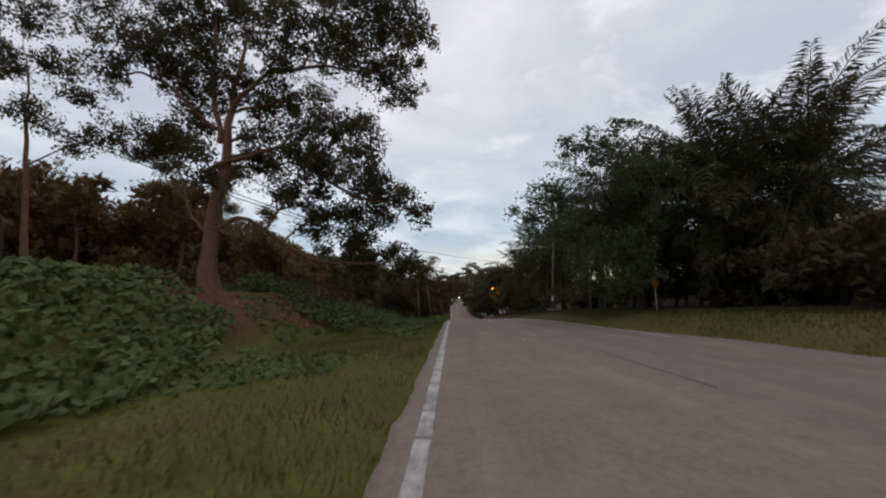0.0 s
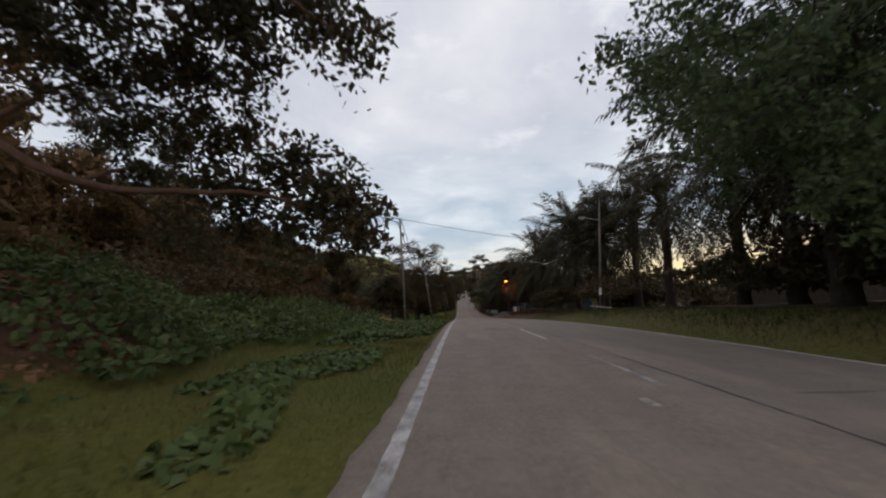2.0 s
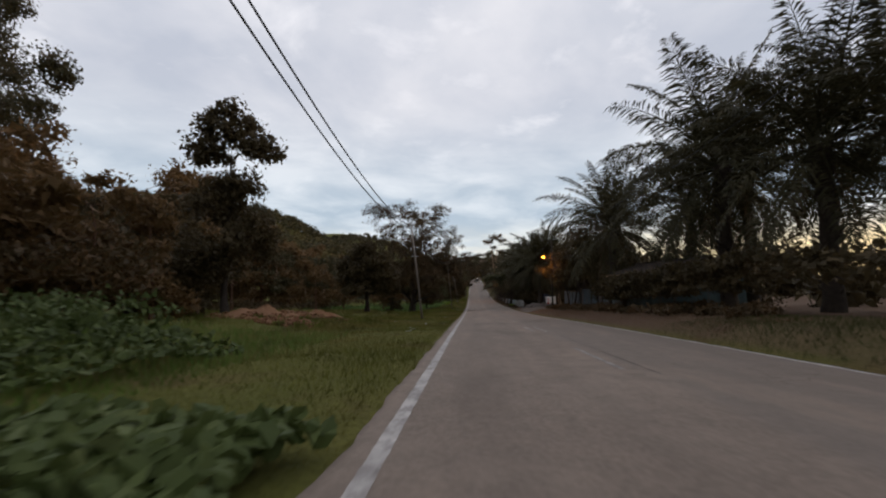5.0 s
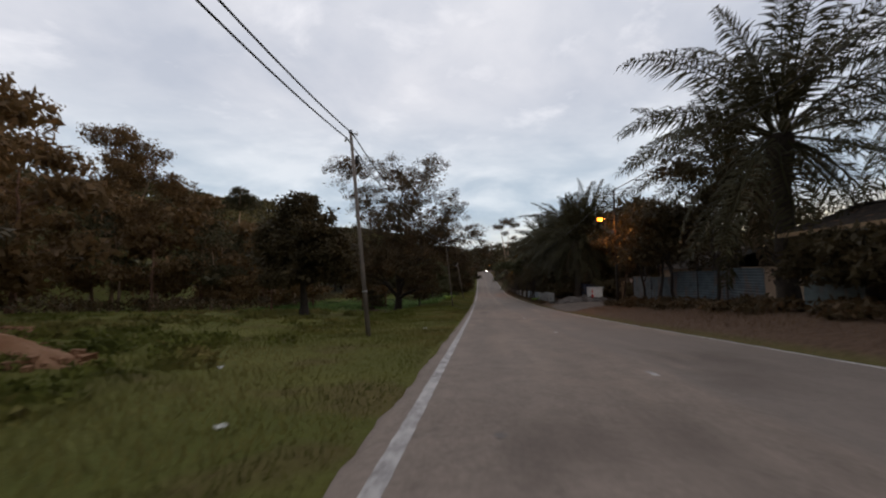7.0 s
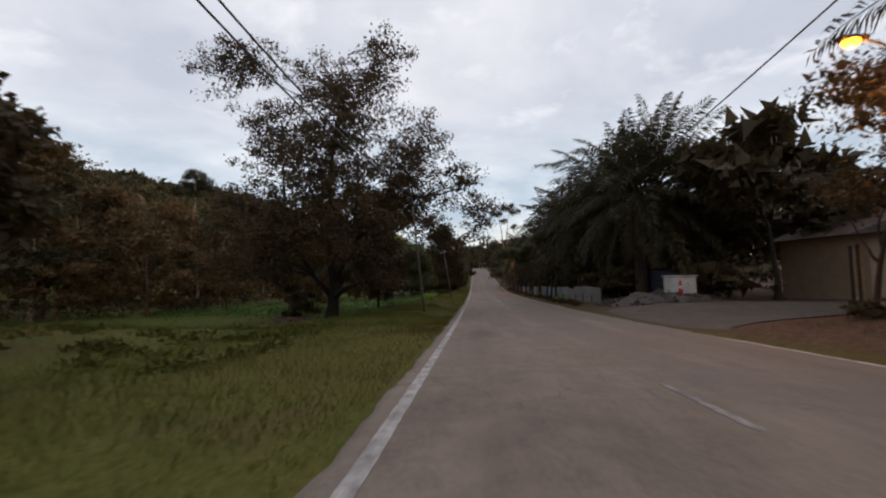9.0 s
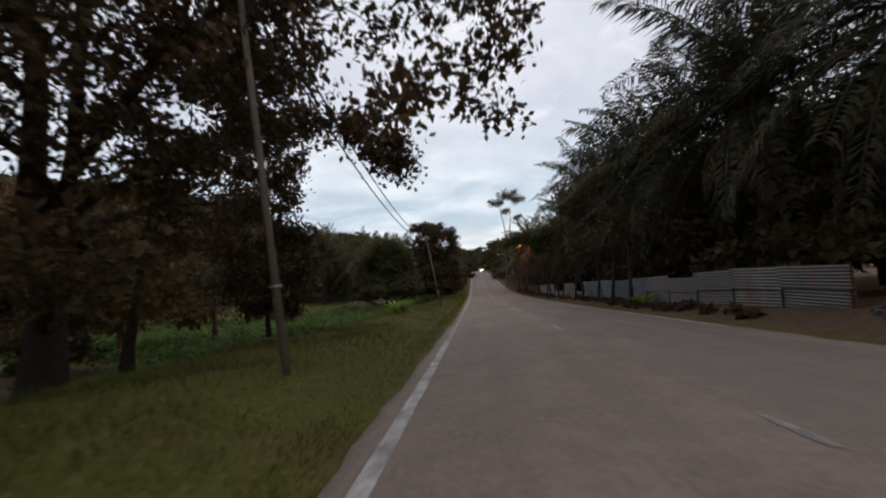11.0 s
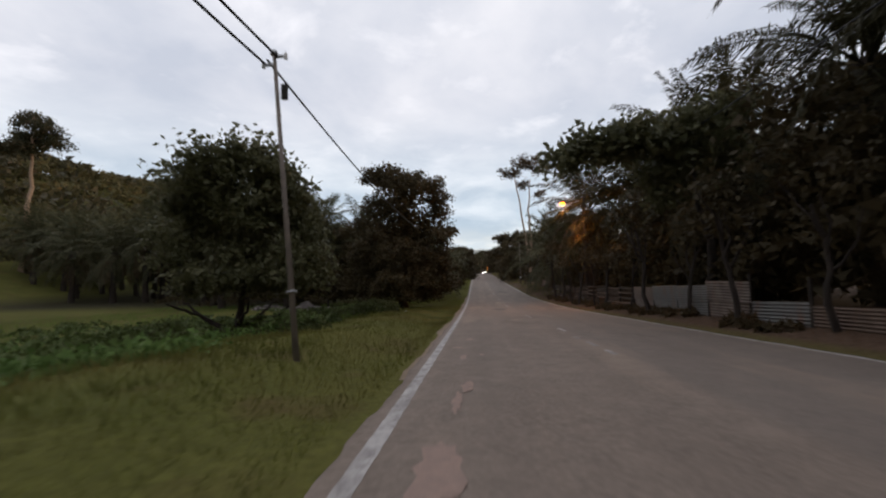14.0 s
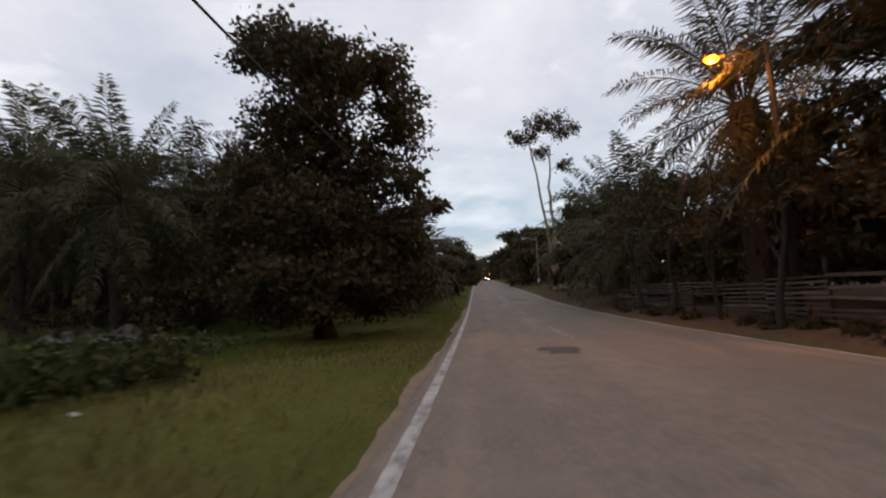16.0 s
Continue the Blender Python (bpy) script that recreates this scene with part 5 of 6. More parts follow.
for i, (x, y, h) in enumerate(((-17.2, 176, 6.9), (-16.1, 181, 7.4), (-26, 184, 8.0), (-22, 190, 7.4), (-12.0, 184, 7.0), (-32, 188, 7.4), (-24.9, 178.1, 8.4), (-5.6, 189, 3.6), (-6.0, 197, 4.0), (-6.4, 206, 3.8), (10.4, 182, 4.2), (11, 192, 4.4))):
    palm(x, y, h, 500 + i, 1.2, 42, 6, "oil palm at the edge of the plantation, grey-green fronds", r=0.3, fronds=FRONDS_PALE)
rng_p = random.Random(77)
for row, n in ((0, 15), (1, 13)):
    for i in range(n):
        palm(-27 - 4.0 * i - 2.0 * row + rng_p.uniform(-1, 1), 186 + 1.6 * i + 10 * row + rng_p.uniform(-3, 4), rng_p.uniform(7.2, 9.6), 600 + i + 40 * row, 1.35, 30, 4, "low dark oil palm in the plantation row", fronds=FRONDS_FAR)


# ---- hillside canopy, hedges and vines ----
def foliage_stuff(name, label, seed, centres, radius, per, leaf, material, category, flatten=0.75, kind="stuff"):
    """Many clumps of leaves in one mesh."""
    rng = np.random.default_rng(seed)
    n, per, leaf = len(centres), int(1.7 * per), 0.82 * leaf
    r = radius * rng.uniform(0.6, 1.3, n)
    p = unit(rng.normal(size=(n, per, 3))) * rng.uniform(0.55, 1.0, (n, per, 1))
    p[..., 2] = np.abs(p[..., 2]) * 0.9 - 0.12
    at = (np.asarray(centres)[:, None] + p * r[:, None, None] * (1, 1, flatten)).reshape(-1, 3)
    way = unit(rng.normal(size=(len(at), 3)) + (0, 0, -0.2))
    ln = leaf * rng.uniform(0.6, 1.4, len(at))
    v, f = blades(rng, at, way, ln, ln * rng.uniform(0.28, 0.42, len(at)), True)
    return tagged(piece(name, mesh_of(name, v, f, material)), label, category, kind=kind)


def canopy(seed, n, x0, x1, y0, y1, radius, lift):
    rng = np.random.default_rng(seed)
    x, y = rng.uniform(x0, x1, n), rng.uniform(y0, y1, n)
    return np.stack([x, y, ground_z(x, y) + lift * rng.uniform(0.5, 1.3, n)], 1)


foliage_stuff("hill_woodland", "distant wooded hillside in dull green and rust", 1, np.concatenate([canopy(1, 420, -170, -62, 60, 165, 4, 4.5), canopy(61, 700, -180, -94, 165, 420, 4, 4.5)]), 4.4, 33, 1.7, M_LEAF_HILL, "woodland")
foliage_stuff("hill_woodland", "distant dark green wooded ridge", 2, canopy(2, 900, -230, -100, 100, 620, 4, 5.0), 5.2, 25, 2.8, M_LEAF_GUM, "woodland")
foliage_stuff("far_woodland", "far wooded rise closing the road", 3, canopy(3, 650, -200, 200, 560, 860, 6, 6.0), 7.0, 28, 3.4, M_LEAF_GUM, "woodland")
foliage_stuff("far_woodland", "far trees behind the plantation", 4, canopy(4, 620, 42, 150, 0, 430, 5, 2.0), 4.0, 24, 2.0, M_LEAF_DARK, "woodland")


foliage_stuff("dark_wood", "dark tangled wood behind the zinc fence", 5, np.concatenate([canopy(5, 340, 15.5, 36, 114, 188, 3, 6.0), canopy(9, 60, 28, 40, 84, 114, 3, 4.0)]), 2.8, 46, 1.05, M_LEAF_DARK, "woodland")
foliage_stuff("dark_wood", "dark wood behind the oil palms", 6, canopy(6, 150, 27, 44, 2, 44, 3, 3.2), 2.6, 50, 0.9, M_LEAF_DARK, "woodland")
foliage_stuff("dark_wood", "dark plantation growth below the hill", 7, np.concatenate([canopy(7, 330, -96, -36, 216, 310, 3, 4.5), canopy(8, 130, -40, -12, 198, 262, 3, 3.0)]), 3.2, 44, 1.1, M_LEAF_DARK, "woodland")


def low_growth(seed, n, x0, x1, y0, y1, lift):
    return canopy(seed, n, x0, x1, y0, y1, 1, lift)


UNDER = low_growth(11, 620, 12.4, 24, 10, 84, 1.7)
UNDER = UNDER[~((UNDER[:, 0] > 11.9) & (UNDER[:, 1] > 66) & (UNDER[:, 1] < 86))]
UNDER = UNDER[~((UNDER[:, 0] > 13.8) & (UNDER[:, 1] > 46) & (UNDER[:, 1] < 67))]
foliage_stuff("undergrowth", "dark tangled undergrowth under the palms", 11, UNDER, 1.0, 40, 0.36, M_LEAF_DARK, "bushes")
foliage_stuff("hedge", "dark leafy hedge before the zinc shed", 28, low_growth(28, 130, 10.8, 12.0, 62, 80.5, 1.7), 0.85, 60, 0.26, M_LEAF_DARK, "hedge")
foliage_stuff("undergrowth", "dark undergrowth behind the zinc fence", 12, low_growth(12, 560, 9.8, 17, 115.6, 182, 1.5), 1.1, 40, 0.38, M_LEAF_DARK, "bushes")
foliage_stuff("undergrowth", "dark growth between the plantation palms", 21, low_growth(21, 260, -98, -24, 206, 232, 3.0), 2.4, 40, 0.6, M_LEAF_DARK, "bushes")
foliage_stuff("undergrowth", "tall dark thicket under the palms behind the fence", 25, low_growth(25, 420, 11.2, 17, 117, 182, 3.6), 1.5, 40, 0.4, M_LEAF_DARK, "bushes")
foliage_stuff("undergrowth", "low dark shrubs under the roadside trees", 13, low_growth(13, 380, -30, -3.2, 174.5, 240, 0.9), 1.1, 50, 0.28, M_LEAF_DARK, "bushes")
foliage_stuff("undergrowth", "brown shrubby undergrowth at the woodland edge", 14, low_growth(14, 430, -38, -14, 34, 66, 2.2), 1.7, 46, 0.34, M_LEAF_BROWN, "bushes")
foliage_stuff("undergrowth", "low shrubs at the back of the clearing", 15, low_growth(15, 220, -60, -26, 84, 160, 0.8), 1.3, 54, 0.32, M_LEAF_BROWN, "bushes")
foliage_stuff("weed_bushes", "green weedy bushes in the wet meadow", 16, low_growth(16, 330, -34, -5.2, 120, 151, 0.0), 0.78, 60, 0.2, M_LEAF_MEADOW, "bushes", 0.62)
foliage_stuff("weed_bushes", "dark hummocks of creeper in the wet meadow", 26, low_growth(26, 80, -26, -7.0, 138, 160, 0.1), 1.05, 90, 0.19, M_LEAF_PLANT, "bushes")
foliage_stuff("weed_bushes", "rough olive weeds in the clearing", 27, low_growth(27, 260, -36, -4.6, 68, 106, 0.0), 0.5, 46, 0.2, M_GRASS, "weeds", 0.55)


def creeper(name, label, seed, n, x0, x1, y0, y1, leaf, lift, material, keep=None):
    """Broad leaves of a creeper lying over the ground, each bent along its middle."""
    rng = np.random.default_rng(seed)
    x, y = rng.uniform(x0, x1, n), rng.uniform(y0, y1, n)
    if keep is not None:
        k = keep(x, y)
        x, y = x[k], y[k]
    n = len(x)
    swell = 0.5 + 0.5 * ripple(1.7 * x, 1.7 * y)
    z = ground_z(x, y) + lift * (0.25 + 0.75 * swell) * rng.uniform(0.55, 1.0, n)
    nrm = unit(rng.normal(size=(n, 3)) * 0.7 + (0.15, -0.35, 1.0))
    a = unit(np.cross(nrm, rng.normal(size=(n, 3))))
    b = np.cross(nrm, a)
    s = (leaf * rng.uniform(0.55, 1.25, n))[:, None]
    c = np.stack([x, y, z], 1)
    sink = -nrm * s * 0.22
    v = np.stack([c - a * s * 0.5, c - a * s * 0.35 + b * s * 0.5 + sink, c + a * s * 0.2 + b * s * 0.45 + sink, c + a * s * 0.6, c + a * s * 0.2 - b * s * 0.45 + sink, c - a * s * 0.35 - b * s * 0.5 + sink], 1).reshape(-1, 3)
    i = 6 * np.arange(n)[:, None]
    f = np.concatenate([i + [0, 3, 2, 1], i + [0, 5, 4, 3]])
    return tagged(piece(name, mesh_of(name, v, f, material)), label, "creeper", kind="stuff")


creeper("creeper_patch", "broad-leaved green creeper covering the verge", 1, 11500, -5.6, -0.45, 34, 48.5, 0.185, 0.5, M_LEAF_PLANT, lambda x, y: (x < -0.6 - 0.16 * np.sin(y * 1.9) - 0.1 * np.sin(y * 5.3) - 2.4 * (1 - ss(33, 37.0, y))) & (x > -4.4 - 0.8 * ripple(x, y) + 0.05 * (y - 40)))
creeper("creeper_patch", "leafy vines draped over the earth bank", 2, 7000, -15, -4.2, 2, 17, 0.21, 0.8, M_LEAF_PLANT, lambda x, y: x < -4.6 - 0.32 * (y - 9) * (y > 9))
creeper("creeper_patch", "low creeper leaves on the grass verge", 3, 1700, -6.0, -1.6, 3.5, 15, 0.13, 0.14, M_LEAF_PLANT, lambda x, y: (ripple(x, y) > 0.0) & (x < -2.3))
creeper("creeper_patch", "matted dark vines over the bank beside the wood", 4, 12000, -17, -5.0, 25, 56, 0.2, 0.75, M_LEAF_PLANT, lambda x, y: (x < -5.6 - 0.9 * np.sin(0.45 * y) + 0.06 * (y - 25)) & (y > 26 + 0.5 * (x + 6) * -1 - 2) & ((y < 34) | (ripple(0.9 * x, 0.7 * y) > -0.1)))
creeper("creeper_patch", "creeper runners with broad leaves in the verge grass", 7, 2200, -4.2, -1.0, 21, 35, 0.16, 0.2, M_LEAF_PLANT, lambda x, y: (np.abs(x + 2.3 + 0.5 * np.sin(0.8 * y)) < 0.5) | (ripple(1.4 * x, 1.1 * y) > 0.35))
creeper("creeper_patch", "sparse weeds on the red cut bank", 8, 700, -9.5, -5.4, 15, 29, 0.2, 0.2, M_LEAF_PLANT, lambda x, y: ripple(2 * x, 2 * y) > 0.2)
creeper("creeper_patch", "creeping weeds on the wet meadow", 5, 2600, -26, -5.5, 118, 148, 0.22, 0.16, M_LEAF_MEADOW, lambda x, y: ripple(0.8 * x, 0.6 * y) > 0.05)
creeper("creeper_patch", "weedy leaves beside the ditch", 6, 5200, -17, -6.2, 158, 170, 0.12, 0.5, M_LEAF_PLANT, lambda x, y: ripple(0.9 * x, 0.9 * y) > -0.3)
foliage_stuff("weed_bushes", "dark green vine hummocks on the bank", 17, low_growth(17, 105, -15, -6.0, 26, 56, 0.5), 1.1, 90, 0.2, M_LEAF_PLANT, "bushes")
foliage_stuff("weed_bushes", "dark green vine hummocks beside the mango tree", 18, low_growth(18, 20, -12.5, -6.5, 160, 168, 0.2), 0.8, 110, 0.18, M_LEAF_PLANT, "bushes")
foliage_stuff("dry_weeds", "dry brown weeds along the zinc fence", 19, low_growth(19, 95, 7.9, 8.5, 116, 180, 0.05), 0.33, 60, 0.2, M_LEAF_BROWN, "weeds")
foliage_stuff("dry_weeds", "dry brown brush along the trodden verge", 20, low_growth(20, 110, 9.6, 12.5, 60, 98, 0.15), 0.6, 60, 0.22, M_LEAF_BROWN, "weeds")


foliage_stuff("weed_bushes", "dark leafy weed clumps round the low tree", 22, [(x + 0.5 * math.sin(7 * i), y + 0.6 * math.cos(5 * i), float(ground_z(x, y)) + 0.12 * (i % 3)) for i in range(9) for x, y in ((-11.2, 150.4), (-11.9, 151.6), (-13.4, 152.6), (-5.6, 151.2), (-6.0, 154.2), (-9.0, 156.5), (-12.0, 157.5), (-5.3, 160.6), (-8.6, 165.6), (-10.5, 166.6))], 0.72, 110, 0.17, M_LEAF_PLANT, "bushes")
rng_w = random.Random(8)
WEEDS = []
for i in range(64):
    q = rng_w.random()
    x, y = -10.4 + 6.2 * q**0.8 + rng_w.gauss(0, 0.5), 149.5 + 14.0 * q + rng_w.gauss(0, 0.9)
    WEEDS.append((x, y, float(ground_z(x, y)) + rng_w.uniform(-0.1, 0.4)))
# lower weeds behind the bank crest, partly standing in for the ditch's shadow
for i in range(46):
    q = rng_w.random()
    x, y = -4.5 - 1.6 * q - 2.6 * rng_w.random() ** 1.6, 148.8 + 8.0 * q + rng_w.gauss(0, 0.4)
    WEEDS.append((x, y, float(ground_z(x, y)) + rng_w.uniform(-0.35, -0.05)))
foliage_stuff("weed_bushes", "dark tangled weeds along the shallow ditch", 24, WEEDS, 0.85, 90, 0.17, M_GRASS_SHADED, "bushes")
foliage_stuff("weed_bushes", "brushy weeds growing over the soil heap", 23, low_growth(23, 110, -15.5, -5.4, 65, 80, 0.0), 0.42, 60, 0.18, M_GRASS, "bushes")


# ---- grass ----
def grass(name, label, seed, n, x0, x1, y0, y1, tall, material, near=None, keep=None):
    rng = np.random.default_rng(seed)
    q = rng.uniform(0, 1, n) ** (near or 1.0)
    x = x1 + (x0 - x1) * q if near else rng.uniform(x0, x1, n)
    y = rng.uniform(y0, y1, n)
    k = (x < -0.30 - 0.12 * np.sin(2.2 * y) - 0.1 * np.sin(5.1 * y)) | (x > 7.38)
    k &= ~on_soil(x, y)
    if keep is not None:
        k &= keep(x, y)
    x, y = x[k], y[k]
    n = len(x)
    h = tall * rng.uniform(0.45, 1.25, n) * (0.75 + 0.35 * ripple(0.9 * x, 0.7 * y)) * (0.45 + 0.55 * np.clip(np.abs(np.where(x < 0, -0.35 - x, x - 7.3)) / 1.2, 0, 1))
    a = rng.uniform(0, 6.28, n)
    w = 0.007 + 0.04 * h * 0.25
    at = np.stack([x, y, ground_z(x, y) - 0.01], 1)
    side = np.stack([np.cos(a), np.sin(a), 0 * a], 1) * w[:, None]
    tip = np.stack([rng.normal(size=n) * 0.38, rng.normal(size=n) * 0.38, np.ones(n)], 1) * h[:, None]
    v = np.stack([at - side, at + side, at + tip], 1).reshape(-1, 3)
    return tagged(piece(name, mesh_of(name, v, np.arange(3 * n).reshape(n, 3), material)), label, "grass", kind="stuff")


grass("grass", "short worn verge grass along the road", 1, 112000, -7.5, -0.3, 0.5, 110, 0.2, M_GRASS, 1.35, lambda x, y: ~((x < -4.5) & (y < 16)) & ~((x > -1.3) & (y > 35.5) & (y < 48)))
grass("grass", "verge grass along the meadow", 2, 90000, -7.5, -0.3, 100, 190, 0.2, M_GRASS, 1.35, lambda x, y: (y < 136) | (x < -0.40 - 0.08 * np.maximum(0, np.sin(0.55 * y) + 0.4 * np.sin(1.9 * y) + 0.35)))
grass("grass", "lush green grass of the low meadow", 3, 62000, -34, -5.0, 104, 182, 0.32, M_GRASS_LUSH, None, lambda x, y: ripple(0.5 * x, 0.4 * y) > -0.55)
grass("grass", "pale green grass between the vines", 9, 22000, -13.0, -4.0, 33, 62, 0.36, M_GRASS_LUSH, None, None)
grass("grass", "rough grass in the clearing", 4, 42000, -32, -5.0, 56, 104, 0.3, M_GRASS, None, lambda x, y: ripple(0.5 * x, 0.45 * y) > -0.35)
grass("grass", "dim grass verge under the palms", 5, 32000, 7.38, 12.5, 2, 62, 0.2, M_GRASS_SHADED, None, None)
grass("grass", "dry trampled grass before the zinc fence", 6, 36000, 7.38, 11.0, 58, 185, 0.16, M_GRASS_DRY, None, lambda x, y: (np.abs(y - 105) > 7))
grass("grass", "distant verge grass", 7, 26000, -5, -0.4, 188, 330, 0.35, M_GRASS, None, None)
grass("grass", "distant verge grass on the far side", 8, 20000, 7.38, 11, 182, 330, 0.3, M_GRASS, None, None)


# ---- poles and wires ----
def utility_pole(x, y, top, lean=(0, 0), label="weathered round utility pole carrying two cables", r=0.09, bar=False):
    base = Vector(up(x, y, -0.3))
    ob = thing("utility_pole", tuple(base), label, "utility pole", "poles along the verge")
    h = top - base.z
    tip = Vector((lean[0], lean[1], h))
    part("shaft", rod(bmesh.new(), (0, 0, 0), tip, r, 0.67 * r, 12), M_POLE, ob, smooth=True)
    part("cap", rod(bmesh.new(), tip * 0.995, tip * 1.005, 0.085, 0.07, 12), M_STEEL, ob)
    for k, s in ((0.985, 1), (0.955, -1)):
        p = tip * k
        part("bracket", boxed((0.30, 0.05, 0.05), p + Vector((0.12 * s, 0, 0))), M_STEEL, ob)
        part("insulator", rod(bmesh.new(), p + Vector((0.25 * s, 0, -0.06)), p + Vector((0.25 * s, 0, 0.07)), 0.045, 0.03, 8), M_WHITE, ob)
    part("fuse_box", boxed((0.12, 0.1, 0.32), tip * 0.85 + Vector((0.16, 0, 0)), bevel=0.01), M_DARK, ob)
    if bar:
        part("crossbar", boxed((0.62, 0.05, 0.05), tip * 0.66), M_STEEL, ob)
    part("band", rod(bmesh.new(), tip * 0.22, tip * 0.225, 0.1, 0.1, 12), M_STEEL, ob)
    return base + tip


def cable(a, b, sag, r=0.027, label="black overhead cable sagging between poles"):
    a, b = Vector(a), Vector(b)
    pts = [a.lerp(b, t) - Vector((0, 0, sag * 4 * t * (1 - t))) for t in np.linspace(0, 1, 25)]
    t = Tubes()
    t.add([tuple(p) for p in pts], np.full(25, r), 5)
    return tagged(piece("overhead_cable", t.mesh("overhead_cable", M_WIRE)), label, "cable", "overhead cables")


P0 = Vector((-21, 18, 11.0))
P1 = utility_pole(-3.05, 46.9, 6.65, (-0.35, 0.9))
P2 = utility_pole(-3.25, 80.4, 5.62, (-1.2, 1.7), "leaning weathered utility pole carrying two cables", bar=True)
P3 = utility_pole(-2.2, 112.0, 3.8, (-0.75, 0.1), r=0.068)
P4 = utility_pole(-2.15, 142.8, 2.1, (-1.15, 1.4), "thin leaning utility pole on the grass verge", r=0.058)
P5 = Vector((-3.7, 175.5, 2.2))
for a, b, sag in ((P0, P1, 0.5), (P1, P2, 1.2), (P2, P3, 1.1), (P3, P4, 1.2)):
    d = Vector((0.08, 0, -0.1)), Vector((-0.17, 0, -0.26))
    cable(a + d[0], b + d[0], sag)
    cable(a + d[1], b + d[1], sag)
cable(P4 + Vector((-0.15, 0, -0.15)), P5, 0.6)


def street_lamp(x, y, top, arm, lit, label, lean=(0, 0), skin=None, at_=0.93):
    base = Vector(up(x, y, -0.3))
    ob = thing("street_lamp", tuple(base), label, "street lamp", "street lamps")
    tip = Vector((lean[0], lean[1], top + 0.6 - base.z))
    part("pole", rod(bmesh.new(), (0, 0, 0), tip, 0.11, 0.07, 12), skin or M_POLE, ob, smooth=True)
    if skin is None:
        part("band", rod(bmesh.new(), tip * 0.16, tip * 0.22, 0.115, 0.11, 12), M_WHITE, ob, "white painted band")
    root = tip * at_
    end = root + Vector((-arm, 0, 0.25))
    part("arm", rod(bmesh.new(), root, end, 0.035, 0.028, 8), skin or M_STEEL, ob)
    bm = bmesh.new()
    box(bm, (0.62, 0.24, 0.12), end + Vector((-0.25, 0, 0.03)), bevel=0.04)
    head = part("lamp_head", bm, skin or M_STEEL, ob)
    bm = bmesh.new()
    bmesh.ops.create_uvsphere(bm, u_segments=14, v_segments=8, radius=1.0, matrix=Matrix.Translation(end + Vector((-0.28, 0, -0.05))) @ Matrix.Diagonal((0.19, 0.13, 0.12, 1)))
    part("lamp_glass", bm, M_SODIUM if lit else M_DEAD, head, "glowing orange glass" if lit else "", smooth=True)
    if lit:
        l = bpy.data.lights.new("sodium_lamp", "POINT")
        l.energy, l.color, l.shadow_soft_size = lit, (1.0, 0.36, 0.04), 0.12
        lo = new("sodium_lamp", l)
        lo.location = base + end + Vector((-0.28, 0, -0.2))
    return base + tip


S1 = street_lamp(12.0, 53.4, 8.0, 1.2, 0, "tall unlit street lamp on a grey pole beside the palms", (0.95, 1.3), None, 0.84)
S2 = street_lamp(10.1, 95.75, 4.9, 0.7, 380, "lit sodium street lamp beside a dark tree", (0, 0), M_BARK_DARK, 0.735)
S3 = street_lamp(8.9, 167.5, 2.65, 1.2, 780, "lit orange street lamp among palm fronds", (0, 0), M_BARK_DARK)
S4 = street_lamp(9.1, 215.5, 3.9, 1.5, 0, "grey street lamp with curved arm on the verge")
S5 = street_lamp(10.9, 262, 3.8, 1.3, 160, "distant lit orange street lamp")
S6 = street_lamp(9.4, 390, 6.8, 1.3, 160, "distant lit orange street lamp")
cable(P1, (12.75, 54.5, 4.9), 0.25, 0.017)
cable(S1, (16.0, 4.0, 9.2), 0.4)
cable(S1, S2, 0.8)
cable(S2, S3, 1.6)
cable(S3, S4, 0.8)
cable(S2, (17.5, 92.0, 6.2), 0.2, 0.017)


# ---- sheds and fences ----
def sheet_mesh(w, h, waves, amp, material):
    """A corrugated sheet, ridges lying along its width, standing on z = 0 in the xz plane."""
    n = waves * 4
    z = np.linspace(0, h, n + 1)
    y = amp * np.sin(np.linspace(0, waves * 2 * np.pi, n + 1))
    v = np.concatenate([np.stack([np.full(n + 1, s * w / 2), y, z], 1) for s in (-1, 1)])
    i = np.arange(n)[:, None]
    return mesh_of("panel", v, i + [0, n + 1, n + 2, 1], material, True)


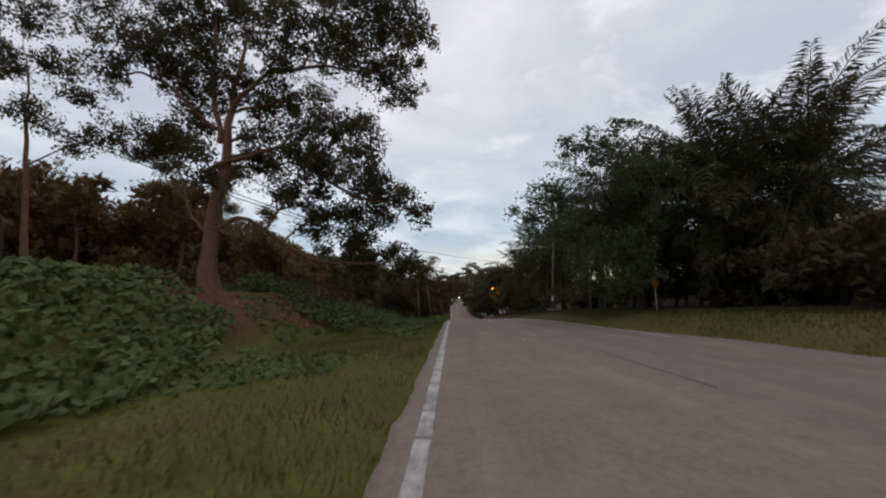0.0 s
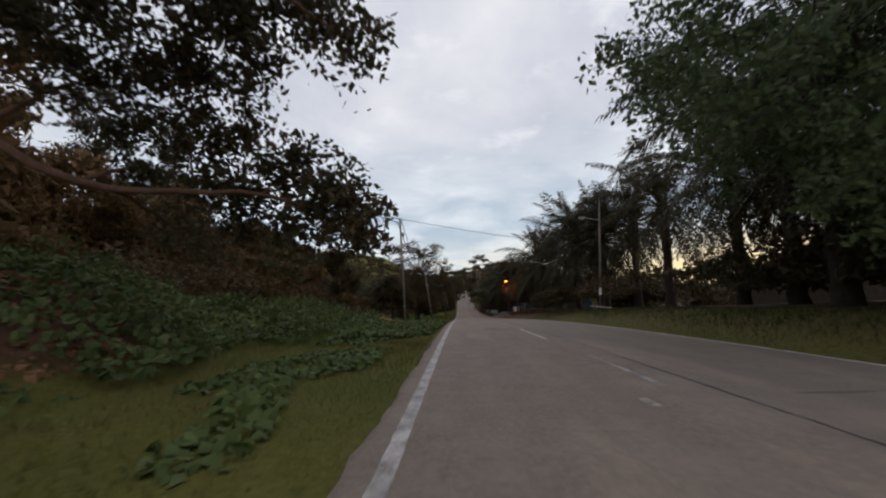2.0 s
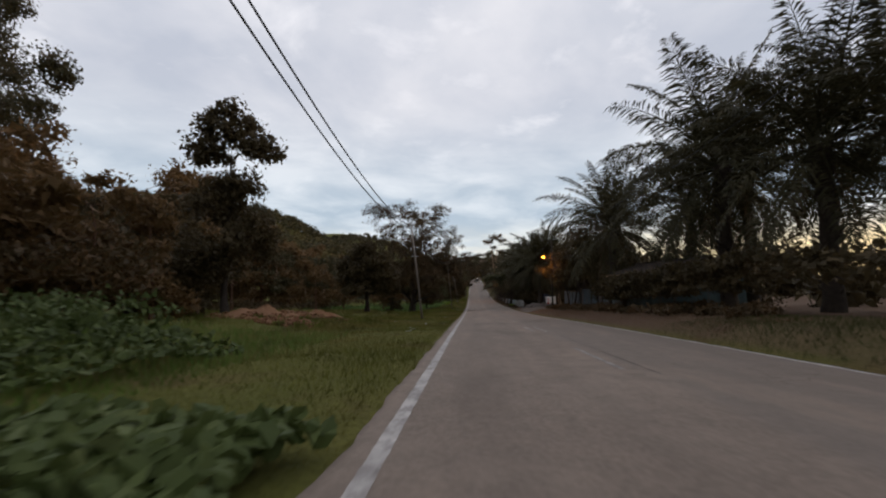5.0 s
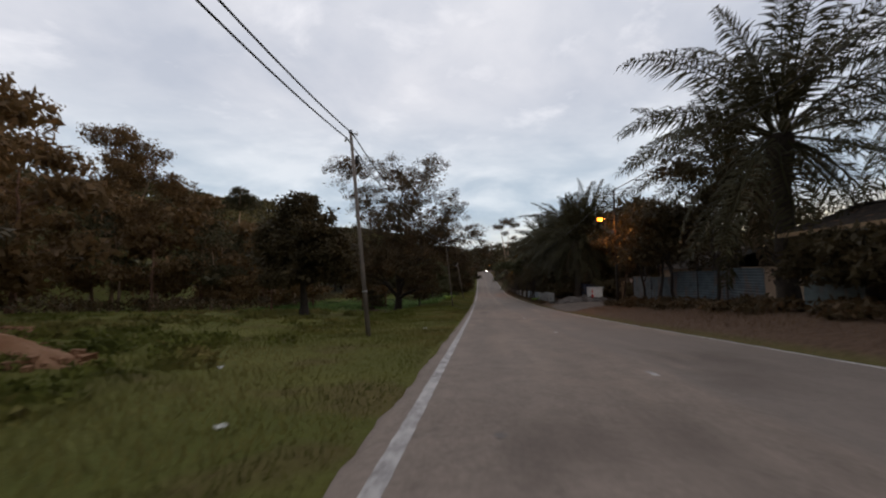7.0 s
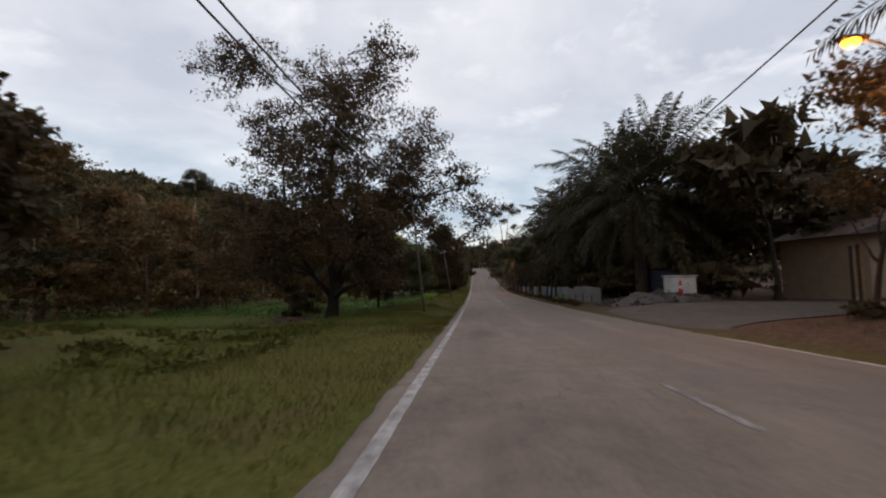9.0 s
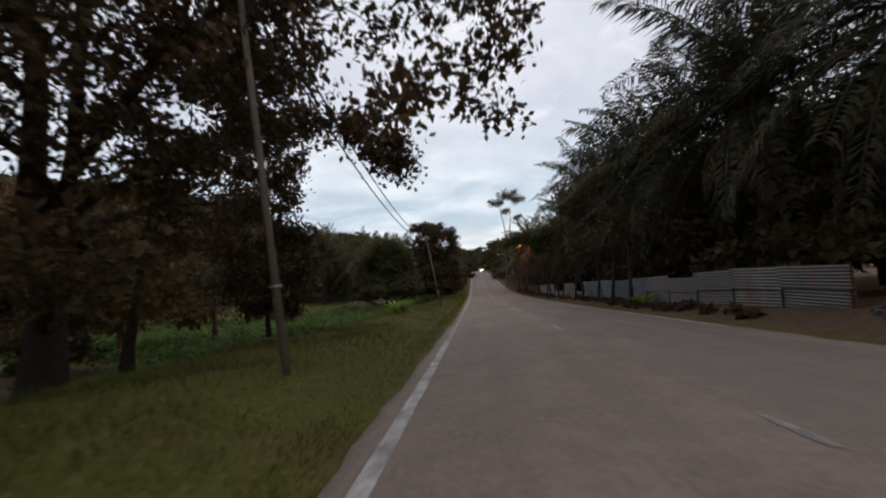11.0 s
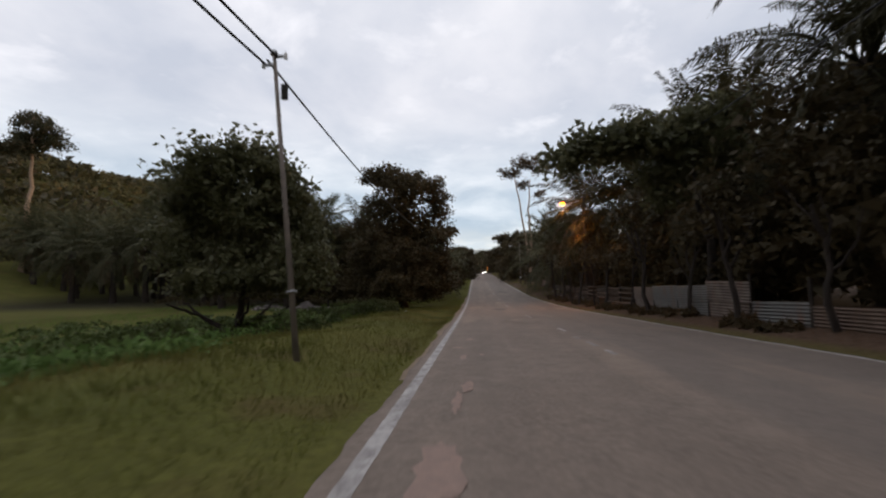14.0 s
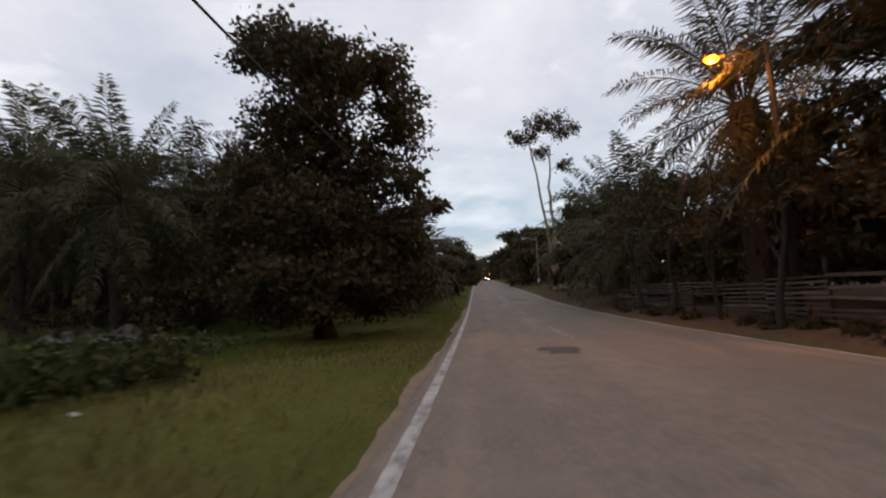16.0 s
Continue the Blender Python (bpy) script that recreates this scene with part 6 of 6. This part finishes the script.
def sheet_fence(label, a, b, height, tones, seed, wide=2.3, gap=0.0):
    rng = random.Random(seed)
    a, b = Vector((*a, 0)), Vector((*b, 0))
    n = max(1, round((b - a).length / wide))
    ob = thing("zinc_fence", up(a.x, a.y), label, "fence", "zinc fences")
    org = ob.matrix_basis.translation
    turn = math.atan2(b.y - a.y, b.x - a.x)
    shared = {}
    for i in range(n):
        p = a.lerp(b, (i + 0.5) / n)
        z = float(ground_z(p.x, p.y))
        tone = rng.choice(tones)
        h = height * rng.uniform(0.93, 1.05)
        for row in range(2):
            key = (tone.name, row)
            if key not in shared:
                shared[key] = sheet_mesh((b - a).length / n + 0.12, 1.0, 7, 0.022, tone)
            if rng.random() < gap and row:
                continue
            m = Matrix.Translation(p + Vector((0, 0, z - 0.06 + row * 0.5 * h)) - org) @ Matrix.Rotation(turn, 4, "Z") @ Matrix.Translation((0, 0.03 * row, 0)) @ Matrix.Rotation(rng.uniform(-0.03, 0.03), 4, "Y") @ Matrix.Rotation(rng.uniform(-0.05, 0.04), 4, "X") @ Matrix.Diagonal((1, 1, 0.53 * h, 1))
            piece("panel", shared[key], ob, m)
        q = a.lerp(b, i / n)
        part("post", rod(bmesh.new(), (0, 0, -0.3), (0.03, 0.02, height * rng.uniform(0.9, 1.25)), 0.05, 0.04, 7), M_BARK_DARK, ob, m=Matrix.Translation(Vector((q.x, q.y, float(ground_z(q.x, q.y)))) - org))
    return ob


sheet_fence("faded blue corrugated zinc fence with rusty seams", (11.9, 98.0), (14.4, 87.4), 1.95, [M_ZINC_BLUE, M_ZINC_BLUE, M_ZINC_TEAL], 1)
sheet_fence("pale grey ribbed zinc fence beside the trodden verge", (9.2, 115.6), (8.75, 126.0), 1.15, [M_ZINC_GREY], 2)
sheet_fence("patched faded blue zinc fence along the verge", (8.75, 126.0), (8.6, 137.4), 1.2, [M_ZINC_BLUE], 3)
sheet_fence("old rusty and grey zinc fence under the trees", (8.6, 137.4), (8.6, 157.4), 1.15, [M_ZINC_GREY, M_ZINC_RUST, M_ZINC_RUST, M_ZINC_BLUE], 4, gap=0.2)


def rail_fence(label, a, b, seed):
    """Old boards nailed across crooked posts, some slipped or missing."""
    rng = random.Random(seed)
    a, b = Vector((*a, 0)), Vector((*b, 0))
    n = round((b - a).length / 2.1)
    ob = thing("board_fence", up(a.x, a.y), label, "fence", "board fences")
    org = ob.matrix_basis.translation
    turn = math.atan2(b.y - a.y, b.x - a.x)
    for i in range(n):
        p, q = a.lerp(b, (i + 0.5) / n), a.lerp(b, i / n)
        z = float(ground_z(p.x, p.y))
        part("post", rod(bmesh.new(), (0, 0, -0.3), (rng.uniform(-0.06, 0.06), rng.uniform(-0.06, 0.06), rng.uniform(1.2, 1.6)), 0.055, 0.045, 7), M_BARK_DARK, ob, m=Matrix.Translation(Vector((q.x, q.y, float(ground_z(q.x, q.y)))) - org))
        for k in range(9):
            if rng.random() < 0.2:
                continue
            m = Matrix.Translation(p + Vector((-0.06, 0, z + 0.15 + 0.125 * k)) - org) @ Matrix.Rotation(turn, 4, "Z") @ Matrix.Rotation(rng.uniform(-0.025, 0.025), 4, "Y")
            part("board", boxed((2.16, 0.022, rng.uniform(0.045, 0.085))), M_OLD_BOARD if rng.random() < 0.75 else M_ZINC_RUST, ob, m=m)
    return ob


rail_fence("low fence of weathered dark boards under the shrubs", (8.6, 157.6), (8.7, 181.0), 5)


def fence_tree(seed):
    """A thin crooked stem, grown as a live fence post, with a forked top."""
    rng = np.random.default_rng(seed)
    ob = thing("live_fence_post", (0, 0, 0), "thin crooked dark stem growing along the fence", "sapling", "live fence posts")
    w = Tubes()
    s = np.linspace(0, 1, 9)
    line = wobble(rng, np.stack([0.35 * s, 0.1 * s, 3.2 * s - 0.2], 1), 0.06)
    w.add(line, 0.09 - 0.05 * s, 7)
    for k in range(3):
        a = line[4 + k]
        w.add(wobble(rng, bezier(a, a + (0.3 * (k - 1), 0.2, 0.5), a + (0.8 * (k - 1) + 0.2, 0.3, 1.4), 6), 0.05), np.linspace(0.045, 0.015, 6), 5)
    piece("trunk", w.mesh("trunk", M_BARK_DARK), ob)
    at = np.repeat(line[-1] + rng.normal(size=(9, 3)) * (0.6, 0.6, 0.45) + (0, 0, 0.5), 34, 0) + rng.normal(size=(306, 3)) * 0.25
    ln = 0.22 * rng.uniform(0.6, 1.3, len(at))
    v, f = blades(rng, at, unit(rng.normal(size=at.shape) + (0, 0, -0.4)), ln, ln * 0.3)
    piece("crown", mesh_of("crown", v, f, M_LEAF_DARK), ob)
    return ob


SAPLINGS = [fence_tree(i) for i in range(3)]
rng_f = random.Random(5)
for i, (x, y) in enumerate([(8.3 + 0.15 * math.sin(3 * k), 117.5 + 3.1 * k) for k in range(3, 20)] + [(12.0, 96.2), (12.6, 93.0), (13.3, 89.6), (11.2, 98.0)]):
    m = Matrix.Translation(up(x, y)) @ Matrix.Rotation(rng_f.uniform(0, 6.28), 4, "Z") @ Matrix.Diagonal((*[rng_f.uniform(0.8, 1.25)] * 3, 1))
    if i < 3:
        SAPLINGS[i].matrix_basis = m
    else:
        q = SAPLINGS[i % 3]
        copy_thing(q, m @ Matrix.Diagonal([1 / s for s in q.scale] + [1]))


def slat_panel(x, y, turn_deg):
    ob = thing("slat_panel", Matrix.Translation(up(x, y)) @ Matrix.Rotation(radians(turn_deg), 4, "Z"), "pale timber slat hoarding at the end of the zinc fence", "fence")
    for i in range(9):
        part("slat", boxed((1.1, 0.03, 0.11), (0, 0, 0.25 + 0.19 * i), Matrix.Rotation(0.02 * math.sin(3 * i), 4, "Y")), M_TIMBER, ob)
    for s in (-0.45, 0.45):
        part("post", boxed((0.08, 0.08, 2.1), (s, 0.06, 0.9)), M_BARK_DARK, ob)


slat_panel(11.5, 98.9, 60)


def shed(name, label, x, y, turn_deg, w, d, h, wall, roof, pitch=0.5, dz=0.0):
    """A lean shed: four walls, a door opening, an overhanging pitched roof of sheets."""
    ob = thing(name, Matrix.Translation(up(x, y, dz)) @ Matrix.Rotation(radians(turn_deg), 4, "Z"), label, "shed")
    for s, nm in ((-1, "front_wall"), (1, "back_wall")):
        part(nm, boxed((w, 0.06, h + 0.4), (0, s * d / 2, h / 2 - 0.2)), wall, ob)
    for s in (-1, 1):
        part("side_wall", boxed((0.06, d - 0.07, h + 0.4), (s * w / 2, 0, h / 2 - 0.2)), wall, ob)
    part("door", boxed((0.9, 0.05, 1.9), (-w * 0.22, -d / 2 - 0.05, 0.95), bevel=0.01), M_DARK, ob)
    me = sheet_mesh(w + 0.9, 1.0, 12, 0.03, roof)
    slope = math.hypot(d / 2 + 0.5, pitch)
    for s in (-1, 1):
        a = math.atan2(pitch, d / 2 + 0.5)
        m = Matrix.Translation((0, s * (d / 2 + 0.5), h - 0.02)) @ (Matrix.Rotation(math.pi, 4, "Z") if s > 0 else Matrix()) @ Matrix.Rotation(-(math.pi / 2 - a), 4, "X") @ Matrix.Diagonal((1, 1, slope, 1))
        piece("roof_sheet", me, ob, m)
    part("ridge_cap", boxed((w + 0.95, 0.3, 0.05), (0, 0, h + pitch + 0.02)), roof, ob)
    part("fascia", boxed((w + 0.9, 0.04, 0.14), (0, -d / 2 - 0.5, h - 0.08)), M_TIMBER, ob)
    return ob


shed("zinc_shed", "low zinc shed with dark sagging roof behind the hedge", 14.6, 76.6, -90, 10.8, 4.2, 2.50, M_ZINC_TEAL, M_ROOF, 0.95)
shed("house", "beige house with pale roof behind the trees", 25.0, 112.0, 95, 9.0, 7.0, 3.6, M_PLASTER, M_ZINC_RUST, 1.6)
shed("house", "low dark-roofed house behind the palms", 34.0, 58.0, 85, 14.0, 8.0, 2.8, M_OLD_BOARD, M_ROOF, 1.4)
shed("house", "brown-walled house with a low zinc roof behind the fence", 20.0, 100.5, 88, 9.0, 6.0, 3.1, M_PLASTER, M_ROOF, 1.3)
shed("shack", "small shack with a pale roof in the wood", -34.0, 44.5, 20, 5.0, 4.0, 2.3, M_TIMBER, M_ZINC_GREY, 0.7)


def container(x, y, turn_deg):
    ob = thing("storage_container", Matrix.Translation(up(x, y)) @ Matrix.Rotation(radians(turn_deg), 4, "Z"), "dark blue steel storage container behind the rubble", "container")
    part("body", boxed((5.2, 2.2, 1.75), (0, 0, 1.0), bevel=0.02), M_BLUE, ob)
    for i in range(18):
        part("rib", boxed((0.12, 0.05, 1.5), (-2.4 + i * 0.283, -1.12, 1.0), bevel=0.01), M_BLUE, ob)
    part("top_rail", boxed((5.26, 0.1, 0.1), (0, -1.1, 1.86)), M_DARK, ob)
    for s in (-2.5, 2.5):
        part("corner_post", boxed((0.12, 0.14, 1.95), (s, -1.1, 0.95)), M_DARK, ob)


container(13.4, 116.0, 88)


def cabin(x, y, turn_deg):
    ob = thing("site_cabin", Matrix.Translation(up(x, y)) @ Matrix.Rotation(radians(turn_deg), 4, "Z"), "small white cabin with dark window on the rubble", "cabin")
    part("body", boxed((1.5, 1.1, 1.25), (0, 0, 0.62), bevel=0.05), M_WHITE, ob)
    part("roof", boxed((1.65, 1.25, 0.07), (0, 0, 1.29), bevel=0.02), M_WHITE, ob)
    for s in (-0.3, 0.3):
        w = part("window", boxed((0.42, 0.03, 0.3), (s, -0.56, 0.85)), M_DARK, ob)
        part("window_bar", boxed((0.03, 0.04, 0.3), (s, -0.575, 0.85)), M_WHITE, w)


cabin(12.9, 112.6, 100)


def barrier_post(x, y):
    ob = thing("traffic_cone", up(x, y), "tall red plastic traffic cone on the rubble", "traffic cone")
    part("base", boxed((0.4, 0.4, 0.06), (0, 0, 0.03), bevel=0.02), M_RED, ob)
    part("cone", rod(bmesh.new(), (0, 0, 0.05), (0, 0, 1.0), 0.16, 0.06, 14), M_RED, ob, smooth=True)
    part("sleeve", rod(bmesh.new(), (0, 0, 0.55), (0, 0, 0.72), 0.112, 0.096, 14), M_WHITE, ob, smooth=True)


barrier_post(12.3, 111.2)


def sign_post(x, y):
    ob = thing("road_sign", up(x, y), "yellow road sign on a short white post", "road sign")
    part("post", boxed((0.06, 0.06, 1.3), (0, 0, 0.5), bevel=0.012), M_CONCRETE, ob)
    part("plate", boxed((0.46, 0.025, 0.46), (0, -0.07, 1.42), Matrix.Rotation(radians(25), 4, "Z") @ Matrix.Rotation(radians(45), 4, "Y"), 0.01), M_YELLOW, ob)


sign_post(10.8, 24.7)


def fallen_beam(a, b):
    a, b = Vector(up(*a, 0.1)), Vector(up(*b, 0.35))
    ob = thing("fallen_pole", tuple(a), "pale fallen pole lying in the verge grass", "pole")
    part("shaft", rod(bmesh.new(), (0, 0, 0), b - a, 0.07, 0.05, 9), M_CONCRETE, ob)


fallen_beam((11.4, 49.0), (11.2, 53.2))


def tube_light(x, y, z, turn_deg):
    ob = thing("tube_light", Matrix.Translation((x, y, z)) @ Matrix.Rotation(radians(turn_deg), 4, "Z"), "lit white tube light under the eaves", "lamp", "tube lights")
    part("tray", boxed((1.25, 0.1, 0.05), (0, 0, 0.04)), M_WHITE, ob)
    part("tube", rod(bmesh.new(), (-0.58, 0, 0), (0.58, 0, 0), 0.02, 0.02, 8), M_TUBE, ob)


tube_light(29.7, 53.0, 1.35, 85)
tube_light(29.7, 58.5, 1.35, 85)
tube_light(29.7, 63.5, 1.35, 85)


def banana(x, y, seed, grown=1.0):
    rng = np.random.default_rng(seed)
    ob = thing("young_banana_plant", up(x, y), "young banana plant with pale green leaves", "plant")
    for i in range(14):
        a, l = i * 2.4, grown * rng.uniform(0.9, 1.6)
        s = np.linspace(0, 1, 7)
        line = np.stack([np.cos(a) * l * 0.7 * s, np.sin(a) * l * 0.7 * s, l * (1.1 * s - 0.6 * s**2)], 1)
        w = 0.10 * grown * np.sin(np.pi * np.clip(s, 0.03, 0.98)) ** 0.7
        side = np.array([-np.sin(a), np.cos(a), 0])
        v = np.concatenate([line - side * w[:, None] + (0, 0, 0.05), line, line + side * w[:, None] + (0, 0, 0.05)])
        j = np.arange(6)[:, None]
        piece("leaf", mesh_of("leaf", v, np.concatenate([j + [0, 7, 8, 1], j + [7, 14, 15, 8]]), M_LEAF_BANANA, True), ob)


banana(-4.3, 132.8, 1)
banana(-4.0, 133.6, 2)
banana(8.1, 124.9, 3, 0.7)


def litter(x, y, w, l, turn_deg, seed):
    rng = random.Random(seed)
    bm = bmesh.new()
    bmesh.ops.create_grid(bm, x_segments=3, y_segments=3, size=0.5, matrix=Matrix.Diagonal((w, l, 1, 1)))
    for v in bm.verts:
        v.co.z += rng.uniform(0.0, 0.05)
    bmesh.ops.solidify(bm, geom=bm.faces[:], thickness=0.008)
    me = bpy.data.meshes.new("litter")
    bm.to_mesh(me)
    bm.free()
    me.materials.append(M_PLASTIC)
    ob = piece("litter", me, None, Matrix.Translation(up(x, y, 0.10)) @ Matrix.Rotation(radians(turn_deg), 4, "Z"))
    tagged(ob, "crumpled white packaging lying in the grass", "litter", "litter on the verge")


for i, (x, y, w, l, a) in enumerate(((-2.17, 65.4, 0.09, 0.10, 30), (-1.83, 64.1, 0.15, 0.08, 10), (-4.2, 73.0, 0.09, 0.09, 0), (-1.82, 69.2, 0.10, 0.09, 50), (-3.6, 134.8, 0.10, 0.13, 20), (-3.0, 159.4, 0.06, 0.25, 60), (-1.6, 83.2, 0.12, 0.10, 30), (-1.9, 63.1, 0.014, 0.26, -60))):
    litter(x, y, w, l, a, i)


def far_car(x, y):
    ob = thing("car", up(x, y, 0.2), "distant car with lit headlights coming down the road", "car")
    part("body", boxed((1.7, 4.0, 0.7), (0, 0, 0.55), bevel=0.12), M_BLUE, ob)
    part("cabin", boxed((1.45, 2.2, 0.55), (0, 0.2, 1.12), bevel=0.16), M_DARK, ob)
    for s in (-0.6, 0.6):
        part("headlight", boxed((0.32, 0.05, 0.18), (s, -2.0, 0.62), bevel=0.02), M_HEADLIGHT, ob)
        for t in (-1.25, 1.25):
            wheel = part("wheel", rod(bmesh.new(), (s * 1.25 - 0.09, t, 0.3), (s * 1.25 + 0.09, t, 0.3), 0.3, 0.3, 14), M_DARK, ob)
            part("rim", rod(bmesh.new(), (s * 1.25 - 0.1, t, 0.3), (s * 1.25 + 0.1, t, 0.3), 0.17, 0.17, 10), M_STEEL, wheel)


far_car(5.2, 345.0)


def stones(label, seed, n, spots, size, material):
    """Broken lumps lying loose on a heap, each with six to eight faces."""
    rng = np.random.default_rng(seed)
    V, Fc = [], []
    cube = np.array([(x, y, z) for x in (-1, 1) for y in (-1, 1) for z in (-1, 1)], float)
    quads = np.array([(0, 1, 3, 2), (4, 6, 7, 5), (0, 4, 5, 1), (2, 3, 7, 6), (0, 2, 6, 4), (1, 5, 7, 3)])
    for i in range(n):
        x, y, rx, ry, h = spots[rng.integers(len(spots))]
        a, q = rng.uniform(0, 6.28), rng.uniform(0, 0.95) ** 0.5
        px, py = x + rx * q * math.cos(a), y + ry * q * math.sin(a)
        s = size * rng.uniform(0.35, 1.3) * rng.uniform(0.6, 1.2, 3) * (1, 1, 0.7)
        c = cube * s + rng.normal(size=(8, 3)) * s * 0.22
        r = rng.uniform(0, 6.28)
        c = np.stack([c[:, 0] * math.cos(r) - c[:, 1] * math.sin(r), c[:, 0] * math.sin(r) + c[:, 1] * math.cos(r), c[:, 2]], 1)
        V.append(c + (px, py, float(ground_z(px, py)) + h * (1 - q * q) * 1.0 + 0.02))
        Fc.append(quads + 8 * i)
    return tagged(piece("rubble", mesh_of("rubble", np.concatenate(V), np.concatenate(Fc), material)), label, "rubble", kind="stuff")


stones("loose clods and debris on the red soil heap", 1, 800, SOIL[:4], 0.10, M_SOIL)
stones("grey broken stones strewn over the gravel heap", 2, 420, soil_rubble, 0.08, M_GRAVEL)
stones("dry leaf litter clods under the trees", 3, 260, SOIL[4:], 0.05, M_LITTER)
stones("clods and loose earth on the cut red bank", 4, 520, [(-9.4, 21.5, 2.8, 4.5, 0.0), (-8.4, 25.5, 2.2, 3.2, 0.0)], 0.075, M_SOIL)
DEBRIS = [(-14.5, 173.0, 2.6, 1.2, 0.3), (-12.2, 172.0, 1.6, 1.0, 0.25), (-18.3, 175.0, 2.2, 1.2, 0.3)]
for i, (x, y, rx, ry, h) in enumerate(DEBRIS):
    soil_mound(50 + i, x, y, rx, ry, h, M_GRAVEL, "grey heap of earth and dead fronds at the wood's edge", "debris_heap")
stones("pale debris strewn over the grey heaps", 5, 160, DEBRIS, 0.12, M_CONCRETE)


def stump(x, y, tall, seed):
    """A broken post with a splintered top."""
    ob = thing("tree_stump", up(x, y), "short dark broken stump in the grass", "stump")
    rng = random.Random(seed)
    bm = bmesh.new()
    rod(bm, (0, 0, -0.1), (0.03, 0.02, tall), 0.10, 0.07, 9)
    for v in bm.verts:
        if v.co.z > tall * 0.8:
            v.co.z += rng.uniform(-0.1, 0.06)
    part("trunk", bm, M_BARK_DARK, ob)
    part("root", rod(bmesh.new(), (0, 0, 0.02), (0.3, -0.12, -0.03), 0.06, 0.03, 7), M_BARK_DARK, ob)


stump(-8.5, 171.2, 0.5, 3)
